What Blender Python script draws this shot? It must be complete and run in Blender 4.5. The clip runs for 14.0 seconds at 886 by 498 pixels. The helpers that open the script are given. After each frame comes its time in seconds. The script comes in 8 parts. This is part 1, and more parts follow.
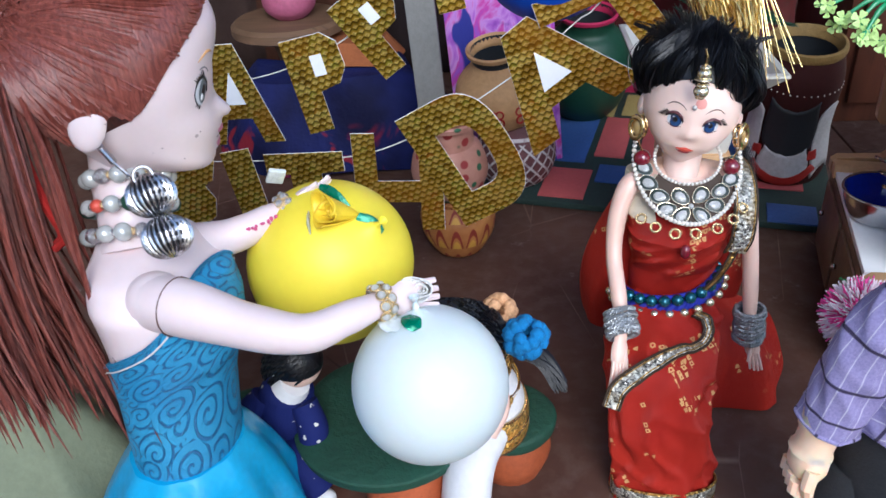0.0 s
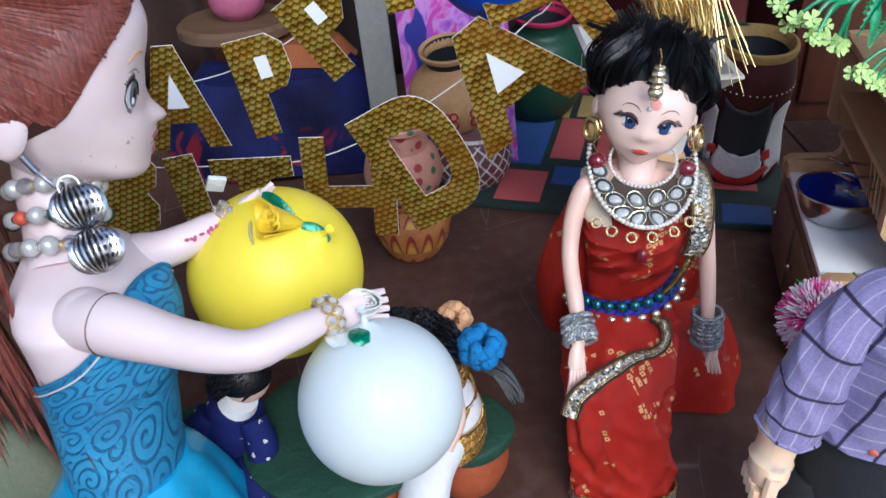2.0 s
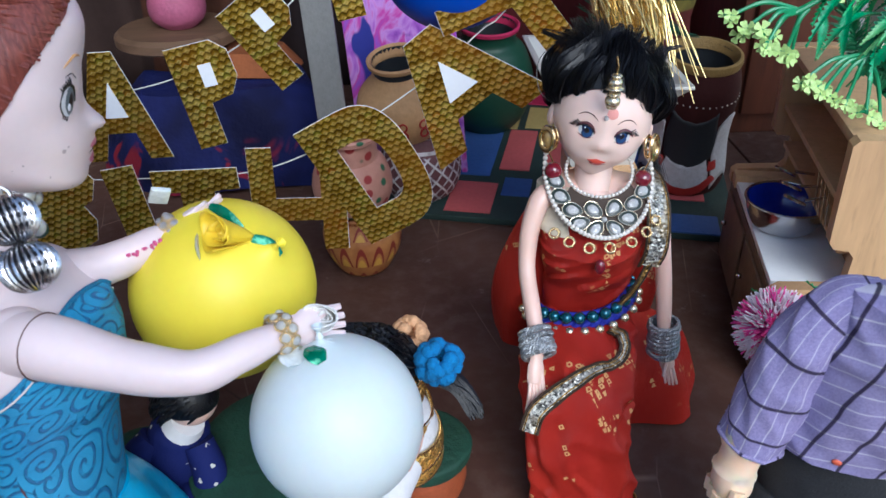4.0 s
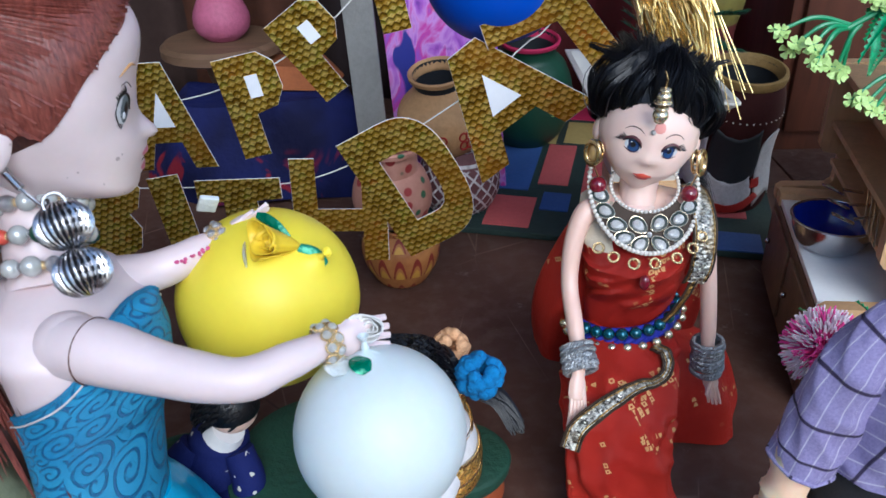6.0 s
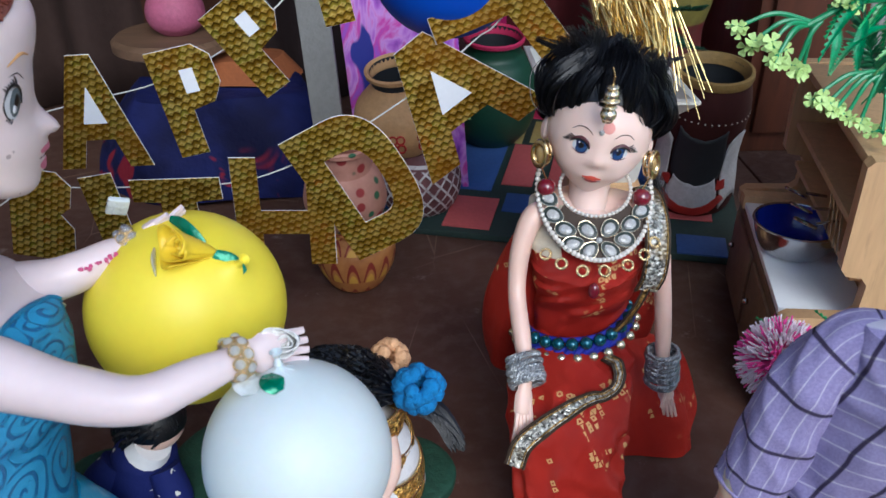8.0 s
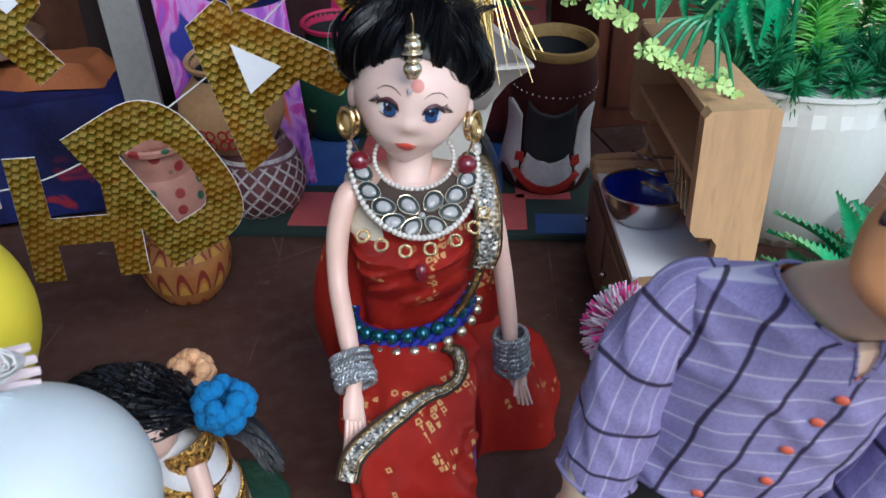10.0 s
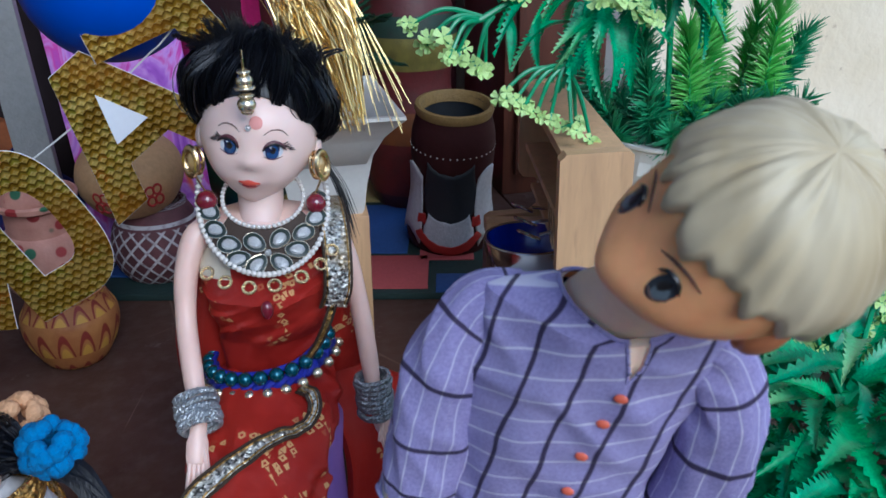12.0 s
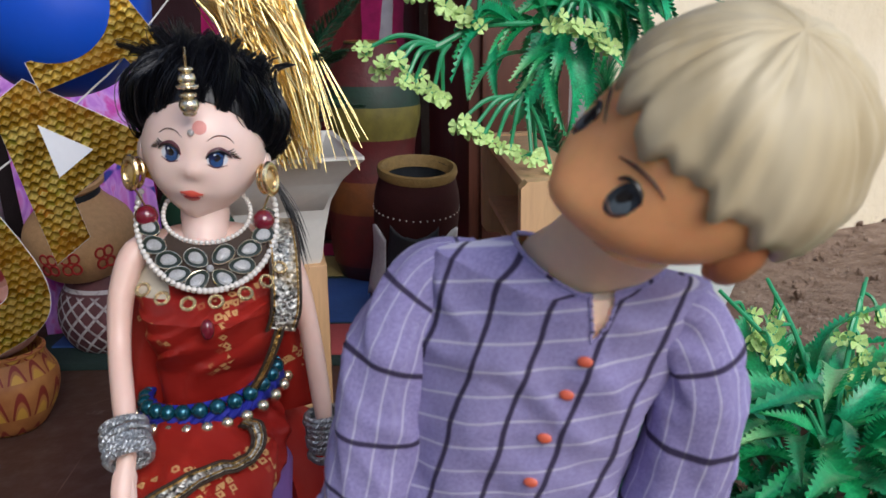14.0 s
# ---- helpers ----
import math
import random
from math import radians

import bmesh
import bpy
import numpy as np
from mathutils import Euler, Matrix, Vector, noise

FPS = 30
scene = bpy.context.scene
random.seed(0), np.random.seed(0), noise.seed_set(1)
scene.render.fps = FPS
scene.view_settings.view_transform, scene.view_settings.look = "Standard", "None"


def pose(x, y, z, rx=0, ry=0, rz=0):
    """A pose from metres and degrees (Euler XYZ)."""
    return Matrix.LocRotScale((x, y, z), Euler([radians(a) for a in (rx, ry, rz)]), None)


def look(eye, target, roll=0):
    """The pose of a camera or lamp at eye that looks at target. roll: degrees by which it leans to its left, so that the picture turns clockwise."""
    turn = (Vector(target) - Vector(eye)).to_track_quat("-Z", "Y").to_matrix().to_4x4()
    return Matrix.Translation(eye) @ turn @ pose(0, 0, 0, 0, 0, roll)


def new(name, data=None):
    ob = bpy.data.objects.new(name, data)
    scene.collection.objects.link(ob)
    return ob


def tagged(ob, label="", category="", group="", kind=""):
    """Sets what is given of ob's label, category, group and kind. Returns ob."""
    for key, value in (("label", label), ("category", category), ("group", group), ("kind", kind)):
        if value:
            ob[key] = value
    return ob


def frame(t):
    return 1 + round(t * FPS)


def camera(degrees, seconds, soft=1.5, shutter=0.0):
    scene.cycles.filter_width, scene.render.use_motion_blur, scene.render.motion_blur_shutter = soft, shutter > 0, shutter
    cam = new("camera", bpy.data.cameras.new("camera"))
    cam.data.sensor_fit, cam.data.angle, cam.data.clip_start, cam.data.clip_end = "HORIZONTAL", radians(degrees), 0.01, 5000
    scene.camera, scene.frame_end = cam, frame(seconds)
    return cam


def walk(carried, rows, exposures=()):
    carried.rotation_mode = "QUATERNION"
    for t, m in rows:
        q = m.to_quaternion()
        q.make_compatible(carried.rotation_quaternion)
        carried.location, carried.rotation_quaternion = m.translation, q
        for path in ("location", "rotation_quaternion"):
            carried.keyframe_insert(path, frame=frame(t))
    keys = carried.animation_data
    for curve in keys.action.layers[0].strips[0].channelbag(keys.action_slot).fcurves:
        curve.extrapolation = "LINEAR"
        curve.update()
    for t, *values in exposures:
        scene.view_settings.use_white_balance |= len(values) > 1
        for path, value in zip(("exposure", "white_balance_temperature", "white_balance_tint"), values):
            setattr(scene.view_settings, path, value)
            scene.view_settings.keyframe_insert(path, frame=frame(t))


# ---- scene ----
cam = camera(57.5, 14.0)
cam.data.dof.use_dof, cam.data.dof.focus_distance, cam.data.dof.aperture_fstop = True, 0.6, 21.0
PATH = [
    (0, (0.13, 0.074, 0.462), (-0.033, 1.771, -0.583), -3.8),
    (0.5, (0.134, 0.079, 0.459), (0.014, 1.781, -0.584), -3.6),
    (1, (0.131, 0.083, 0.456), (0.037, 1.786, -0.589), -3.3),
    (1.5, (0.129, 0.081, 0.458), (0.054, 1.783, -0.589), -3.1),
    (2, (0.134, 0.091, 0.456), (0.07, 1.794, -0.592), -2.9),
    (2.2, (0.139, 0.099, 0.448), (0.085, 1.807, -0.591), -2.8),
    (4.3, (0.12, 0.103, 0.449), (0.2, 1.822, -0.57), -1.0),
    (4.5, (0.116, 0.098, 0.451), (0.177, 1.821, -0.563), -1.3),
    (5, (0.118, 0.103, 0.448), (0.141, 1.833, -0.556), -1.5),
    (5.5, (0.121, 0.103, 0.448), (0.125, 1.835, -0.551), -1.5),
    (6, (0.12, 0.104, 0.447), (0.118, 1.84, -0.545), -1.4),
    (6.5, (0.125, 0.105, 0.448), (0.113, 1.841, -0.545), -1.7),
    (7, (0.127, 0.106, 0.447), (0.109, 1.839, -0.551), -1.6),
    (7.2, (0.13, 0.108, 0.451), (0.111, 1.832, -0.563), -1.3),
    (9.3, (0.163, 0.176, 0.405), (0.345, 1.926, -0.547), 0.2),
    (9.5, (0.165, 0.179, 0.406), (0.364, 1.927, -0.546), 0.1),
    (10, (0.192, 0.17, 0.395), (0.499, 1.885, -0.587), -1.0),
    (10.5, (0.234, 0.157, 0.387), (0.562, 1.852, -0.621), -1.4),
    (11, (0.245, 0.15, 0.389), (0.61, 1.831, -0.631), -1.5),
    (11.5, (0.248, 0.144, 0.379), (0.647, 1.874, -0.542), -1.2),
    (12, (0.246, 0.144, 0.372), (0.677, 1.929, -0.422), -0.5),
    (12.5, (0.264, 0.132, 0.316), (0.734, 1.977, -0.295), -0.3),
    (13, (0.263, 0.136, 0.32), (0.765, 1.994, -0.223), -0.5),
    (13.5, (0.26, 0.142, 0.318), (0.779, 1.999, -0.213), -0.4),
    (14, (0.255, 0.147, 0.317), (0.778, 2.003, -0.217), -0.4),
]
walk(cam, [(t, look(eye, target, roll)) for t, eye, target, roll in PATH],
     [(0, 1.16, 5850, 9), (2.2, 1.02, 5850, 9), (4.5, 0.94, 5700, 7), (7.2, 0.91, 5750, 7), (9.5, 0.68, 6150, 8), (10.5, 0.88, 5450, 7), (11, 0.76, 5350, 7), (12, 0.57, 5300, 7), (13, 0.65, 6200, 11), (13.5, 0.67, 6700, 12), (14, 0.66, 6400, 12)])

# ---- light ----
world = bpy.data.worlds.new("world")
scene.world = world
world.use_nodes = True
wn, wl = world.node_tree.nodes, world.node_tree.links
sky = wn.new("ShaderNodeTexSky")
sky.sky_type, sky.sun_disc = "NISHITA", False
sky.sun_elevation, sky.sun_rotation = radians(38), radians(158)
wn["Background"].inputs["Strength"].default_value = 0.12
wl.new(sky.outputs["Color"], wn["Background"].inputs["Color"])
sun = new("sun", bpy.data.lights.new("sun", "SUN"))
sun.data.energy, sun.data.angle, sun.data.color = 1.25, radians(36), (1.0, 0.97, 0.93)
sun.matrix_world = look((0.62, -1.65, 1.6), (0.2, 0.5, 0))
scene.view_settings.exposure = 1.45


# ---- mesh tools ----
class Builder:
    """Collects vertices, faces, texture coordinates and materials of one mesh."""

    def __init__(self):
        self.v, self.f, self.uv, self.fm, self.mats = [], [], [], [], []

    def slot(self, mat):
        if mat not in self.mats:
            self.mats.append(mat)
        return self.mats.index(mat)

    def face(self, idx, mat):
        self.f.append(tuple(idx))
        self.fm.append(self.slot(mat))

    def grid(self, rows, mat, close=True, caps=True, choose=None):
        base, n = len(self.v), len(rows[0])
        for i, row in enumerate(rows):
            for j, p in enumerate(row):
                self.v.append(Vector(p))
                self.uv.append((j / n, i / max(1, len(rows) - 1)))
        for i in range(len(rows) - 1):
            for j in range(n if close else n - 1):
                k = (j + 1) % n
                m = choose(i, j) if choose else mat
                self.face((base + i * n + j, base + i * n + k, base + (i + 1) * n + k, base + (i + 1) * n + j), m)
        if caps and close:
            self.face([base + j for j in range(n)][::-1], choose(0, 0) if choose else mat)
        if caps is True and close:
            e = base + (len(rows) - 1) * n
            self.face([e + j for j in range(n)], choose(len(rows) - 2, 0) if choose else mat)

    def tube(self, path, radii, mat, seg=8, flat=1.0, side=None, caps=True):
        """A tube along path. flat: thickness to width; side: the way of the width."""
        path = [Vector(p) for p in path]
        if not isinstance(radii, (list, tuple)):
            radii = [radii] * len(path)
        rows, ref = [], Vector(side) if side is not None else None
        for i, p in enumerate(path):
            d = (path[min(i + 1, len(path) - 1)] - path[max(i - 1, 0)]).normalized()
            if ref is None:
                ref = d.orthogonal()
            a = (ref - d * ref.dot(d)).normalized()
            b = d.cross(a)
            if side is None:
                ref = a
            rows.append([p + radii[i] * (a * math.cos(2 * math.pi * j / seg) + b * flat * math.sin(2 * math.pi * j / seg)) for j in range(seg)])
        self.grid(rows, mat, caps=caps)

    def lathe(self, profile, m, mat, seg=32, caps=True, choose=None, wobble=0.0):
        rows = []
        for i, (r, z) in enumerate(profile):
            rows.append([m @ Vector((r * (1 + wobble * math.sin(3 * a + z * 40)) * math.cos(a), r * math.sin(a), z)) for a in (2 * math.pi * j / seg for j in range(seg))])
        self.grid(rows, mat, caps=caps, choose=choose)

    def ball(self, c, r, mat, seg=14, rings=9, m=None, scale=(1, 1, 1)):
        rows = []
        for i in range(rings + 1):
            e = -math.pi / 2 + math.pi * (0.02 + 0.96 * i / rings)
            row = []
            for j in range(seg):
                a = 2 * math.pi * j / seg
                p = Vector((r * scale[0] * math.cos(e) * math.cos(a), r * scale[1] * math.cos(e) * math.sin(a), r * scale[2] * math.sin(e)))
                row.append(Vector(c) + (m @ p if m else p))
            rows.append(row)
        self.grid(rows, mat)

    def ring(self, m, big, small, mat, seg=18, sides=6, squash=1.0):
        base = len(self.v)
        for i in range(seg):
            a = 2 * math.pi * i / seg
            for j in range(sides):
                b = 2 * math.pi * j / sides
                q = big + small * math.cos(b)
                self.v.append(m @ Vector((q * math.cos(a), q * squash * math.sin(a), small * math.sin(b))))
                self.uv.append((i / seg, j / sides))
        for i in range(seg):
            for j in range(sides):
                i2, j2 = (i + 1) % seg, (j + 1) % sides
                self.face((base + i * sides + j, base + i2 * sides + j, base + i2 * sides + j2, base + i * sides + j2), mat)

    def prism(self, outline, m, thick, mat, holes_edge=None):
        """A flat outline (x, y) given a thickness along z."""
        n, base = len(outline), len(self.v)
        for z in (0, thick):
            for x, y in outline:
                self.v.append(m @ Vector((x, y, z)))
                self.uv.append((x, y))
        self.face([base + i for i in range(n)][::-1], mat)
        self.face([base + n + i for i in range(n)], mat)
        for i in range(n):
            k = (i + 1) % n
            self.face((base + i, base + k, base + n + k, base + n + i), holes_edge or mat)

    def box(self, m, size, mat, bevel=0.001):
        bm = bmesh.new()
        bmesh.ops.create_cube(bm, size=1)
        bmesh.ops.scale(bm, vec=size, verts=bm.verts)
        if bevel:
            bmesh.ops.bevel(bm, geom=bm.edges[:], offset=bevel, segments=2, affect="EDGES", profile=0.6)
        base = len(self.v)
        bm.verts.index_update()
        for v in bm.verts:
            self.v.append(m @ v.co)
            self.uv.append((v.co.x, v.co.z))
        for f in bm.faces:
            self.face([base + v.index for v in f.verts], mat)
        bm.free()

    def mesh(self, name, sharp=38):
        me = bpy.data.meshes.new(name)
        me.from_pydata(self.v, [], self.f)
        bm = bmesh.new()
        bm.from_mesh(me)
        bmesh.ops.recalc_face_normals(bm, faces=bm.faces)
        bm.to_mesh(me)
        bm.free()
        for m in self.mats:
            me.materials.append(m)
        me.polygons.foreach_set("material_index", self.fm)
        me.polygons.foreach_set("use_smooth", [True] * len(self.f))
        me.set_sharp_from_angle(angle=radians(sharp))
        layer = me.uv_layers.new(name="UVMap")
        idx = np.zeros(len(me.loops), dtype=np.int32)
        me.loops.foreach_get("vertex_index", idx)
        layer.data.foreach_set("uv", np.array(self.uv, dtype=np.float32)[idx].ravel())
        return me


def solid(name, b, label="", category="", group="", kind="", sharp=38):
    return tagged(new(name, b.mesh(name, sharp)), label, category, group, kind)


def group_of(name, at, label, category, group="", kind=""):
    ob = new(name)
    ob.empty_display_size = 0.01
    ob.location = at
    return tagged(ob, label, category, group, kind)


def part(name, b, parent, label="", sharp=38):
    ob = new(name, b.mesh(name, sharp))
    ob.parent = parent
    if parent.type == "EMPTY":
        ob.matrix_parent_inverse = Matrix.Translation(parent.location).inverted()
    return tagged(ob, label)


def frame_of(origin, ahead, up=(0, 0, 1)):
    """A matrix whose z is ahead, y nearest to up."""
    z = Vector(ahead).normalized()
    x = Vector(up).cross(z).normalized()
    y = z.cross(x)
    return Matrix.Translation(origin) @ Matrix((x, y, z)).transposed().to_4x4()


def smooth_path(points, n):
    """Catmull-Rom through the points, n steps a piece."""
    p = [Vector(q) for q in points]
    p = [2 * p[0] - p[1]] + p + [2 * p[-1] - p[-2]]
    out = []
    for i in range(1, len(p) - 2):
        for k in range(n):
            t = k / n
            out.append(0.5 * (2 * p[i] + (p[i + 1] - p[i - 1]) * t + (2 * p[i - 1] - 5 * p[i] + 4 * p[i + 1] - p[i + 2]) * t * t + (3 * p[i] - p[i - 1] - 3 * p[i + 1] + p[i + 2]) * t ** 3))
    return out + [p[-2]]


def spread(values, n):
    """Values eased to match smooth_path."""
    out = []
    for a, b in zip(values, values[1:]):
        out += [a + (b - a) * (3 * (k / n) ** 2 - 2 * (k / n) ** 3) for k in range(n)]
    return out + [values[-1]]


# ---- materials ----
class Shade:
    """A procedural material with short ways to add nodes."""

    def __init__(self, name, color=(0.5, 0.5, 0.5), rough=0.5, metal=0.0, spec=0.5, coat=0.0):
        self.mat = bpy.data.materials.new(name)
        self.mat.use_nodes = True
        self.n, self.l = self.mat.node_tree.nodes, self.mat.node_tree.links
        self.b = self.n["Principled BSDF"]
        self.b.inputs["Base Color"].default_value = (*color, 1)
        self.b.inputs["Roughness"].default_value = rough
        self.b.inputs["Metallic"].default_value = metal
        self.b.inputs["Specular IOR Level"].default_value = spec
        self.b.inputs["Coat Weight"].default_value = coat
        self.tc = self.n.new("ShaderNodeTexCoord")
        self.base = color
        self.height = None

    def put(self, socket, value):
        if hasattr(value, "links"):
            self.l.new(value, socket)
        elif isinstance(value, tuple) and len(value) == 3 and socket.type == "RGBA":
            socket.default_value = (*value, 1)
        else:
            socket.default_value = value

    def place(self, scale=(1, 1, 1), turn=(0, 0, 0), source="Object"):
        m = self.n.new("ShaderNodeMapping")
        m.inputs["Scale"].default_value, m.inputs["Rotation"].default_value = scale, turn
        self.l.new(self.tc.outputs[source], m.inputs["Vector"])
        return m.outputs["Vector"]

    def noise(self, scale, detail=4, rough=0.55, at=None, warp=0.0):
        t = self.n.new("ShaderNodeTexNoise")
        t.inputs["Scale"].default_value, t.inputs["Detail"].default_value = scale, detail
        t.inputs["Roughness"].default_value, t.inputs["Distortion"].default_value = rough, warp
        self.l.new(at or self.tc.outputs["Object"], t.inputs["Vector"])
        return t.outputs["Fac"]

    def voronoi(self, scale, feature="F1", out="Distance", at=None, metric="EUCLIDEAN", rand=1.0):
        t = self.n.new("ShaderNodeTexVoronoi")
        t.feature, t.distance = feature, metric
        t.inputs["Scale"].default_value = scale
        t.inputs["Randomness"].default_value = rand
        self.l.new(at or self.tc.outputs["Object"], t.inputs["Vector"])
        return t.outputs[out]

    def wave(self, scale, warp=0.0, at=None, axis="X", detail=2, kind="BANDS", dscale=1.0):
        t = self.n.new("ShaderNodeTexWave")
        t.wave_type = kind
        if kind == "BANDS":
            t.bands_direction = axis
        t.inputs["Scale"].default_value, t.inputs["Distortion"].default_value = scale, warp
        t.inputs["Detail"].default_value, t.inputs["Detail Scale"].default_value = detail, dscale
        self.l.new(at or self.tc.outputs["Object"], t.inputs["Vector"])
        return t.outputs["Fac"]

    def axis(self, which, at=None):
        s = self.n.new("ShaderNodeSeparateXYZ")
        self.l.new(at or self.tc.outputs["Object"], s.inputs[0])
        return s.outputs[which]

    def calc(self, op, a, b=0.0, c=0.0):
        t = self.n.new("ShaderNodeMath")
        t.operation = op
        for s, v in zip(t.inputs, (a, b, c)):
            self.put(s, v)
        return t.outputs[0]

    def step(self, fac, lo, hi):
        t = self.n.new("ShaderNodeMapRange")
        self.put(t.inputs["Value"], fac)
        t.inputs["From Min"].default_value, t.inputs["From Max"].default_value = lo, hi
        return t.outputs["Result"]

    def mix(self, fac, a, b, how="MIX"):
        t = self.n.new("ShaderNodeMix")
        t.data_type, t.blend_type = "RGBA", how
        self.put(t.inputs["Factor"], fac)
        self.put(t.inputs["A"], a)
        self.put(t.inputs["B"], b)
        return t.outputs["Result"]

    def ramp(self, fac, stops, constant=False):
        t = self.n.new("ShaderNodeValToRGB")
        r = t.color_ramp
        if constant:
            r.interpolation = "CONSTANT"
        for i, (p, c) in enumerate(stops):
            e = r.elements[i] if i < 2 else r.elements.new(p)
            e.position, e.color = p, (*c, 1)
        self.put(t.inputs["Fac"], fac)
        return t.outputs["Color"]

    def color(self, value):
        self.put(self.b.inputs["Base Color"], value)
        return self

    def rough(self, value):
        self.put(self.b.inputs["Roughness"], value)
        return self

    def bump(self, fac, depth, strength=1.0):
        t = self.n.new("ShaderNodeBump")
        t.inputs["Distance"].default_value, t.inputs["Strength"].default_value = depth, strength
        self.put(t.inputs["Height"], fac)
        if self.height:
            self.l.new(self.height, t.inputs["Normal"])
        self.height = t.outputs["Normal"]
        self.l.new(self.height, self.b.inputs["Normal"])
        return self

    def vary(self, amount=0.2, big=9, small=160, dark=None):
        """Two scales of variation about the base colour."""
        c = self.base
        lo = dark or tuple(x * (1 - amount) for x in c)
        hi = tuple(min(1, x * (1 + amount * 0.6)) for x in c)
        f = self.calc("ADD", self.calc("MULTIPLY", self.noise(big), 0.6), self.calc("MULTIPLY", self.noise(small), 0.4))
        return self.color(self.mix(self.step(f, 0.3, 0.7), lo, hi))


def simple(name, color, rough=0.5, metal=0.0, amount=0.15, big=12, small=220, bump=0.0, bscale=400, spec=0.5, coat=0.0, sss=0.0):
    s = Shade(name, color, rough, metal, spec, coat)
    s.vary(amount, big, small)
    if bump:
        s.bump(s.noise(bscale, 3), bump)
    if sss:
        s.b.inputs["Subsurface Weight"].default_value = sss
        s.b.inputs["Subsurface Radius"].default_value = (0.006, 0.003, 0.002)
        s.b.inputs["Subsurface Scale"].default_value = 0.5
    return s.mat


def floor_material():
    s = Shade("red_oxide_cement", (0.1, 0.05, 0.035), 0.45, spec=0.22)
    f = s.noise(5, 6, 0.6)
    c = s.mix(s.step(f, 0.3, 0.75), (0.062, 0.028, 0.020), (0.135, 0.070, 0.052))
    c = s.mix(s.step(s.noise(60, 5), 0.45, 0.8), c, (0.125, 0.078, 0.062))
    chalk = s.calc("MULTIPLY", s.step(s.noise(17, 6, 0.7), 0.63, 0.74), s.step(s.noise(90, 3), 0.4, 0.65))
    c = s.mix(s.calc("MULTIPLY", chalk, 0.85), c, (0.42, 0.38, 0.35))
    scratch = s.step(s.voronoi(9, "DISTANCE_TO_EDGE", at=s.place((1, 0.35, 1), (0, 0, 0.5))), 0.006, 0.0)
    scratch = s.calc("MULTIPLY", scratch, s.step(s.noise(6, 2), 0.5, 0.62))
    c = s.mix(s.calc("MULTIPLY", scratch, 0.5), c, (0.34, 0.24, 0.18))
    crack = s.step(s.voronoi(4.3, "DISTANCE_TO_EDGE", at=s.place((1, 1, 1), (0, 0, 1.1))), 0.006, 0.001)
    crack = s.calc("MULTIPLY", crack, s.step(s.noise(3, 2), 0.52, 0.6))
    c = s.mix(s.calc("MULTIPLY", crack, 0.8), c, (0.02, 0.012, 0.01))
    s.color(c).rough(s.step(s.noise(14, 5), -0.6, 1.3))
    s.bump(s.noise(120, 4), 0.0004).bump(s.noise(7, 3), 0.0015)
    return s.mat


def bandhani():
    s = Shade("red_tie_dye_cloth", (0.42, 0.02, 0.012), 0.5, spec=0.28)
    at = s.place((1, 1, 1), (0.5, 0.35, 0.6))
    d = s.voronoi(235, at=at, metric="CHEBYCHEV", rand=0.45)
    home = s.voronoi(235, out="Position", at=at, metric="CHEBYCHEV", rand=0.45)
    ring = s.calc("MULTIPLY", s.step(d, 0.40, 0.34), s.step(d, 0.12, 0.18))
    path = s.noise(13, 1, 0.4, at=home, warp=1.2)
    trail = s.step(s.calc("ABSOLUTE", s.calc("SUBTRACT", path, 0.5)), 0.024, 0.021)
    trail = s.calc("MULTIPLY", trail, s.step(s.noise(45, 1, at=home), 0.48, 0.49))
    c = s.mix(s.step(s.noise(14, 4), 0.3, 0.7), (0.34, 0.014, 0.010), (0.52, 0.032, 0.018))
    c = s.mix(s.calc("MULTIPLY", ring, trail), c, (0.74, 0.42, 0.17))
    s.color(c)
    s.bump(s.wave(900, 0.5, axis="X"), 0.00015).bump(s.noise(40, 4), 0.0015).bump(s.noise(18, 2), 0.003)
    return s.mat


def zari(name, color):
    """Metal-thread ribbon: bright crumpled thread over dark ground."""
    s = Shade(name, color, 0.3, 0.8)
    v = s.voronoi(380, rand=1.0)
    knots = s.noise(230, 3, 0.6, warp=1.5)
    c = s.mix(s.step(knots, 0.40, 0.56), tuple(x * 0.10 for x in color), color)
    c = s.mix(s.step(s.noise(520, 2), 0.50, 0.62), c, tuple(min(0.95, x * 1.45) for x in color))
    c = s.mix(s.step(s.noise(60, 2), 0.50, 0.66), c, s.mix(0.5, c, (0.40, 0.27, 0.10)))
    s.color(c).bump(v, 0.0012).bump(knots, 0.0020)
    return s.mat


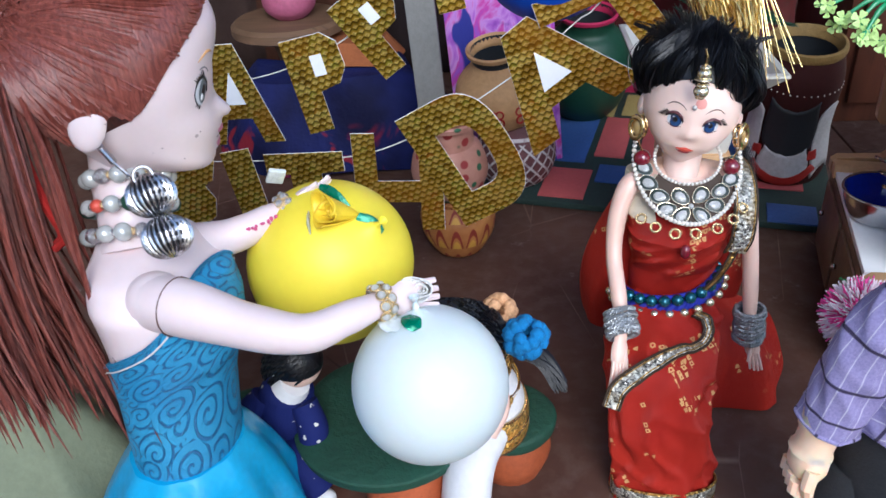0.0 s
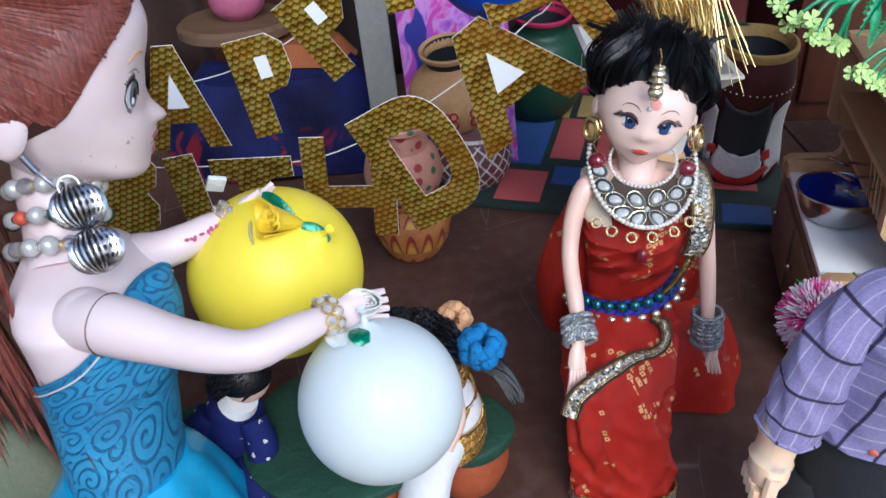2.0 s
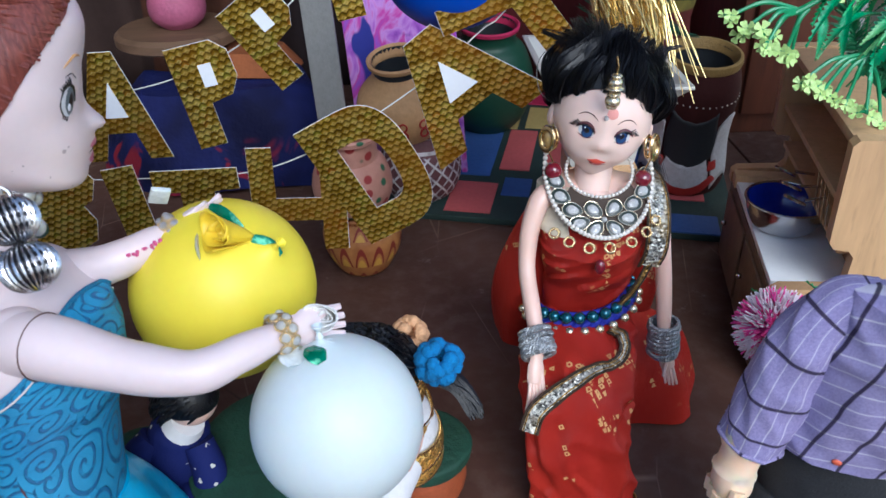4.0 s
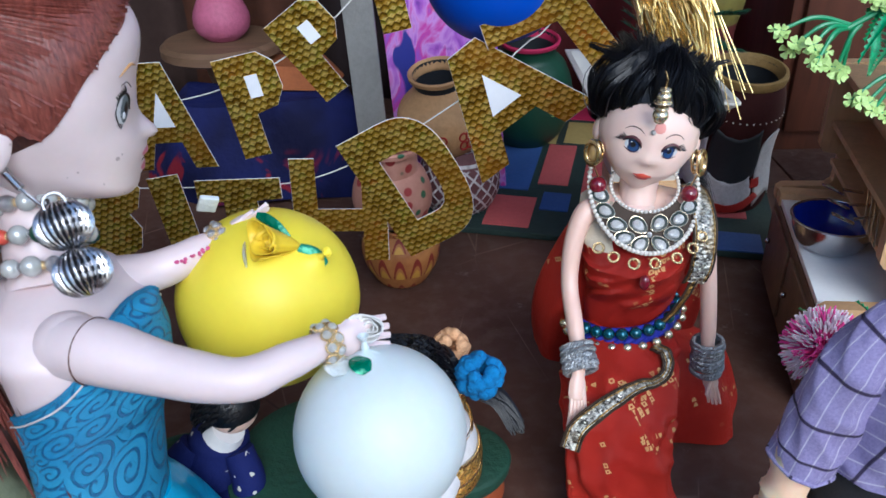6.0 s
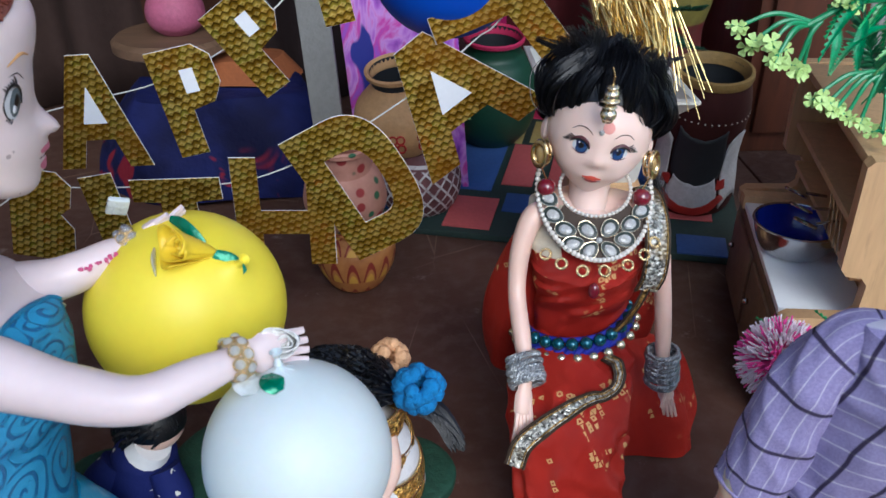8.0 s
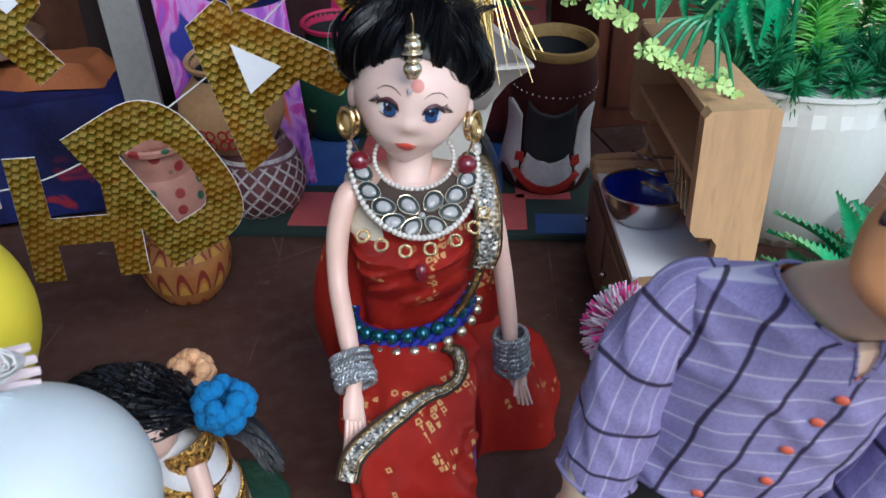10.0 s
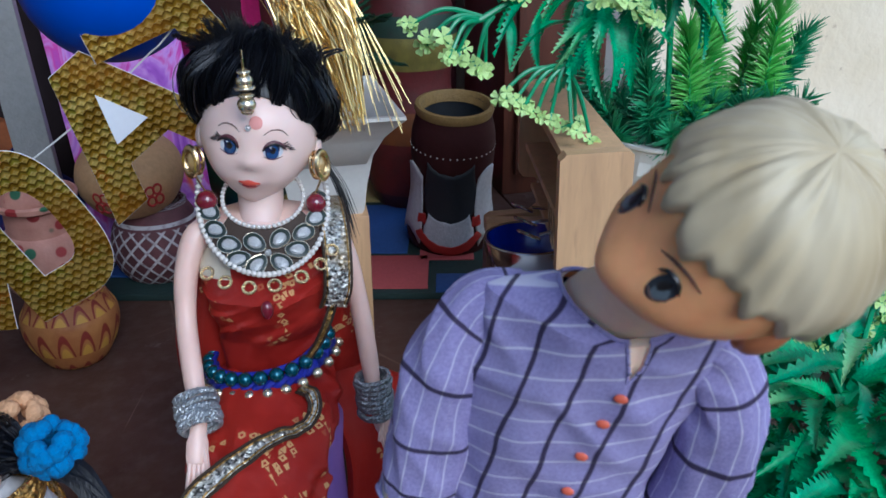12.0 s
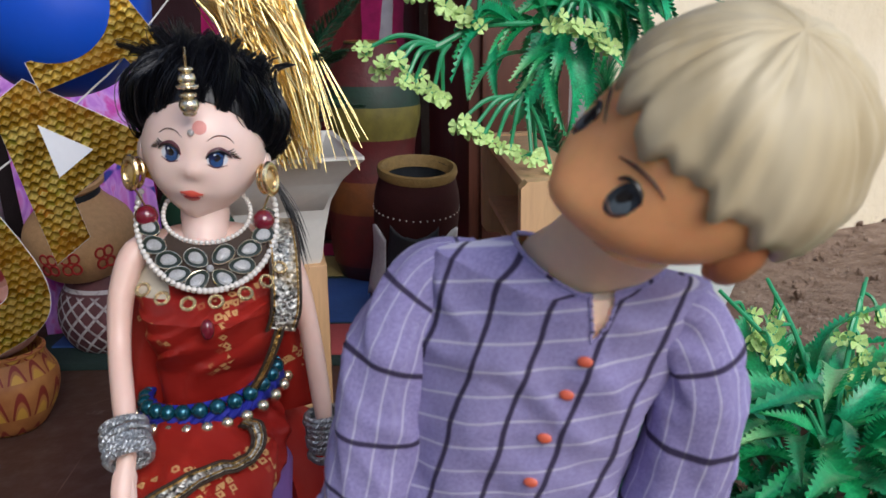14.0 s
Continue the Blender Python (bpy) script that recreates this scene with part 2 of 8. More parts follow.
def gold_paper():
    """Embossed hologram foil: staggered scales, glint painted on one edge, shade on the other."""
    s = Shade("gold_hologram_paper", (0.72, 0.5, 0.07), 0.28, 0.75)
    x, z = s.axis(0), s.axis(2)
    u = s.calc("MULTIPLY", s.calc("ADD", x, s.calc("MULTIPLY", z, 0.35)), 155)
    v = s.calc("MULTIPLY", s.calc("SUBTRACT", z, s.calc("MULTIPLY", x, 0.35)), 200)
    row = s.calc("FLOOR", v)
    u = s.calc("ADD", u, s.calc("MULTIPLY", row, 0.5))
    fu, fv = s.calc("SUBTRACT", s.calc("FRACT", u), 0.5), s.calc("FRACT", v)
    join = s.n.new("ShaderNodeCombineXYZ")
    s.put(join.inputs[0], s.calc("FLOOR", u))
    s.put(join.inputs[1], row)
    rand = s.n.new("ShaderNodeTexWhiteNoise")
    rand.noise_dimensions = "2D"
    s.l.new(join.outputs[0], rand.inputs["Vector"])
    fac = s.calc("ADD", s.calc("MULTIPLY", rand.outputs["Value"], 0.5), s.calc("MULTIPLY", s.noise(34, 2), 0.5))
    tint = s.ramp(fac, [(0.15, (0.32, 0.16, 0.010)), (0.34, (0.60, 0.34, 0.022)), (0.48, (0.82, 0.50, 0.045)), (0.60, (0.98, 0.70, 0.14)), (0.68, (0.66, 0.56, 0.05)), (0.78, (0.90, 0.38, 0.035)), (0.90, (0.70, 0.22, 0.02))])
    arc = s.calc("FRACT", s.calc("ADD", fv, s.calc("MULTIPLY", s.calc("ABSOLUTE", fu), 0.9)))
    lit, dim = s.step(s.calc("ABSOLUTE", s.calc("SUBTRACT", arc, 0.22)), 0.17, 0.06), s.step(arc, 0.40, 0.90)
    # the foil's dark and shining edges go into the colour
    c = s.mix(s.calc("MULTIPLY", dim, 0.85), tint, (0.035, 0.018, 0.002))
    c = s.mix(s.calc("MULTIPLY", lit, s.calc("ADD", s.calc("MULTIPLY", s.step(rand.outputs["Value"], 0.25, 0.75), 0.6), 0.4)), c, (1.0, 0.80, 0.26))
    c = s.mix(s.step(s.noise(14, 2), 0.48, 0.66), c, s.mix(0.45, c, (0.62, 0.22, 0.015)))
    s.color(c).bump(arc, 0.0009).bump(rand.outputs["Value"], 0.0005).bump(s.noise(24, 3), 0.003)
    return s.mat


def plaid():
    """Lavender weave with white and dark threads, laid along the sleeve or body."""
    s = Shade("lavender_plaid_cotton", (0.27, 0.2, 0.42), 0.85, spec=0.2)
    u, v = s.axis(0, s.tc.outputs["UV"]), s.axis(1, s.tc.outputs["UV"])
    bend = s.calc("MULTIPLY", s.calc("SUBTRACT", s.noise(30, 2), 0.5), 0.02)
    u, v = s.calc("ADD", u, bend), s.calc("ADD", v, bend)

    def lines(x, count, width):
        w = s.calc("ABSOLUTE", s.calc("SUBTRACT", s.calc("FRACT", s.calc("MULTIPLY", x, count)), 0.5))
        return s.step(w, width, width * 0.55)
    weave = s.noise(900, 2)
    c = s.mix(s.step(weave, 0.3, 0.7), (0.30, 0.26, 0.52), (0.41, 0.37, 0.65))
    c = s.mix(s.step(s.noise(25, 3), 0.3, 0.75), c, s.mix(0.35, c, (0.50, 0.46, 0.72)))
    c = s.mix(s.calc("MULTIPLY", lines(v, 14, 0.055), 0.75), c, (0.78, 0.76, 0.86))
    dark = s.calc("MAXIMUM", lines(s.calc("ADD", u, 0.03), 15, 0.066), 0.0)
    c = s.mix(s.calc("MULTIPLY", dark, 0.92), c, (0.03, 0.02, 0.05))
    s.color(c).bump(s.wave(1400, 0.3, axis="Z"), 0.0001).bump(s.noise(55, 3), 0.0015)
    return s.mat


def plaid_sleeve():
    s = Shade("lavender_plaid_sleeve", (0.27, 0.2, 0.42), 0.85, spec=0.2)
    u, v = s.axis(0, s.tc.outputs["UV"]), s.axis(1, s.tc.outputs["UV"])
    bend = s.calc("MULTIPLY", s.calc("SUBTRACT", s.noise(30, 2), 0.5), 0.03)
    u, v = s.calc("ADD", u, bend), s.calc("ADD", v, bend)

    def lines(x, count, width):
        w = s.calc("ABSOLUTE", s.calc("SUBTRACT", s.calc("FRACT", s.calc("MULTIPLY", x, count)), 0.5))
        return s.step(w, width, width * 0.55)
    c = s.mix(s.step(s.noise(900, 2), 0.3, 0.7), (0.30, 0.26, 0.52), (0.41, 0.37, 0.65))
    c = s.mix(s.calc("MULTIPLY", lines(u, 13, 0.05), 0.7), c, (0.78, 0.76, 0.86))
    c = s.mix(s.calc("MULTIPLY", lines(v, 5, 0.05), 0.92), c, (0.03, 0.02, 0.05))
    s.color(c).bump(s.wave(1400, 0.3, axis="X"), 0.0001).bump(s.noise(55, 3), 0.0015)
    return s.mat


def blue_brocade():
    s = Shade("blue_brocade", (0.02, 0.2, 0.42), 0.5, spec=0.4)
    at = s.place((0.23, 0.12, 0.0), (0, 0, 0), "UV")
    home = s.voronoi(46, out="Position", at=at, rand=0.55)
    dx = s.calc("SUBTRACT", s.axis(0, at), s.axis(0, home))
    dy = s.calc("SUBTRACT", s.axis(1, at), s.axis(1, home))
    r = s.calc("SQRT", s.calc("ADD", s.calc("MULTIPLY", dx, dx), s.calc("MULTIPLY", dy, dy)))
    turn = s.calc("DIVIDE", s.calc("ARCTAN2", dy, dx), 2 * math.pi)
    curl = s.calc("FRACT", s.calc("ADD", s.calc("SUBTRACT", s.calc("MULTIPLY", r, 170), turn), 4.0))
    line = s.step(s.calc("ABSOLUTE", s.calc("SUBTRACT", curl, 0.5)), 0.17, 0.11)
    line = s.calc("MULTIPLY", line, s.step(s.noise(420, 2), 0.25, 0.45))
    c = s.mix(s.step(s.noise(20, 3), 0.3, 0.7), (0.025, 0.26, 0.52), (0.05, 0.38, 0.66))
    c = s.mix(s.calc("MULTIPLY", line, 0.85), c, (0.008, 0.10, 0.28))
    s.color(c).rough(s.mix(line, (0.5, 0.5, 0.5), (0.3, 0.3, 0.3)))
    s.bump(line, 0.0006).bump(s.wave(1100, 0.3, axis="Z"), 0.00012)
    return s.mat


def swirl_board():
    s = Shade("purple_painted_board", (0.4, 0.12, 0.55), 0.55)
    at = s.place((1, 1, 0.45))
    f = s.noise(26, 3, 0.5, at=at, warp=2.2)
    c = s.ramp(f, [(0.28, (0.16, 0.03, 0.38)), (0.4, (0.42, 0.12, 0.62)), (0.5, (0.62, 0.3, 0.75)), (0.58, (0.6, 0.06, 0.42)), (0.7, (0.35, 0.1, 0.6))])
    blue = s.step(s.noise(34, 1, at=at, warp=1.0), 0.62, 0.66)
    c = s.mix(blue, c, (0.03, 0.04, 0.3))
    c = s.mix(s.step(s.noise(15, 1, at=at, warp=1.5), 0.66, 0.7), c, (0.75, 0.14, 0.03))
    s.color(c).bump(s.noise(90, 3), 0.0006)
    return s.mat


def wood(name, color, scale=1.0, axis="Y", grain=1.0):
    s = Shade(name, color, 0.5)
    k = {"X": (0.12, 1, 1), "Y": (1, 0.12, 1), "Z": (1, 1, 0.12)}[axis]
    at = s.place(tuple(x * scale for x in k))
    g = s.noise(90, 5, 0.6, at=at, warp=0.6)
    c = s.mix(s.step(g, 0.3, 0.7), tuple(x * (1 - 0.32 * grain) for x in color), tuple(min(1, x * (1 + 0.15 * grain)) for x in color))
    c = s.mix(s.step(s.noise(300, 3, at=at), 0.55, 0.8), c, tuple(x * (1 - 0.5 * grain) for x in color))
    s.color(c).bump(g, 0.0003)
    return s.mat


def streaked(name, lo, hi, rough=0.35, scale=700, spec=0.5):
    """Hair: fine streaks."""
    s = Shade(name, lo, rough, spec=spec)
    f = s.noise(scale, 3, 0.6, at=s.place((1, 1, 0.12)))
    s.color(s.mix(s.step(f, 0.3, 0.75), lo, hi)).bump(f, 0.0004)
    return s.mat


def leaf_material(name, lo, hi, rough=0.32, tip=None):
    s = Shade(name, lo, rough, spec=0.5)
    c = s.mix(s.step(s.noise(45, 3), 0.3, 0.7), lo, hi)
    c = s.mix(s.step(s.noise(9, 2), 0.4, 0.65), c, s.mix(0.5, c, tuple(x * 0.6 for x in lo)))
    if tip:
        info = s.n.new("ShaderNodeObjectInfo").outputs["Random"]
        c = s.mix(s.calc("MULTIPLY", s.step(s.axis(1), 0.62, 1.05), s.step(info, 0.45, 1.1)), c, tip)
        c = s.mix(s.calc("MULTIPLY", s.step(s.calc("FRACT", s.calc("MULTIPLY", info, 7.0)), 0.5, 1.0), 0.55), c, tuple(x * 0.35 for x in lo))
    s.color(c).bump(s.noise(260, 2), 0.0001)
    return s.mat


def soil_material():
    s = Shade("dry_soil", (0.2, 0.13, 0.09), 0.95, spec=0.15)
    f = s.noise(30, 8, 0.65)
    c = s.mix(s.step(f, 0.3, 0.7), (0.20, 0.13, 0.09), (0.44, 0.32, 0.24))
    c = s.mix(s.step(s.voronoi(55), 0.25, 0.05), c, (0.48, 0.38, 0.30))
    s.color(c).bump(f, 0.02).bump(s.noise(140, 5), 0.006)
    return s.mat


def plaster():
    s = Shade("cream_limewash", (0.78, 0.68, 0.5), 0.9, spec=0.2)
    c = s.mix(s.step(s.noise(6, 6), 0.35, 0.7), (0.72, 0.62, 0.44), (0.82, 0.73, 0.56))
    c = s.mix(s.step(s.noise(28, 6, 0.7), 0.66, 0.75), c, (0.4, 0.3, 0.2))
    s.color(c).bump(s.noise(60, 6), 0.003)
    return s.mat


def lattice_clay():
    s = Shade("maroon_lattice_clay", (0.13, 0.04, 0.05), 0.65)
    u, v = s.axis(0, s.tc.outputs["UV"]), s.axis(1, s.tc.outputs["UV"])

    def diag(k):
        x = s.calc("FRACT", s.calc("ADD", s.calc("MULTIPLY", u, 18), s.calc("MULTIPLY", v, k)))
        return s.step(s.calc("ABSOLUTE", s.calc("SUBTRACT", x, 0.5)), 0.13, 0.08)
    line = s.calc("MAXIMUM", diag(7), diag(-7))
    band = s.step(v, 0.70, 0.72)
    line = s.calc("MULTIPLY", line, s.step(v, 0.68, 0.66))
    line = s.calc("MAXIMUM", line, s.step(s.calc("ABSOLUTE", s.calc("SUBTRACT", v, 0.72)), 0.025, 0.018))
    c = s.mix(s.step(s.noise(60, 4), 0.3, 0.7), (0.09, 0.03, 0.035), (0.17, 0.06, 0.065))
    c = s.mix(s.calc("MULTIPLY", line, s.step(s.noise(150, 3), 0.2, 0.5)), c, (0.62, 0.58, 0.58))
    s.color(c).bump(line, 0.0006).bump(s.noise(180, 3), 0.0004)
    return s.mat


def petal_clay():
    s = Shade("orange_petal_clay", (0.45, 0.2, 0.06), 0.6)
    u, v = s.axis(0, s.tc.outputs["UV"]), s.axis(1, s.tc.outputs["UV"])
    x = s.calc("ABSOLUTE", s.calc("SUBTRACT", s.calc("FRACT", s.calc("MULTIPLY", u, 14)), 0.5))
    y = s.calc("FRACT", s.calc("MULTIPLY", v, 3))
    q = s.calc("ADD", s.calc("MULTIPLY", s.calc("MULTIPLY", x, x), 4), y)
    edge = s.step(s.calc("ABSOLUTE", s.calc("SUBTRACT", q, 0.6)), 0.16, 0.1)
    c = s.mix(s.step(s.noise(50, 4), 0.3, 0.7), (0.34, 0.12, 0.035), (0.48, 0.21, 0.06))
    c = s.mix(s.step(q, 0.35, 0.28), c, (0.58, 0.32, 0.05))
    c = s.mix(edge, c, (0.22, 0.025, 0.015))
    s.color(c).bump(s.noise(180, 3), 0.0004)
    return s.mat


def dotted_clay():
    s = Shade("pink_dotted_clay", (0.5, 0.24, 0.18), 0.6)
    d = s.voronoi(62, rand=0.6)
    col = s.voronoi(62, out="Color", rand=0.6)
    c = s.mix(s.step(s.noise(50, 4), 0.3, 0.7), (0.42, 0.19, 0.14), (0.58, 0.3, 0.23))
    spot = s.mix(s.step(s.axis(0, col), 0.49, 0.51), (0.03, 0.12, 0.06), (0.3, 0.03, 0.03))
    s.color(s.mix(s.step(d, 0.34, 0.28), c, spot)).bump(s.noise(180, 3), 0.0004)
    return s.mat


def banded_pot():
    s = Shade("banded_painted_clay", (0.100, 0.025, 0.020), 0.55)
    v = s.axis(1, s.tc.outputs["UV"])
    c = s.ramp(v, [(0.0, (0.050, 0.010, 0.010)), (0.12, (0.120, 0.013, 0.010)), (0.3, (0.180, 0.055, 0.010)), (0.4, (0.100, 0.010, 0.010)), (0.55, (0.160, 0.135, 0.025)), (0.68, (0.010, 0.035, 0.020)), (0.76, (0.080, 0.010, 0.010))], True)
    s.color(s.mix(s.step(s.noise(60, 4), 0.4, 0.8), c, s.mix(0.5, c, (0.025, 0.015, 0.010)))).bump(s.noise(180, 3), 0.0005)
    return s.mat


def curtain_material():
    s = Shade("maroon_striped_curtain", (0.16, 0.02, 0.03), 0.85, spec=0.2)
    x = s.calc("ADD", s.calc("MULTIPLY", s.calc("ADD", s.axis(0), 0.55), 0.88), s.calc("MULTIPLY", s.calc("SUBTRACT", s.noise(8, 2), 0.5), 0.02))
    c = s.ramp(x, [(0.0, (0.05, 0.03, 0.025)), (0.25, (0.09, 0.035, 0.02)), (0.40, (0.03, 0.02, 0.02)), (0.60, (0.42, 0.015, 0.14)), (0.635, (0.03, 0.012, 0.015)), (0.70, (0.45, 0.015, 0.13)), (0.725, (0.07, 0.01, 0.012)), (0.84, (0.1, 0.012, 0.014)), (0.90, (0.42, 0.02, 0.13)), (0.925, (0.4, 0.38, 0.42)), (0.94, (0.34, 0.02, 0.1)), (0.96, (0.06, 0.01, 0.015))], True)
    s.color(s.mix(s.step(s.noise(70, 4), 0.4, 0.9), c, s.mix(0.4, c, (0.02, 0.01, 0.01)))).bump(s.noise(300, 3), 0.0006)
    return s.mat


def navy_pattern():
    s = Shade("navy_cloth", (0.006, 0.008, 0.05), 0.8, spec=0.2)
    c = s.mix(s.step(s.noise(9, 3), 0.35, 0.65), (0.004, 0.005, 0.03), (0.012, 0.018, 0.11))
    red = s.step(s.noise(11, 3, warp=1.0), 0.56, 0.6)
    red = s.calc("MULTIPLY", red, s.step(s.axis(2), 0.07, 0.05))
    s.color(s.mix(red, c, (0.22, 0.015, 0.03))).bump(s.noise(220, 3), 0.0008).bump(s.noise(14, 3), 0.008)
    return s.mat


def butterfly_cloth():
    s = Shade("navy_flower_print", (0.01, 0.02, 0.12), 0.8, spec=0.2)
    d = s.voronoi(105, rand=0.55, metric="MANHATTAN")
    n = s.noise(260, 1)
    f = s.step(s.calc("ADD", d, s.calc("MULTIPLY", n, 0.5)), 0.48, 0.42)
    s.color(s.mix(f, (0.008, 0.014, 0.10), (0.55, 0.55, 0.5))).bump(s.noise(300, 2), 0.0005)
    return s.mat


M_FLOOR, M_SOIL, M_WALL = floor_material(), soil_material(), plaster()
M_RED, M_ZARI, M_ZARI2 = bandhani(), zari("silver_thread_border", (0.62, 0.61, 0.55)), zari("brass_thread", (0.5, 0.3, 0.08))
M_DARKBRAID = simple("dark_brown_braid", (0.045, 0.026, 0.015), 0.6, 0.2, amount=0.4, small=700)
M_BROCADEGOLD = zari("orange_gold_brocade", (0.80, 0.42, 0.10))
M_GOLDP, M_PLAID, M_SLEEVE = gold_paper(), plaid(), plaid_sleeve()
M_BROCADE = blue_brocade()
M_SATIN = simple("blue_satin", (0.02, 0.34, 0.62), 0.32, amount=0.2, big=25, bump=0.002, bscale=30)
M_SKIN = simple("pale_pink_vinyl", (0.71, 0.59, 0.60), 0.38, amount=0.05, sss=0.1)
M_PEACH = simple("peach_vinyl", (0.79, 0.54, 0.45), 0.34, amount=0.05, sss=0.14)
M_FACE = simple("pale_peach_vinyl", (0.83, 0.61, 0.53), 0.34, amount=0.03, sss=0.14)
M_IRISRIM = simple("iris_rim_paint", (0.012, 0.02, 0.07), 0.3, amount=0.1)
M_LID = simple("plum_lid_paint", (0.10, 0.03, 0.04), 0.5, amount=0.2)
M_TAN = simple("warm_tan_vinyl", (0.97, 0.46, 0.20), 0.45, amount=0.12, sss=0.6)
M_HAND = simple("light_tan_vinyl", (0.95, 0.67, 0.48), 0.42, amount=0.08, sss=0.6)
M_BLACKHAIR = streaked("black_hair", (0.0012, 0.0012, 0.002), (0.006, 0.007, 0.012), 0.38, 700, 0.45)
M_AUBURN = streaked("auburn_hair", (0.09, 0.018, 0.014), (0.26, 0.07, 0.05), 0.38)
M_BLOND = streaked("ash_blond_vinyl", (0.47, 0.37, 0.21), (0.68, 0.59, 0.40), 0.42, 45, 0.3)
M_CREAM = simple("cream_cotton", (0.62, 0.55, 0.42), 0.85, amount=0.12, bump=0.0006)
M_WHITECL = simple("white_cotton", (0.72, 0.72, 0.74), 0.85, amount=0.1, bump=0.0008, bscale=120)
M_DENIM = simple("black_canvas", (0.018, 0.02, 0.024), 0.85, amount=0.5, small=700, bump=0.0006, bscale=700)
M_YELLOW = simple("yellow_latex", (0.82, 0.68, 0.05), 0.42, amount=0.04, spec=0.4, sss=0.1)
M_WHITE = simple("white_latex", (0.62, 0.70, 0.72), 0.42, amount=0.04, spec=0.4, sss=0.15)
M_BLUE = simple("blue_latex", (0.005, 0.07, 0.5), 0.4, amount=0.06, spec=0.4)
M_SILVER = simple("antique_silver", (0.6, 0.6, 0.62), 0.25, 1.0, amount=0.3, bump=0.0003, bscale=500)
M_DULLSILVER = simple("silver_foil_yarn", (0.42, 0.44, 0.46), 0.4, 0.8, amount=0.45, small=500, bump=0.001, bscale=600)
M_GOLD = simple("gold_metal", (0.80, 0.60, 0.32), 0.25, 1.0, amount=0.2, bump=0.0002, bscale=600)
M_PEARL = simple("pearl", (0.7, 0.66, 0.6), 0.2, amount=0.06, spec=0.8, coat=0.5)
M_CRYSTAL = simple("faceted_crystal", (0.90, 0.92, 0.88), 0.08, 0.15, amount=0.5, small=420, bump=0.0006, bscale=260, spec=1.0, coat=1.0)
M_PALEGOLD = simple("pale_gold_beads", (0.92, 0.78, 0.56), 0.2, 0.9, amount=0.25, big=2, small=9)
M_AMBER = simple("pale_amber_glass", (0.55, 0.36, 0.14), 0.08, 0.3, amount=0.3, spec=0.9, coat=0.8)
M_GREYPEARL = simple("grey_pearl", (0.5, 0.52, 0.51), 0.16, 0.2, amount=0.1, spec=0.8, coat=0.6)
M_DARKSILVER = simple("oxidised_silver", (0.03, 0.03, 0.035), 0.4, 0.8, amount=0.2)
M_ENAMEL = simple("dark_green_enamel", (0.02, 0.03, 0.022), 0.3, amount=0.3)
M_MAROON = simple("maroon_bead", (0.16, 0.008, 0.02), 0.12, amount=0.1, coat=0.8)
M_TEAL = simple("peacock_bead", (0.005, 0.11, 0.16), 0.18, 0.6, amount=0.3, coat=0.5)
M_COBALT = simple("cobalt_cord", (0.008, 0.015, 0.3), 0.7, amount=0.3, bump=0.001)
M_LIPRED = simple("red_lip_paint", (0.62, 0.085, 0.055), 0.35, amount=0.1)
M_SMUDGE = simple("grey_smudge", (0.42, 0.33, 0.34), 0.5, amount=0.2)
M_LIPPINK = simple("pink_lip_paint", (0.62, 0.18, 0.28), 0.4, amount=0.1)
M_EYEW = simple("eye_white_paint", (0.62, 0.64, 0.68), 0.25, amount=0.05, coat=0.4)
M_EYEB = simple("eye_blue_paint", (0.025, 0.07, 0.19), 0.2, amount=0.3, small=900, coat=0.5)
M_EYEG = simple("eye_grey_paint", (0.12, 0.15, 0.17), 0.3, amount=0.3, small=900)
M_DARKIRIS = simple("dark_iris_paint", (0.03, 0.04, 0.05), 0.3, amount=0.5, big=60, small=900)
M_INK = simple("black_paint", (0.012, 0.01, 0.01), 0.3, amount=0.1)
M_BROW = simple("brown_brow_paint", (0.1, 0.04, 0.025), 0.5, amount=0.1)
M_OCHREBROW = simple("ochre_brow_paint", (0.55, 0.3, 0.12), 0.5, amount=0.1)
M_BLUSH = simple("pink_powder", (0.72, 0.3, 0.26), 0.6, amount=0.2)
M_ROSEINK = simple("magenta_ink", (0.62, 0.1, 0.26), 0.6, amount=0.2)
M_EAR = simple("orange_ear_vinyl", (0.55, 0.2, 0.08), 0.45, amount=0.1)
M_REDYARN = simple("red_yarn", (0.5, 0.02, 0.015), 0.9, amount=0.3, small=700, bump=0.001, bscale=700)
M_BLUEYARN = simple("blue_yarn", (0.01, 0.2, 0.5), 0.95, amount=0.4, small=500, bump=0.0015, bscale=500)
M_PEACHYARN = simple("peach_yarn", (0.75, 0.42, 0.22), 0.95, amount=0.25, small=500, bump=0.0015, bscale=500)
M_PINKYARN = simple("pink_yarn", (0.92, 0.09, 0.38), 0.95, amount=0.2, small=600)
M_PALEYARN = simple("pale_pink_yarn", (0.96, 0.82, 0.87), 0.95, amount=0.2, small=600)
M_GREENCLAY = simple("dark_green_clay_paint", (0.010, 0.06, 0.036), 0.75, amount=0.35, bump=0.002, bscale=130)
M_ORANGECLAY = simple("orange_clay_paint", (0.36, 0.075, 0.02), 0.75, amount=0.35, bump=0.0015, bscale=90)
M_TERRA = simple("tan_terracotta", (0.5, 0.29, 0.13), 0.7, amount=0.25, bump=0.0008, bscale=120)
M_LATTICE, M_PETAL, M_DOTTED, M_BANDED = lattice_clay(), petal_clay(), dotted_clay(), banded_pot()
M_MAROONCLAY = simple("maroon_clay", (0.040, 0.008, 0.008), 0.75, amount=0.3, bump=0.0002, spec=0.25)
M_OCHRE = simple("ochre_paint", (0.25, 0.155, 0.045), 0.7, amount=0.3, bump=0.0008)
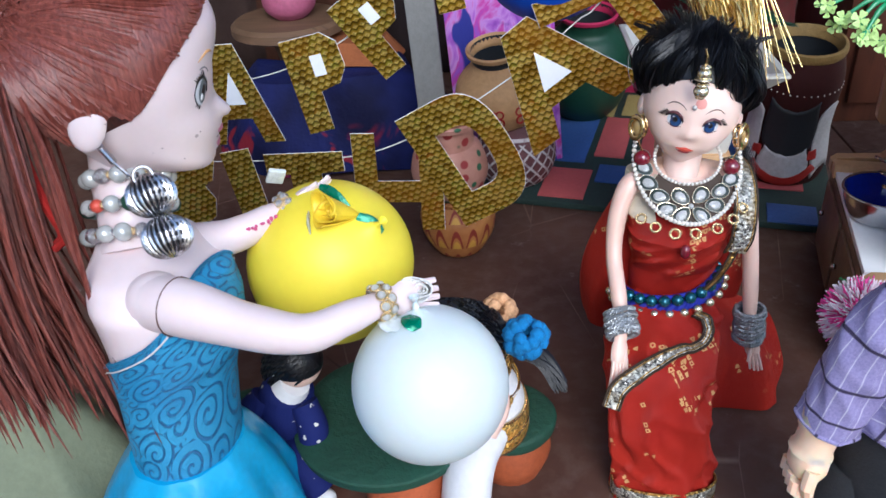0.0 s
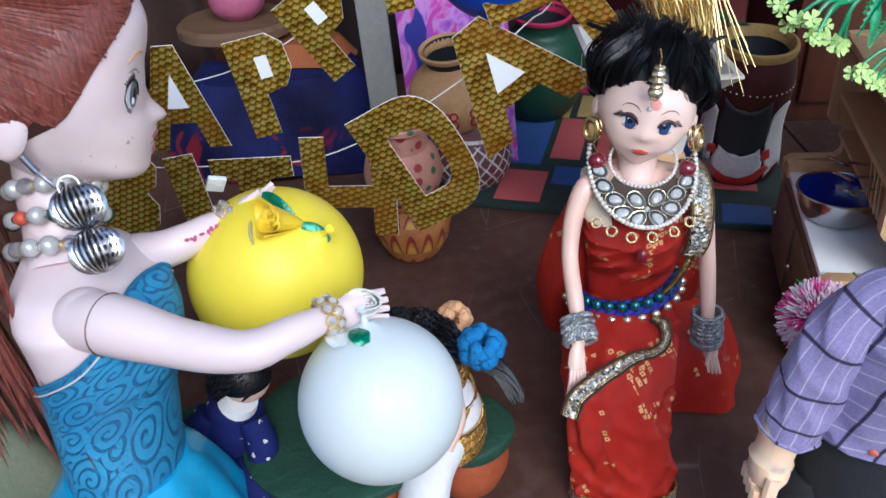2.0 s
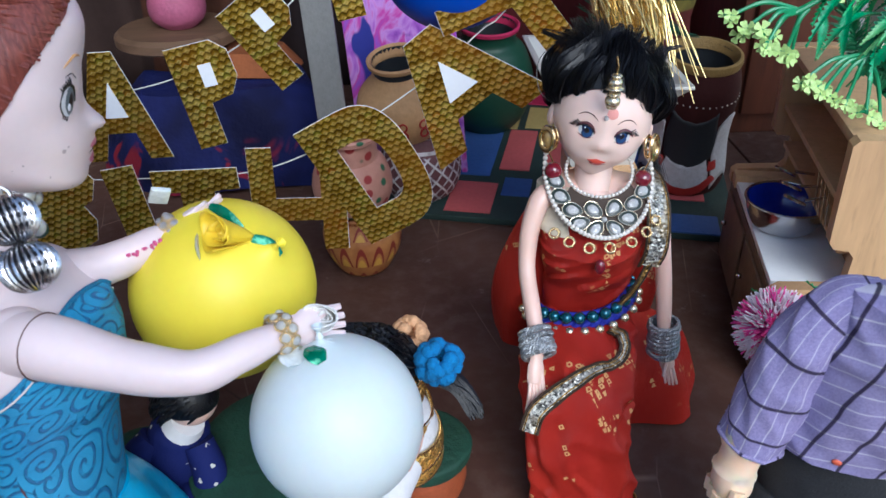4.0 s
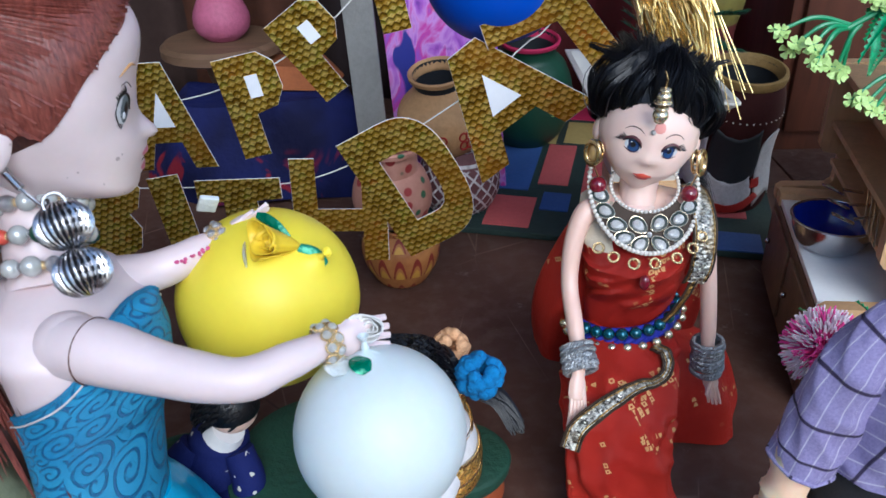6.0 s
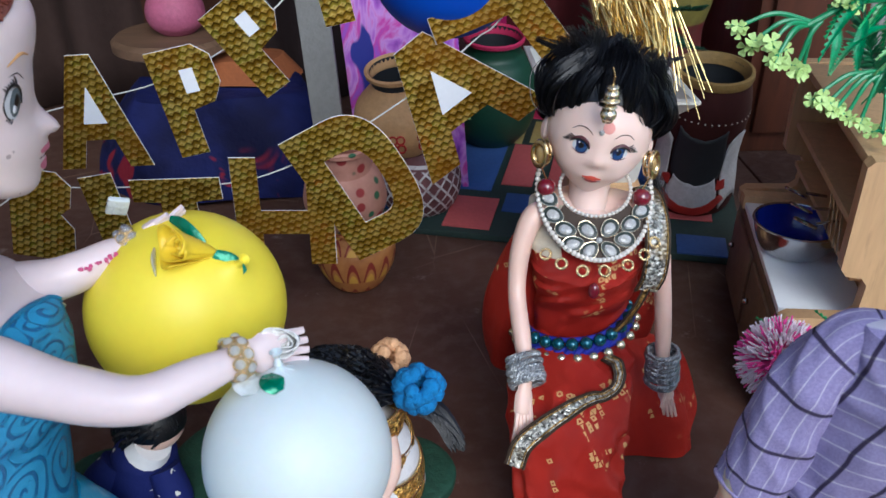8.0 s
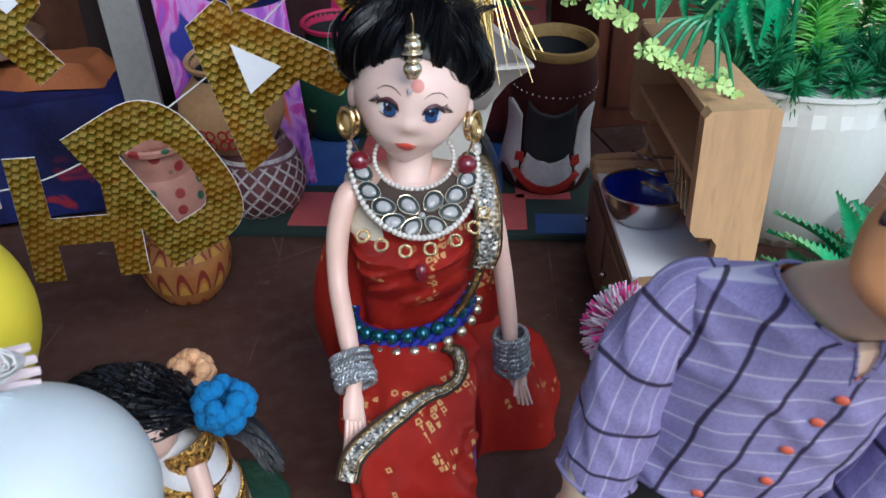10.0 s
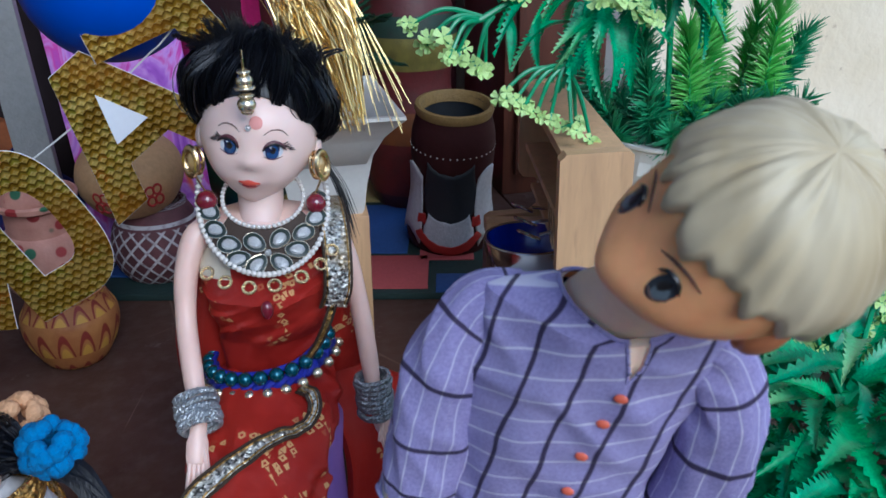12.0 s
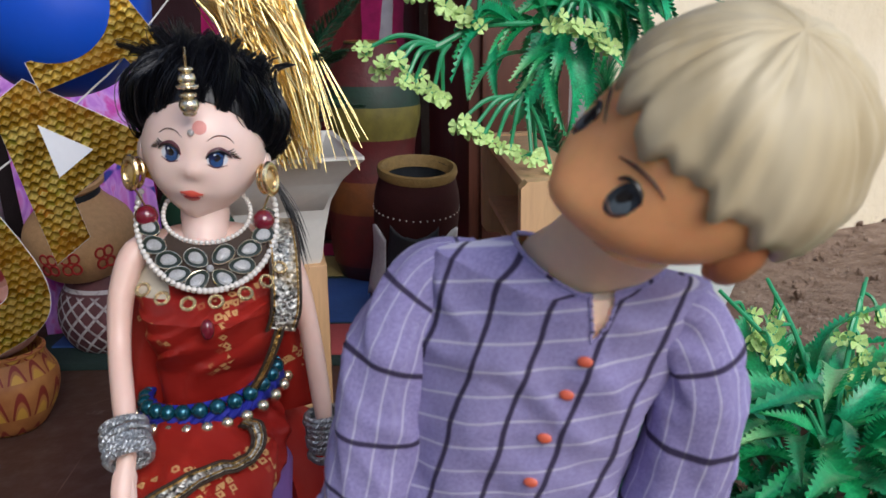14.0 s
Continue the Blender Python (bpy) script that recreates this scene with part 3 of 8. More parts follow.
M_WHITEPAINT = simple("worn_white_paint", (0.5, 0.5, 0.52), 0.7, amount=0.3, bump=0.0008)
M_REDPAINT = simple("red_paint", (0.36, 0.02, 0.015), 0.55, amount=0.2)
M_DARKGREY = simple("dark_grey_paint_and_hollow", (0.015, 0.019, 0.024), 0.6, amount=0.3)
M_BOTTLE = simple("bottle_green_paint", (0.008, 0.055, 0.03), 0.5, amount=0.3)
M_MATBLUE = simple("blue_painted_board", (0.035, 0.1, 0.32), 0.75, amount=0.3, bump=0.0008)
M_MATPINK = simple("coral_painted_board", (0.56, 0.11, 0.11), 0.75, amount=0.2, bump=0.0008)
M_MATYELLOW = simple("straw_painted_board", (0.46, 0.36, 0.13), 0.75, amount=0.25, bump=0.0008)
M_MATGREEN = simple("black_green_board", (0.02, 0.045, 0.04), 0.75, amount=0.35, bump=0.0008)
M_MATMAGENTA = simple("magenta_board", (0.42, 0.015, 0.08), 0.7, amount=0.25)
M_GREYWOOD = simple("grey_painted_wood", (0.25, 0.25, 0.24), 0.7, amount=0.2, bump=0.0006)
M_SWIRL, M_CURTAIN, M_NAVY, M_BUTTERFLY = swirl_board(), curtain_material(), navy_pattern(), butterfly_cloth()
M_PINE, M_BROWNWOOD, M_DARKWOOD = wood("pine_wood", (0.60, 0.37, 0.19), 1.0, "Z", 0.45), wood("worn_brown_wood", (0.17, 0.1, 0.06), 0.6, "X"), wood("dark_red_wood", (0.09, 0.025, 0.012), 0.5, "Z")
M_LAMINATE = simple("white_laminate", (0.92, 0.95, 0.99), 0.3, amount=0.05)
M_STEEL = simple("steel", (0.55, 0.55, 0.56), 0.22, 1.0, amount=0.15)
M_COBALTENAMEL = simple("cobalt_enamel", (0.008, 0.02, 0.26), 0.15, amount=0.3, coat=0.5)
M_CERAMIC = simple("ivory_ceramic", (0.78, 0.77, 0.72), 0.3, amount=0.08, coat=0.3)
M_PLANTPOT = simple("white_plastic_pot", (0.72, 0.73, 0.7), 0.4, amount=0.06)
M_TINSEL = simple("gold_tinsel", (0.95, 0.68, 0.3), 0.26, 0.9, amount=0.3, small=300)
M_LEAF = leaf_material("green_plastic_leaf", (0.006, 0.26, 0.10), (0.02, 0.52, 0.22), tip=(0.30, 0.66, 0.30))
M_LEAF2 = leaf_material("bright_plastic_leaf", (0.008, 0.34, 0.11), (0.04, 0.58, 0.20), tip=(0.52, 0.76, 0.36))
M_GRASSTIP = leaf_material("bright_plastic_grass", (0.07, 0.46, 0.07), (0.32, 0.76, 0.18))
M_BLOOM = leaf_material("lime_plastic_blossom", (0.46, 0.74, 0.20), (0.68, 0.86, 0.36))
M_STEM = leaf_material("green_plastic_stem", (0.02, 0.28, 0.11), (0.04, 0.38, 0.16))
M_GRASS = leaf_material("dark_plastic_grass", (0.012, 0.16, 0.07), (0.07, 0.42, 0.17))
M_FIR = leaf_material("dark_fir_needle", (0.006, 0.045, 0.02), (0.02, 0.1, 0.05))
M_EMERALD = simple("emerald_foil", (0.0, 0.2, 0.11), 0.2, 0.3, amount=0.4, bump=0.002, bscale=120)
M_CLEARFOIL = simple("clear_foil", (0.7, 0.76, 0.76), 0.15, 0.2, amount=0.25, bump=0.002, bscale=150)
M_YELSATIN = simple("yellow_satin", (0.85, 0.6, 0.03), 0.4, amount=0.1)
M_WHITESATIN = simple("white_satin", (0.78, 0.78, 0.76), 0.4, amount=0.06)
M_PURPLE = simple("lavender_plastic", (0.3, 0.16, 0.5), 0.45, amount=0.1)
M_OLIVE = simple("sage_cotton", (0.2, 0.23, 0.15), 0.9, amount=0.2, bump=0.0015, bscale=100)
M_ORANGECLOTH = simple("orange_brown_cloth", (0.3, 0.09, 0.025), 0.85, amount=0.25, bump=0.002, bscale=60)
M_CARD = simple("white_card", (0.72, 0.74, 0.78), 0.7, amount=0.06)
M_STRING = simple("white_string", (0.6, 0.6, 0.58), 0.8, amount=0.1)
M_BUTTON = simple("coral_button", (0.68, 0.13, 0.07), 0.4, amount=0.1)
M_PINKCLAY = simple("pink_clay", (0.48, 0.12, 0.22), 0.6, amount=0.3, bump=0.001)
M_UNSEEN_CEILING = simple("unseen_ceiling_white", (0.4, 0.38, 0.35), 0.9, amount=0.1, bump=0.001)
M_PALE_UNSEEN = simple("pale_unseen_wall", (0.72, 0.68, 0.60), 0.85, amount=0.15, bump=0.001, bscale=60)
M_SHADE_WALL = simple("shade_dark_wall", (0.1, 0.075, 0.06), 0.9, amount=0.25, bump=0.002, bscale=60)


# ---- structure ----
def slab(name, corner, size, mat, kind="structure", label="", bevel=0.0):
    b = Builder()
    c = [a + s / 2 for a, s in zip(corner, size)]
    b.box(Matrix.Translation(c), size, mat, bevel)
    return solid(name, b, label, name.split("_")[0], "", kind)


slab("floor", (-1.6, -1.6, -0.12), (2.17, 3.2, 0.12), M_FLOOR, label="dark brown red-oxide cement floor with chalky scuffs", bevel=0.004)

slab("floor_end", (0.572, 0.66, -0.12), (0.26, 0.94, 0.12), M_FLOOR, label="further stretch of the brown cement floor", bevel=0.004)


def ground():
    b = Builder()
    rows = []
    for i in range(90):
        row = []
        for j in range(120):
            x = 0.56 + (j / 119) ** 2.2 * 60
            y = -2 + 5.5 * (i / 89) if 0 < i < 89 else (-60 if i == 0 else 60)
            z = -0.03 + 0.022 * noise.noise((x * 9, y * 9, 0)) + 0.012 * noise.noise((x * 31, y * 31, 3))
            row.append((x, y, min(z, -0.004) if x < 0.6 else z))
        row = [(-60, row[0][1], -0.14), (0.5, row[0][1], -0.14), (0.555, row[0][1], -0.13)] + row
        rows.append(row)
    b.grid(rows, M_SOIL, close=False)
    solid("ground", b, "dry brown soil with crumbs and small stones", "ground", "", "structure", 180)
    s = Builder()
    for i in range(1500):
        x, y, r = 0.6 + 1.1 * random.random(), 0.3 + 0.97 * random.random(), 0.002 + 0.008 * random.random() ** 3
        z = -0.03 + 0.022 * noise.noise((x * 9, y * 9, 0)) + 0.012 * noise.noise((x * 31, y * 31, 3))
        s.ball((x, y, z + 0.25 * r), r, M_SOIL, 5, 4, Euler((i, 2 * i, 3 * i)).to_matrix(), (1, 0.75, 0.55))
    solid("soil_crumbs", s, "loose soil crumbs and grit on the ground", "soil", "", "stuff")


ground()
slab("wall_outside", (0.84, 1.27, -0.1), (3.4, 0.18, 1.3), M_WALL, label="cream limewashed outside wall")
# Back wall added to darken the background; its dark colour stands for shade.
slab("wall_north", (-1.6, 1.5, -0.1), (2.25, 0.15, 1.3), M_SHADE_WALL)
# Unseen walls, low and pale so that sky and bounced light reach the dolls.
slab("wall_west", (-1.75, -1.6, -0.1), (0.15, 3.2, 1.3), M_PALE_UNSEEN)
slab("wall_south", (-1.6, -1.75, -0.1), (1.9, 0.15, 1.3), M_PALE_UNSEEN)
# Unseen roof, added to hold sky light off the things at the back.
slab("ceiling", (-1.597, 0.28, 1.203), (2.30, 1.37, 0.1), M_UNSEEN_CEILING)


def curtain():
    b = Builder()
    rows = []
    for i in range(10):
        z = 0.004 + 0.75 * i / 9
        rows.append([(x, 1.36 + 0.022 * math.sin(x * 58) + 0.012 * math.sin(x * 23 + z * 3), z) for x in (-0.55 + 1.12 * j / 139 for j in range(140))])
    b.grid(rows, M_CURTAIN, close=False)
    ob = solid("curtain", b, "dark maroon curtain with magenta and white stripes", "curtain", "", "", 180)
    mod = ob.modifiers.new("thickness", "SOLIDIFY")
    mod.thickness = 0.002


curtain()


def dark_cupboard():
    c = group_of("cupboard", (0.6, 1.22, 0), "dark red-brown wooden cupboard side in the shade", "cupboard")
    b = Builder()
    b.box(Matrix.Translation((0.64, 1.24, 0.31)), (0.14, 0.2, 0.62), M_DARKWOOD, 0.004)
    part("body", b, c)
    b = Builder()
    b.box(Matrix.Translation((0.64, 1.136, 0.31)), (0.11, 0.012, 0.56), M_DARKWOOD, 0.004)
    part("door", b, c)
    p = Builder()
    p.box(Matrix.Translation((0.735, 1.2, 0.5)), (0.04, 0.05, 1.0), M_GREYWOOD, 0.004)
    solid("pillar", p, "grey weathered post beside the cupboard", "post")


dark_cupboard()


def painted_mat():
    """A board painted with squares that lies on the floor."""
    m = group_of("painted_board", (0.3, 1.1, 0), "floor board painted with blue, coral and straw squares", "board")
    b = Builder()
    b.box(pose(0.2, 0.96, 0.004, 0, 0, -14) @ Matrix.Translation((0.08, 0.165, 0)), (0.44, 0.43, 0.008), M_MATGREEN, 0.002)
    part("base", b, m)
    turn = pose(0.2, 0.96, 0, 0, 0, -14)
    cells = [((0.0, 0.0), (0.054, 0.078), M_MATPINK), ((-0.018, 0.134), (0.062, 0.15), M_MATBLUE), ((0.05, 0.033), (0.034, 0.048), M_MATBLUE), ((0.041, 0.146), (0.038, 0.13), M_MATPINK),
             ((-0.085, 0.03), (0.07, 0.08), M_MATBLUE), ((-0.09, 0.15), (0.06, 0.12), M_MATPINK), ((0.105, 0.0), (0.05, 0.08), M_MATBLUE), ((0.105, 0.13), (0.055, 0.14), M_MATPINK),
             ((0.165, 0.126), (0.062, 0.155), M_MATBLUE), ((0.178, 0.0), (0.085, 0.082), M_MATPINK), ((0.255, -0.028), (0.052, 0.042), M_MATBLUE), ((0.24, 0.1), (0.06, 0.14), M_MATPINK),
             ((-0.05, 0.258), (0.16, 0.085), M_MATYELLOW), ((0.07, 0.262), (0.06, 0.08), M_MATYELLOW), ((0.17, 0.262), (0.12, 0.09), M_MATYELLOW), ((0.09, 0.345), (0.42, 0.06), M_MATMAGENTA)]
    for (u, v), (w, d), mat in cells:
        b = Builder()
        b.box(turn @ Matrix.Translation((u, v, 0.0085)), (w, d, 0.002), mat, 0.0008)
        part("painted_square", b, m)


painted_mat()


# ---- balloons ----
def balloon(name, c, r, mat, knot, label):
    """A latex balloon; knot: the way from its centre to its tied neck."""
    g = group_of(name, c, label, "balloon")
    k = Vector(knot).normalized()
    m = frame_of(c, k, (0.3, 0.2, 1) if abs(k.z) < 0.9 else (0, 1, 0))
    b = Builder()
    prof = []
    for i in range(33):
        e = -math.pi / 2 + math.pi * i / 32
        q = r * math.cos(e)
        z = r * math.sin(e) * (1.04 if e > 0 else 1.0)
        if e > 1.2:
            z += 0.1 * r * ((e - 1.2) / 0.37) ** 3
        prof.append((max(q, 0.0006), z))
    b.lathe(prof, m, mat, 48)
    part("skin", b, g)
    n = Builder()
    n.lathe([(0.001, 0), (0.002, 0.001), (0.0013, 0.003), (0.001, 0.004), (0.0028, 0.007), (0.0026, 0.0073), (0.0006, 0.005)], m @ Matrix.Translation((0, 0, 1.12 * r)), mat, 14)
    part("knot", n, g)
    for i in range(9):
        a = 2 * math.pi * i / 9
        d = m.to_3x3() @ Vector((math.cos(a), math.sin(a), 0))
        p0 = m @ Vector((0, 0, 1.10 * r)) + d * 0.001
        p1 = m @ Vector((0, 0, 1.055 * r)) + d * 0.006
        n = Builder()
        n.tube([p0, p0.lerp(p1, 0.5), p1], [0.0007, 0.0005, 0.0001], mat, 5)
        part("pleat", n, g)
    return g


balloon("balloon", (0.023, 0.478, 0.205), 0.0495, M_YELLOW, (0.55, -0.35, 0.6), "round yellow latex balloon held under the doll's hand")
balloon("balloon", (0.088, 0.394, 0.182), 0.041, M_WHITE, (-0.1, 0.1, 1), "round white latex balloon held under the doll's hand")
balloon("balloon", (0.165, 0.735, 0.33), 0.057, M_BLUE, (0.1, 0.2, 1), "round glossy blue balloon behind the gold letters")


# ---- doll heads ----
class Head:
    def __init__(self, c, turn, rx, ry, rz, taper=0.3, bumps=()):
        self.c, self.m, self.r, self.taper, self.bumps = Vector(c), turn, (rx, ry, rz), taper, bumps

    def point(self, az, el, off=0.0):
        a, e = radians(az), radians(el)
        d = Vector((math.sin(a) * math.cos(e), -math.cos(a) * math.cos(e), math.sin(e)))
        k = 1 - self.taper * max(0, -math.sin(e)) ** 1.4
        q = 1 / math.sqrt((d.x / (self.r[0] * k)) ** 2 + (d.y / (self.r[1] * (0.5 + 0.5 * k))) ** 2 + (d.z / self.r[2]) ** 2)
        for ba, be, amp, wa, we in self.bumps:
            da = (az - ba + 180) % 360 - 180
            q += amp * math.exp(-(da / wa) ** 2 - ((el - be) / we) ** 2)
        return self.c + self.m @ (d * (q + off))

    def build(self, b, mat, n=72, k=44, low=-80, high=88):
        az = [-180 + 360 * j / n for j in range(n)]
        b.grid([[self.point(a, low + (high - low) * i / k) for a in az] for i in range(k + 1)], mat)

    def spot(self, b, az, el, wa, we, mat, off=0.0003, turn=0, n=24, shape=None):
        """A painted patch, elliptical or of a given outline, that hugs the face."""
        ca, sa = math.cos(radians(turn)), math.sin(radians(turn))
        rows = []
        for k in (0.02, 0.35, 0.7, 1.0):
            row = []
            for j in range(n):
                t = 2 * math.pi * j / n
                x, y = shape(t) if shape else (math.cos(t), math.sin(t))
                x, y = x * wa * k, y * we * k
                row.append(self.point(az + x * ca - y * sa, el + x * sa + y * ca, off * (1.0 if k < 0.95 else 0.4)))
            rows.append(row)
        b.grid(rows, mat)

    def line(self, b, pts, width, mat, off=0.0002, taper=True):
        path = smooth_path([self.point(a, e, off) for a, e in pts], 5)
        n = len(path)
        b.tube(path, [width * (0.25 + 0.75 * math.sin(math.pi * (i + 0.5) / n) if taper else 1) for i in range(n)], mat, 6)


def table(pairs, x):
    """Smooth reading between rising (x, y) pairs, with slopes taken from the neighbours."""
    if x <= pairs[0][0]:
        return pairs[0][1]
    for i in range(len(pairs) - 1):
        (x0, y0), (x1, y1) = pairs[i], pairs[i + 1]
        if x <= x1:
            xa, ya = pairs[max(0, i - 1)]
            xb, yb = pairs[min(len(pairs) - 1, i + 2)]
            h = x1 - x0
            s0, s1 = (y1 - ya) / (x1 - xa) * h, (yb - y0) / (xb - x0) * h
            t = (x - x0) / h
            return y0 * (2 * t ** 3 - 3 * t * t + 1) + s0 * (t ** 3 - 2 * t * t + t) + y1 * (3 * t * t - 2 * t ** 3) + s1 * (t ** 3 - t * t)
    return pairs[-1][1]


class ProfileHead(Head):
    """A head shaped by its profile in front, its width at the sides and the back of the skull."""

    def __init__(self, c, turn, front, side, back, ridge, scale=1.0, ridge_width=11.0):
        self.c, self.m, self.scale, self.width = Vector(c), turn, scale, ridge_width
        self.front, self.side, self.back, self.ridge = front, side, back, ridge

    def point(self, az, el, off=0.0):
        a, e = radians(az), radians(el)
        d = Vector((math.sin(a) * math.cos(e), -math.cos(a) * math.cos(e), math.sin(e)))
        far = abs((az + 180) % 360 - 180)
        side = table(self.side, el)
        if far < 90:
            k = math.cos(radians(far)) ** 1.6
            q = side + (table(self.front, el) - side) * k + table(self.ridge, el) * math.exp(-(far / self.width) ** 2)
        else:
            k = math.cos(radians(180 - far)) ** 1.6
            q = side + (table(self.back, el) - side) * k
        return self.c + self.m @ (d * (q * 0.001 * self.scale + off))


def lock(b, path, r, mat, seg=5, flat=0.5):
    path = smooth_path(path, 4)
    n = len(path)
    b.tube(path, [r * (0.55 + 0.45 * math.sin(math.pi * min(1, (i + 1) / n * 1.1) * 0.9)) if i < n - 1 else r * 0.1 for i in range(n)], mat, seg, flat)


def fingers(b, wrist, tip, spread_way, r, mat, count=4, thumb=None):
    """A palm with fingers from wrist to tip."""
    w, t, s = Vector(wrist), Vector(tip), Vector(spread_way).normalized()
    palm = w.lerp(t, 0.48)
    b.tube(smooth_path([w, w.lerp(t, 0.2), palm, w.lerp(t, 0.56)], 3), [r * 0.75, *[r * 0.9] * 3, *[r * 1.15] * 3, *[r * 1.05] * 2, r * 0.9], mat, 10, 0.55, s)
    for i in range(count):
        k = (i - (count - 1) / 2) / count * 2
        p0 = palm + s * r * 0.85 * k
        p1 = t + s * r * 1.15 * k - (t - w) * 0.06 * k * k
        b.tube([p0, p0.lerp(p1, 0.5) + (t - w).cross(s) * 0.05, p1], [r * 0.3, r * 0.28, r * 0.2], mat, 6)
    if thumb is not None:
        p0 = w.lerp(t, 0.22) + s * r * 0.5
        b.tube([p0, p0.lerp(Vector(thumb), 0.6), Vector(thumb)], [r * 0.36, r * 0.33, r * 0.22], mat, 6)


# ---- the doll in the red sari ----
def red_doll():
    b = Builder()
    hd = Head((0.2500, 0.5800, 0.2566), (Euler((0, 0, radians(-10))).to_matrix() @ Euler((0, radians(9.5), 0)).to_matrix()), 0.0311, 0.0330, 0.0355, 0.25,
              [(0, 30, 0.0022, 45, 22), (0, -11, 0.0024, 8.5, 6), (0, -3, 0.0005, 6, 9), (0, -34, 0.0016, 12, 6), (-34, -30, 0.0020, 20, 16), (34, -30, 0.0020, 20, 16), (0, -60, 0.0026, 24, 13), (-20, 2, -0.0020, 11, 8), (20, 2, -0.0020, 11, 8), (0, -23, -0.0006, 10, 4)])
    hd.build(b, M_FACE)
    for s in (-1, 1):
        e = hd.point(s * 92, -8)
        b.ball(e, 0.007, M_FACE, 10, 8, hd.m, (0.5, 0.8, 1.1))
        hd.spot(b, s * 20.2, 1.4, 9.2, 6.8, M_EYEW, 0.0004, s * 4)
        hd.spot(b, s * 19.6, 1.9, 7.5, 7.9, M_IRISRIM, 0.0006)
        hd.spot(b, s * 19.6, 1.5, 6.6, 6.9, M_EYEB, 0.0008)
        hd.spot(b, s * 19.6, 2.4, 3.5, 4.2, M_INK, 0.0010)
        hd.spot(b, s * 19.6 - 2.4, 5.0, 1.1, 1.1, M_EYEW, 0.0012)
        hd.line(b, [(s * 10.4, 2.0), (s * 13.5, 7.2), (s * 20, 10.4), (s * 27, 8.4), (s * 31.5, 4.6)], 0.0010, M_LID, 0.0004)
        hd.line(b, [(s * 10.6, 1.2), (s * 13.5, 6.2), (s * 20, 9.2), (s * 27, 7.0), (s * 32, 3.2)], 0.00075, M_INK, 0.0008)
        for k in range(5):
            a = 26 + 2.0 * k
            hd.line(b, [(s * a, 8.4 - 1.2 * k), (s * (a + 4), 9.4 - 1.4 * k), (s * (a + 7), 11.4 - 2.0 * k)], 0.00032, M_INK, 0.0006)
        hd.line(b, [(s * 11.5, -3.4), (s * 20, -6.0), (s * 29, -3.0)], 0.0003, M_LID, 0.0003)
        hd.line(b, [(s * 10, 15.5), (s * 17, 20.2), (s * 26, 20.4), (s * 33, 16.0)], 0.00032, M_BROW, 0.0002)
        hd.spot(b, s * 2.8, -16.8, 0.8, 0.5, M_BLUSH, 0.0002)
    hd.spot(b, 0, -37.2, 8.8, 4.0, M_LIPRED, 0.0005, shape=lambda t: (math.cos(t), math.sin(t) * (1 - 0.2 * math.cos(2 * t))))
    hd.spot(b, 0, -32.5, 11.6, 3.3, M_LIPRED, 0.0005, shape=lambda t: (math.cos(t), math.sin(t) * (0.8 + 0.25 * math.cos(4 * t))))
    hd.line(b, [(-11, -34.0), (0, -35.0), (11, -34.0)], 0.00028, M_MAROON, 0.0007)
    hd.spot(b, 3, 25, 6.0, 5.5, M_BLUSH, 0.0002)
    # neck and torso
    b.tube(smooth_path([(0.248, 0.580, 0.232), (0.247, 0.577, 0.218), (0.246, 0.573, 0.206)], 4), [0.0125] * 4 + [0.012] * 4 + [0.015], M_FACE, 20)
    ring = [((0.2455, 0.583, 0.215), 0.018, 0.012), ((0.2455, 0.5825, 0.2115), 0.034, 0.0165), ((0.2455, 0.578, 0.201), 0.037, 0.0205), ((0.2455, 0.568, 0.188), 0.036, 0.0265), ((0.246, 0.562, 0.177), 0.0345, 0.0285), ((0.2465, 0.564, 0.163), 0.033, 0.0265), ((0.247, 0.571, 0.145), 0.030, 0.0225), ((0.247, 0.573, 0.122), 0.0300, 0.022), ((0.246, 0.573, 0.106), 0.034, 0.026)]
    rows = []
    n = 72
    for i in range(97):
        t = i / 96 * (len(ring) - 1)
        k = min(int(t), len(ring) - 2)
        q = t - k
        (c0, a0, d0), (c1, a1, d1) = ring[k], ring[k + 1]
        c, rx, ry = Vector(c0).lerp(Vector(c1), q), a0 + (a1 - a0) * q, d0 + (d1 - d0) * q
        fold = 0.0034 * min(1, i / 36)
        row = []
        for a in (2 * math.pi * j / n for j in range(n)):
            p = c + Vector((rx * math.cos(a), ry * math.sin(a), 0))
            slant = (p.z - 0.8 * p.x) * 62 + 1.5 * noise.noise((p.x * 22, p.y * 22, p.z * 16))
            part_of = slant - math.floor(slant)
            tuck = part_of ** 1.6 * min(1, (1 - part_of) * 6) * (0.55 + 0.9 * noise.noise((p.x * 30 + 7, p.y * 30, p.z * 30)) ** 2 * 3) - 0.3
            row.append(p + Vector((math.cos(a), math.sin(a), 0)) * fold * tuck)
        rows.append(row)

    def cloth(i, j):
        a = 360 * j / n
        return M_CREAM if 7 < i < 36 and 140 < a < 236 else M_PEACH if i < 17 else M_RED
    b.grid(rows, M_RED, choose=cloth)
    # arms
    left = [(0.226, 0.574, 0.2085), (0.2125, 0.567, 0.2075), (0.2045, 0.560, 0.190), (0.2015, 0.550, 0.165), (0.203, 0.530, 0.146), (0.205, 0.512, 0.128)]
    b.tube(smooth_path(left, 5), spread([0.0060, 0.0072, 0.0064, 0.0056, 0.0055, 0.0042], 5), M_PEACH, 14)
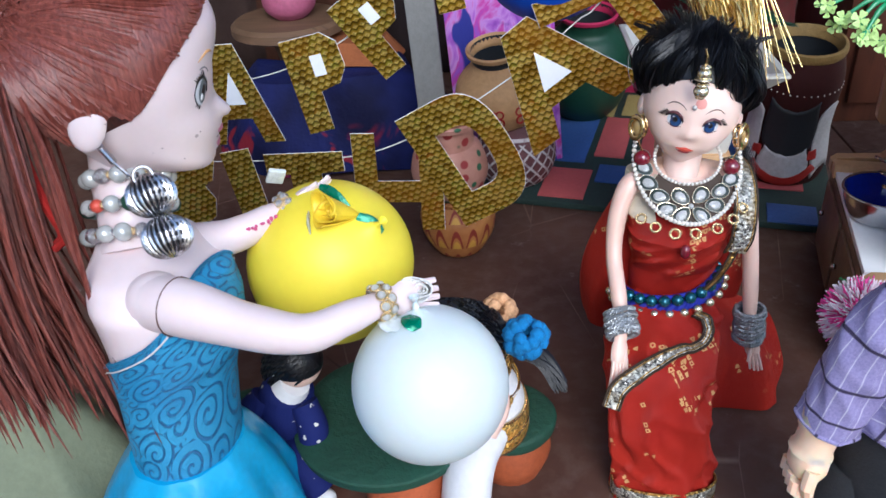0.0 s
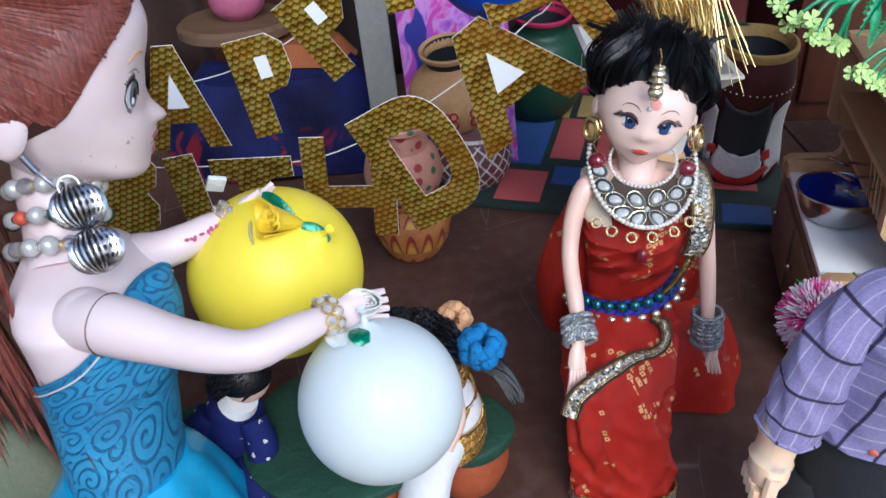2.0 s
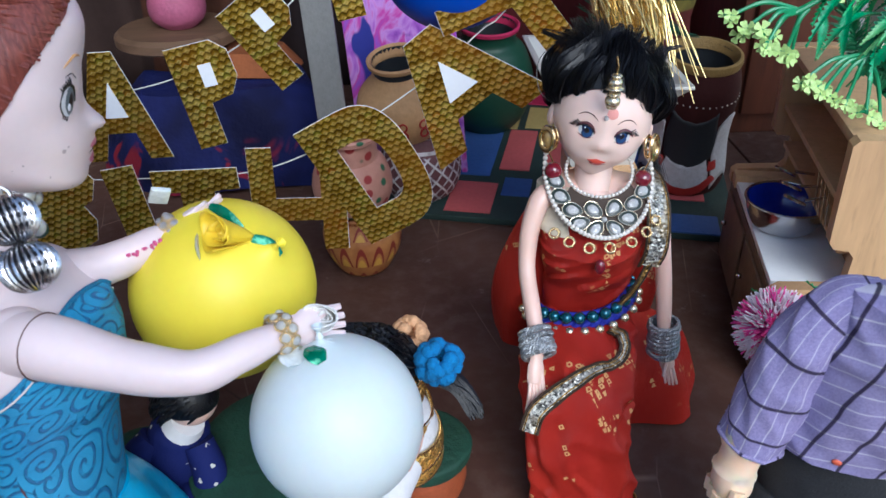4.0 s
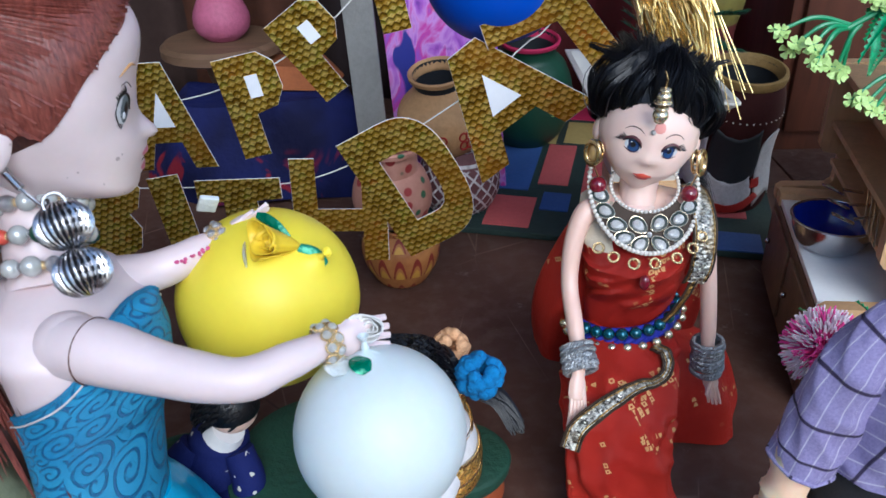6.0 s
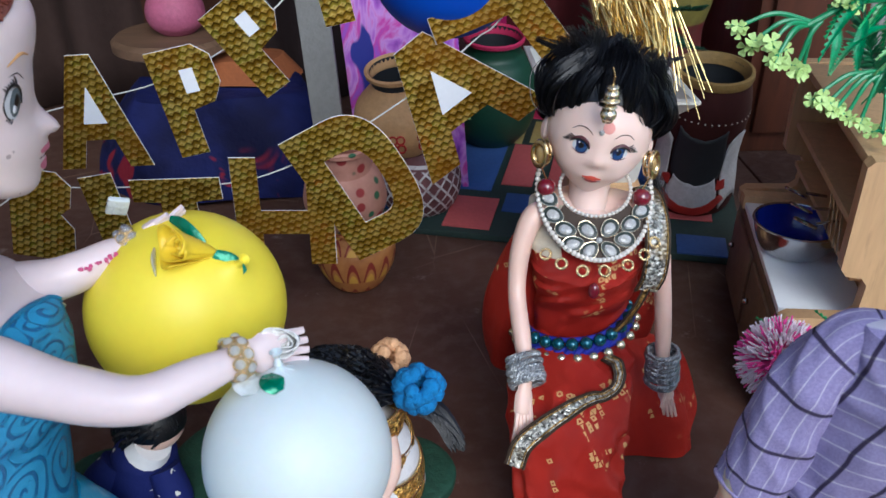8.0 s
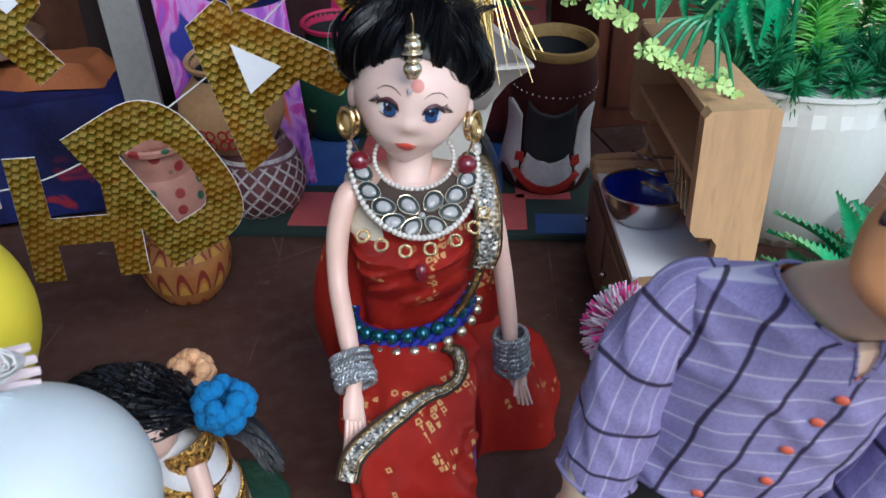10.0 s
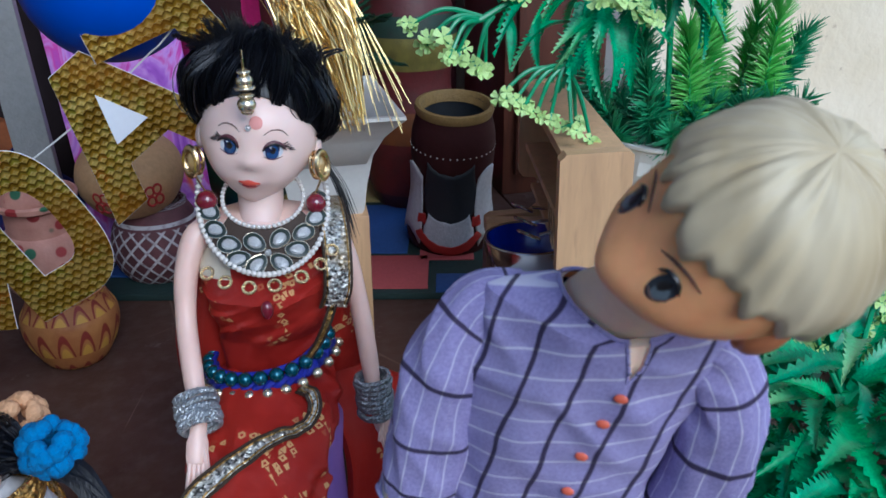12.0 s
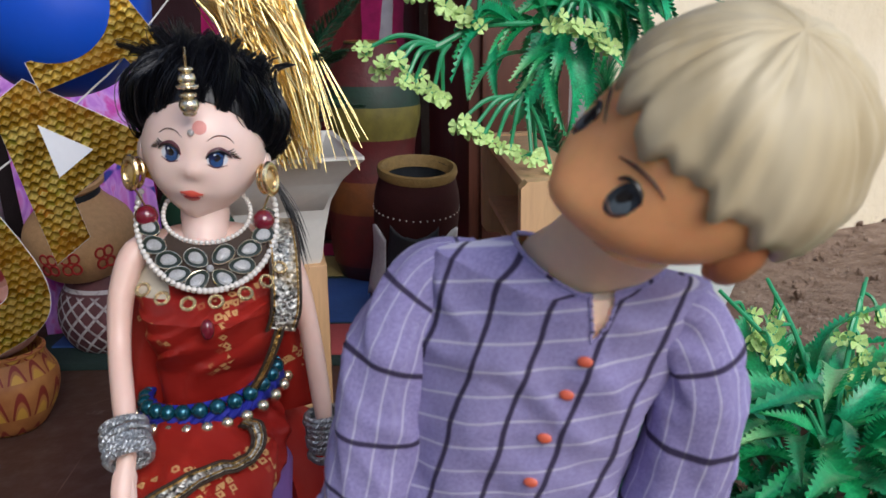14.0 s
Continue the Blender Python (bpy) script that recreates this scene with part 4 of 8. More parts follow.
    fingers(b, (0.2045, 0.513, 0.127), (0.199, 0.489, 0.094), (1, 0.1, -0.2), 0.0048, M_PEACH, 4, (0.207, 0.494, 0.103))
    right = [(0.266, 0.574, 0.2085), (0.281, 0.564, 0.2075), (0.290, 0.562, 0.190), (0.296, 0.561, 0.160), (0.2995, 0.557, 0.128), (0.302, 0.553, 0.096)]
    b.tube(smooth_path(right, 5), spread([0.0060, 0.0072, 0.0064, 0.0056, 0.0055, 0.0042], 5), M_PEACH, 14)
    fingers(b, (0.302, 0.552, 0.094), (0.310, 0.546, 0.062), (1, -0.2, 0), 0.0046, M_PEACH, 4, (0.302, 0.544, 0.072))
    # sari: lap and skirt
    path = smooth_path([(0.247, 0.576, 0.108), (0.243, 0.556, 0.104), (0.236, 0.530, 0.099), (0.230, 0.506, 0.088), (0.231, 0.494, 0.062), (0.235, 0.490, 0.032), (0.237, 0.487, 0.0)], 12)
    wide = spread([0.033, 0.036, 0.036, 0.035, 0.033, 0.033, 0.0345], 12)
    deep = spread([0.024, 0.022, 0.020, 0.020, 0.018, 0.016, 0.016], 12)
    rows = []
    for i, p in enumerate(path):
        d = (path[min(i + 1, len(path) - 1)] - path[max(i - 1, 0)]).normalized()
        a = Vector((1, 0, 0))
        a = (a - d * a.dot(d)).normalized()
        u = d.cross(a)
        row = []
        for j in range(96):
            t = 2 * math.pi * j / 96
            f = 1 + 0.045 * math.sin(5 * t + 0.2 * i) + 0.04 * math.sin(9 * t - 0.12 * i + 2 * math.sin(i * 0.25)) * (0.4 + i / 70)
            q = p + a * wide[i] * f * math.cos(t) + u * deep[i] * f * math.sin(t)
            crease = max(0, 1 - 3 * abs(noise.noise(((q.x + 0.6 * q.z) * 50, q.y * 28, (q.z - 0.5 * q.x) * 22))))
            row.append(q + (q - p).normalized() * 0.003 * crease * min(1, i / 12))
        rows.append(row)
    b.grid(rows, M_RED)
    for k in range(7):
        u = k / 6 - 0.5
        b.tube(smooth_path([(0.250 + 0.02 * u, 0.5465, 0.114), (0.249 + 0.034 * u, 0.538, 0.1105), (0.245 + 0.05 * u, 0.526, 0.1115 - 0.004 * abs(u)), (0.241 + 0.052 * u, 0.508, 0.1065 - 0.012 * abs(u))], 5), [0.003, *[0.0042] * 10, 0.0036, 0.003, 0.0022, 0.0012, 0.0006][:16], M_RED, 8)
    # the sari's loose end over the seat and the floor
    rows = []
    for i in range(17):
        v = i / 16
        row = []
        for j in range(31):
            t = j / 30
            top = Vector((0.262, 0.598, 0.118)).lerp(Vector((0.296, 0.628, 0.082)), t)
            foot = Vector((0.284, 0.566, 0.003)).lerp(Vector((0.347, 0.572, 0.003)), min(1, t * 1.7)).lerp(Vector((0.364, 0.668, 0.003)), max(0, (t - 0.59) / 0.41))
            p = top.lerp(foot, v ** 0.75) + Vector((0.006, -0.008, 0.012)) * math.sin(math.pi * v)
            p += Vector((1, -0.6, 0)) * 0.005 * math.sin(13 * t + 3 * v) * v
            row.append(p)
        rows.append(row)
    back = [[q + Vector((-0.003, 0.005, -0.0005)) for q in row] for row in rows]
    b.grid([r + list(reversed(k)) for r, k in zip(rows, back)], M_RED)
    # the cloth that falls behind the arm
    rows = []
    for i in range(15):
        v = i / 14
        c = Vector((0.232, 0.594, 0.196)).lerp(Vector((0.222, 0.618, 0.066)), v)
        rx, ry = 0.012 + 0.026 * math.sin(math.pi * (0.1 + 0.62 * v)), 0.010 + 0.022 * math.sin(math.pi * (0.1 + 0.55 * v))
        rows.append([c + Vector((rx * math.cos(t), ry * math.sin(t), 0)) * (1 + 0.05 * math.sin(6 * t + 4 * v)) for t in (2 * math.pi * j / 32 for j in range(32))])
    b.grid(rows, M_RED)
    # the cloth between the waist and the arm
    rows = []
    for i in range(15):
        v = i / 14
        c = Vector((0.281, 0.578, 0.186)).lerp(Vector((0.285, 0.586, 0.108)), v)
        rx, ry = 0.004 + 0.013 * math.sin(math.pi * (0.08 + 0.62 * v)), 0.006 + 0.010 * math.sin(math.pi * (0.1 + 0.6 * v))
        rows.append([c + Vector((rx * math.cos(t), ry * math.sin(t), 0)) * (1 + 0.07 * math.sin(5 * t + 5 * v)) for t in (2 * math.pi * j / 32 for j in range(32))])
    b.grid(rows, M_RED)
    # borders
    def border(pts, w, mat=M_ZARI, side=(1, 0, 0), thick=0.12):
        path, sd = smooth_path(pts, 8), Vector(side).normalized()
        b.tube(path, w, mat, 12, thick, side)
        for e in (-1, 1):
            b.tube([p + sd * w * 0.97 * e for p in path], 0.0009, M_DARKBRAID, 6)
            b.tube([p + sd * (w - 0.0016) * e + Vector((0, -0.0006, 0.0004)) for p in path], 0.0005, M_ZARI2, 6)

    def ribbon(pts, w, normal):
        path, ww, n = smooth_path(pts, 8), spread(w, 8), Vector(normal).normalized()
        rows, edges = [], ([], [])
        for i, p in enumerate(path):
            d = (path[min(i + 1, len(path) - 1)] - path[max(i - 1, 0)]).normalized()
            a = d.cross(n).normalized()
            up = a.cross(d)
            rise = 0.0005 * math.sin(i * 0.9)
            rows.append([p + a * ww[i] * x + up * (h + rise) for x, h in ((-1, -0.0012), (-1, 0.0002), (-0.5, 0.0008), (0, 0.0010), (0.5, 0.0008), (1, 0.0002), (1, -0.0012), (0, -0.0012))])
            for e, k in zip(edges, (-1, 1)):
                e.append((p + a * ww[i] * k + up * (rise + 0.0002), p + a * (ww[i] - 0.0017) * k + up * (rise + 0.0010)))
        b.grid(rows, M_ZARI)
        for e in edges:
            b.tube([p for p, q in e], 0.0010, M_DARKBRAID, 6)
            b.tube([q for p, q in e], 0.0005, M_ZARI2, 6)
    border([(0.285, 0.590, 0.214), (0.2845, 0.570, 0.2155), (0.2845, 0.552, 0.207), (0.2840, 0.5435, 0.193), (0.2830, 0.541, 0.178), (0.2800, 0.5415, 0.168)], 0.0076, side=(1, 0.1, 0.0))
    border([(0.2800, 0.5415, 0.170), (0.2755, 0.5405, 0.158), (0.2700, 0.5415, 0.146), (0.264, 0.5435, 0.136)], 0.0022, M_ZARI2, side=(1, 0.0, 0.3), thick=0.3)
    ribbon([(0.2578, 0.5366, 0.1210), (0.2632, 0.5290, 0.1225), (0.2645, 0.5225, 0.1180), (0.2610, 0.5155, 0.1140), (0.2531, 0.5095, 0.1130), (0.2411, 0.5040, 0.1145), (0.2241, 0.4938, 0.1125), (0.2077, 0.4842, 0.1075), (0.1990, 0.4790, 0.1020), (0.1950, 0.4760, 0.0900)],
           [0.0030, 0.0034, 0.0030, 0.0027, 0.0028, 0.0036, 0.0048, 0.0054, 0.0054, 0.0054], (0.05, -0.45, 0.89))
    hem = []
    for j in range(57):
        t = 2 * math.pi * j / 56
        hem.append(Vector((0.237 + 0.0362 * math.cos(t), 0.487 + 0.0176 * math.sin(t), 0.0075)))
    b.tube(hem, 0.0072, M_ZARI, 10, 0.14, (0, 0, 1))
    for z in (0.001, 0.0145):
        b.tube([Vector((p.x, p.y, z)) for p in hem], 0.0011, M_ZARI2, 6)
    # hair: scalp and clumps swept up and back from the hairline
    def hairline(az):
        return table(((0, 45), (30, 40), (55, 27), (80, 10), (105, -4), (180, -28)), abs(az))
    rows = []
    for i in range(17):
        row = []
        for j in range(48):
            az = -180 + 360 * j / 48
            edge = hairline(az) + 3
            row.append(hd.point(az, edge + (89 - edge) * i / 16, 0.0012 + 0.005 * min(1, i / 5)))
        rows.append(row)
    b.grid(rows, M_BLACKHAIR)
    rnd = random.Random(5)

    def clump(guide, wide, strands, thick):
        side = Vector((rnd.gauss(0, 1), rnd.gauss(0, 1), rnd.gauss(0, 1))).normalized()
        other = (guide[-1] - guide[0]).cross(side).normalized()
        for k in range(strands):
            u, v, ln = rnd.gauss(0, 1), rnd.gauss(0, 1), rnd.uniform(0.86, 1.04)
            pts = []
            for i, g in enumerate(guide):
                f = (0.35, 1.0, 0.9, 0.45 + 0.5 * rnd.random())[i]
                q = guide[i - 1].lerp(g, ln) if i == 3 else g
                pts.append(q + (side * u + other * v) * wide * f)
            lock(b, pts, rnd.uniform(0.7, 1.2) * thick, M_BLACKHAIR, 3)
    for k in range(235):
        ring_k = k % 5
        az = -180 + 360 * ((k * 0.381966) % 1)
        side = 1 if az > 0 else -1
        edge = hairline(az)
        el = edge + (0, 4, 13, 24, 34)[ring_k] * (86 - edge) / 48 + rnd.uniform(-2, 2)
        near = max(0, math.cos(radians(az)))
        puff = (0.0095 + 0.0040 * math.sin(az * 0.075 + 1.0)) * (0.62 + 0.38 * abs(math.cos(radians(az)))) + rnd.uniform(-0.0025, 0.0045) + 0.0055 * math.exp(-((az + 75) / 38) ** 2)
        swing = rnd.uniform(-22, 18)
        g = [hd.point(az, el, 0.0004), hd.point(az + 0.4 * swing, min(85, el + 10), 0.55 * puff), hd.point(az + swing, min(87, el + 25), puff + 0.002),
             hd.point(az + 1.6 * swing + side * 6, min(88, el + 42 + 8 * near), puff + rnd.uniform(-0.001, 0.006))]
        clump(g, 0.0021, 21, 0.00042)
    for dx, dy, h, lean, count in ((-0.010, -0.002, 0.021, -0.003, 18), (0.003, 0.0, 0.015, 0.003, 14), (0.014, 0.003, 0.010, 0.006, 12), (-0.023, 0.004, 0.008, -0.006, 10), (0.024, 0.006, 0.006, 0.006, 8)):
        for k in range(count):
            p = hd.c + hd.m @ Vector((dx + rnd.gauss(0, 0.004), dy + rnd.gauss(0, 0.006), 0.040))
            q = p + Vector((lean + rnd.gauss(0, 0.004), rnd.gauss(0.004, 0.004), h * rnd.uniform(0.6, 1.2)))
            clump([p - Vector((0, 0.004, 0.006)), p + Vector((0, -0.003, 0.003)), p.lerp(q, 0.6) + Vector((0, -0.002, 0.002)), q], 0.0018, 16, 0.00036)
    for k in range(30):
        t = hd.c + hd.m @ Vector((0.031, 0.012 + 0.012 * rnd.random(), -0.010))
        q = Vector((0.294 + 0.008 * rnd.random(), 0.580 + 0.012 * rnd.random(), 0.205 - 0.02 * rnd.random()))
        lock(b, [t, t.lerp(q, 0.5) + Vector((0.003, 0, 0)), q], 0.0003, M_BLACKHAIR, 4)
    solid("doll", b, "black-haired vinyl doll seated in a red tie-dyed sari with gold border", "doll", "dolls")
    seat = Builder()
    seat.lathe([(0.031, 0), (0.032, 0.002), (0.030, 0.05), (0.032, 0.078), (0.030, 0.082), (0.001, 0.082)], Matrix.Translation((0.252, 0.572, 0)), M_PURPLE, 32)
    solid("stool", seat, "small lavender plastic stool under the sari doll", "stool")
    return hd


RED_HEAD = red_doll()


# ---- the doll in the blue dress ----
def blue_doll():
    b = Builder()
    fwd = Vector((0.88, 0.43, -0.18)).normalized()
    z = Vector((0.18, 0.14, 0.97)).normalized()
    x = (-fwd).cross(z).normalized()
    m = Matrix((x, -fwd, x.cross(-fwd))).transposed()
    front = ((-90, 52), (-79, 53), (-67, 57), (-57, 62.5), (-52, 64.5), (-47.5, 63.5), (-45, 61), (-40, 57.5), (-33, 54), (-26, 49.5), (-20, 45.5), (-13, 43.4), (-4, 42.6), (8, 43), (20, 47.2), (31, 51.6), (45, 54), (65, 55.5), (90, 56))
    side = ((-90, 52), (-78, 52.5), (-65, 51.5), (-50, 47.5), (-35, 45), (-15, 45), (10, 46), (40, 49), (65, 53), (90, 56))
    back = ((-90, 52), (-78, 50), (-65, 47), (-50, 46), (-30, 49), (0, 52), (35, 54), (65, 55), (90, 56))
    ridge = ((-50, 0), (-45, 0.3), (-42, 2.2), (-38.5, 1.6), (-36.6, 0.4), (-34, 2.2), (-31, 1.8), (-28.5, 3.0), (-25.5, 7.6), (-22.5, 9.0), (-18.5, 3.0), (-12, 0.6), (-5, 0))
    hd = ProfileHead((-0.066, 0.465, 0.3345), m, front, side, back, ridge, 1.04)
    hd.build(b, M_SKIN, 96, 84, -86)
    for s in (-1, 1):
        e = hd.point(s * 116, -22)
        b.ball(e, 0.013, M_SKIN, 16, 12, hd.m @ Euler((0.2, 0, 0.45 * s)).to_matrix(), (0.34, 0.72, 1.1))
        b.ring(Matrix.Translation(hd.point(s * 116, -21, 0.0016)) @ hd.m.to_4x4() @ Euler((0, math.pi / 2, 0.45 * s)).to_matrix().to_4x4(), 0.0080, 0.0014, M_SKIN, 20, 8, 0.7)
        hd.spot(b, s * 39.5, -8, 6.8, 8.6, M_EYEW, 0.0002, s * 6)
        hd.spot(b, s * 37.6, -7.4, 5.0, 8.0, M_EYEG, 0.0004, s * 6)
        hd.spot(b, s * 37.0, -7.0, 2.4, 4.6, M_INK, 0.0006, s * 6)
        hd.spot(b, s * 38.8, -11.0, 1.5, 2.4, M_EYEW, 0.0008)
        hd.line(b, [(s * 31.8, -9), (s * 33.5, -1.5), (s * 38, 1.8), (s * 43.5, 0.2), (s * 46.5, -5)], 0.00075, M_INK, 0.0003)
        hd.line(b, [(s * 46.5, -5), (s * 46.8, -9), (s * 44, -14.5), (s * 39, -16.6)], 0.00035, M_INK, 0.0003)
        for k in range(6):
            a = 36 + 1.8 * k
            hd.line(b, [(s * a, 1.6 - 0.6 * k), (s * (a + 0.8), 4.4 - 0.8 * k), (s * (a + 2.2), 6.2 - 1.0 * k)], 0.0004, M_INK, 0.0003)
        for k in range(3):
            hd.line(b, [(s * (43.5 - 1.6 * k), -14.5 - k), (s * (44.8 - 1.6 * k), -16.4 - k)], 0.00028, M_INK, 0.0003)
        hd.line(b, [(s * 29, 3.5), (s * 35, 7.5), (s * 42, 6.5)], 0.00025, M_INK, 0.0003)
        hd.line(b, [(s * 24, 15.0), (s * 33, 16.5), (s * 43, 11.5)], 0.0008, M_OCHREBROW, 0.0001)
    hd.spot(b, 0, -34.0, 17, 2.2, M_LIPPINK, 0.0004)
    hd.spot(b, 0, -40.4, 14, 2.2, M_LIPPINK, 0.0004)
    hd.line(b, [(-17, -37.2), (0, -37.4), (17, -37.2)], 0.00035, M_MAROON, 0.0003)
    for az, el, w in ((-44, -33, 1.6), (-41, -31, 0.8), (-68, -41, 0.8), (-74, -45, 0.5), (-50, -46, 0.6), (-30, -50, 0.7)):
        hd.spot(b, az, el, w, 0.7 * w, M_SMUDGE, 0.0001)
    # neck, torso
    b.tube(smooth_path([(-0.076, 0.462, 0.296), (-0.074, 0.448, 0.268), (-0.069, 0.432, 0.243)], 4), [0.018] * 4 + [0.0175] * 4 + [0.022], M_SKIN, 20)
    ring = [((-0.068, 0.432, 0.252), 0.020, 0.020), ((-0.064, 0.428, 0.246), 0.038, 0.024), ((-0.058, 0.424, 0.234), 0.046, 0.029), ((-0.055, 0.421, 0.218), 0.042, 0.033), ((-0.055, 0.419, 0.200), 0.038, 0.033), ((-0.058, 0.416, 0.170), 0.034, 0.029), ((-0.062, 0.414, 0.118), 0.032, 0.027)]
    ax = Vector((0.18, 0.98, 0)).normalized()
    ay = Vector((0.98, -0.18, 0)).normalized()

    def body(rows_n, start, stop, grow):
        rows = []
        for i in range(rows_n + 1):
            t = start + (stop - start) * i / rows_n
            k = min(int(t), len(ring) - 2)
            q = t - k
            (c0, a0, d0), (c1, a1, d1) = ring[k], ring[k + 1]
            c = Vector(c0).lerp(Vector(c1), q)
            rx, ry = a0 + (a1 - a0) * q + grow, d0 + (d1 - d0) * q + grow
            rows.append([c + ax * rx * math.cos(a) + ay * ry * math.sin(a) * (1.12 if math.sin(a) > 0 and 2 < t < 4.3 else 1) for a in (2 * math.pi * j / 44 for j in range(44))])
        return rows
    b.grid(body(26, 0, 6, 0), M_SKIN)
    # the bodice stands higher in front than behind
    rows = []
    for i in range(25):
        row = []
        for j in range(44):
            a = 2 * math.pi * j / 44
            top = 2.75 - (0.020 * math.sin(a) - 0.010 + 0.010 * max(0, math.sin(a)) ** 3) / 0.0165
            t = max(0.9, top) + (6 - max(0.9, top)) * i / 24
            k = min(int(t), len(ring) - 2)
            (c0, a0, d0), (c1, a1, d1) = ring[k], ring[k + 1]
            c = Vector(c0).lerp(Vector(c1), t - k)
            rx, ry = a0 + (a1 - a0) * (t - k) + 0.0024, d0 + (d1 - d0) * (t - k) + 0.0024
            row.append(c + ax * rx * math.cos(a) + ay * ry * math.sin(a) * (1.13 if math.sin(a) > 0 and 2 < t < 4.3 else 1.02))
        rows.append(row)
    b.grid(rows, M_BROCADE, caps=False)
    top = rows[0] + [rows[0][0]]
    b.tube(top, 0.0012, M_BROCADE, 6)
    b.tube([p + Vector((0, 0, -0.004)) + (p - Vector((-0.055, 0.42, p.z))).normalized() * 0.0009 for p in top], 0.0005, M_STRING, 5)
    # satin skirt with pleats to the floor
    rows = []
    for i in range(15):
        v = i / 14
        c = Vector((-0.062, 0.414, 0.124)).lerp(Vector((-0.085, 0.43, 0.002)), v)
        rx, ry = 0.037 + 0.055 * v ** 0.8, 0.032 + 0.05 * v ** 0.8
        rows.append([c + (ax * rx * math.cos(a) + ay * ry * math.sin(a)) * (1 + (0.015 + 0.05 * v) * math.sin(11 * a + 0.6 * math.sin(5 * v))) for a in (2 * math.pi * j / 88 for j in range(88))])
    b.grid(rows, M_SATIN)
    # arms
    near = [(-0.046, 0.394, 0.236), (-0.030, 0.388, 0.237), (0.005, 0.380, 0.231), (0.032, 0.377, 0.229), (0.050, 0.386, 0.231), (0.069, 0.400, 0.2315)]
    b.tube(smooth_path(near, 6), spread([0.0145, 0.0145, 0.0115, 0.0098, 0.0085, 0.0062], 6), M_SKIN, 20)
    b.ball((-0.047, 0.396, 0.2355), 0.0155, M_SKIN, 18, 12)
    b.ring(frame_of((-0.034, 0.3895, 0.2368), (0.93, -0.3, 0.0)), 0.0148, 0.0004, M_BROW, 32, 6)
    fingers(b, (0.067, 0.3995, 0.2315), (0.0935, 0.416, 0.2255), (0.1, -0.3, -0.95), 0.0078, M_SKIN, 4, (0.086, 0.412, 0.2345))
    far = [(-0.060, 0.450, 0.236), (-0.042, 0.455, 0.234), (-0.024, 0.458, 0.237), (-0.008, 0.466, 0.241), (0.006, 0.476, 0.2445)]
    b.tube(smooth_path(far, 6), spread([0.0125, 0.0118, 0.010, 0.0088, 0.006], 6), M_SKIN, 18)
    b.ball((-0.058, 0.449, 0.236), 0.0145, M_SKIN, 16, 10)
    fingers(b, (0.005, 0.476, 0.2445), (0.028, 0.486, 0.256), (0.2, -0.5, 0.8), 0.007, M_SKIN, 4, (0.022, 0.478, 0.2585))
    rnd = random.Random(8)
    for k in range(26):
        p = Vector((-0.016, 0.457, 0.2475)).lerp(Vector((0.008, 0.472, 0.2515)), rnd.random() ** 0.6)
        b.ball(p + Vector((0, -0.004 * rnd.random(), -0.0042 - 0.003 * rnd.random())) + Vector((0, -0.004, 0.001)), 0.0004 + 0.0008 * rnd.random(), M_ROSEINK, 6, 4)
    # hair: cap, combed strands to the crown and a long tail
    cap = hd

    def hairline(az):
        return table(((0, 46), (30, 39), (50, 27), (67, 12), (89, -17), (100, -16), (118, -36), (180, -44)), abs(az)) + 0.9 * math.sin(az * 2.1) + 0.6 * math.sin(az * 4.7)
    rows = []
    for i in range(21):
        row = []
        for j in range(64):
            az = -180 + 360 * j / 64
            edge = hairline(az)
            row.append(cap.point(az, edge + (89 - edge) * i / 20, 0.0010 + 0.0012 * min(1, i / 3)))
        rows.append(row)
    b.grid(rows, M_AUBURN)
    knotp = hd.c + hd.m @ Vector((0, 0.056, 0.004))
    for k in range(1500):
        az = rnd.uniform(-180, 180)
        edge = hairline(az)
        el = edge + (85 - edge) * rnd.random() ** 1.5
        side = 1 if az > 0 else -1
        p = []
        for q in (0, 0.3, 0.65):
            a2 = az + (side * 176 - az) * q
            e2 = el + (16 - el) * q * 0.8 + 14 * math.sin(math.pi * q)
            p.append(cap.point(a2, min(86, e2), 0.0012 + 0.0016 * rnd.random() + 0.002 * q))
        lock(b, p + [knotp + Vector((rnd.uniform(-0.006, 0.006),) * 3)], rnd.uniform(0.0005, 0.0011), M_AUBURN, 5, 0.5)
    for k in range(430):
        o = Vector((rnd.gauss(0, 0.014), rnd.gauss(0, 0.014), 0))
        w = rnd.uniform(0.6, 1.3)
        ln = rnd.uniform(0.7, 1.05)
        lock(b, [knotp + o * 0.3, knotp + Vector((-0.016, -0.006, 0.002)) + o * 0.6, knotp + Vector((-0.024, -0.020, -0.05 * ln)) + o * w, knotp + Vector((-0.028 + 0.006 * rnd.random(), -0.032, -0.12 * ln)) + o * w * 1.2, knotp + Vector((-0.020 + 0.012 * rnd.random(), -0.040, -0.19 * ln)) + o * w * 1.3], rnd.uniform(0.0012, 0.0024), M_AUBURN, 5, 0.5)
    solid("doll", b, "auburn-haired pale vinyl doll standing in a blue satin strapless gown", "doll", "dolls")
    return hd


BLUE_HEAD = blue_doll()


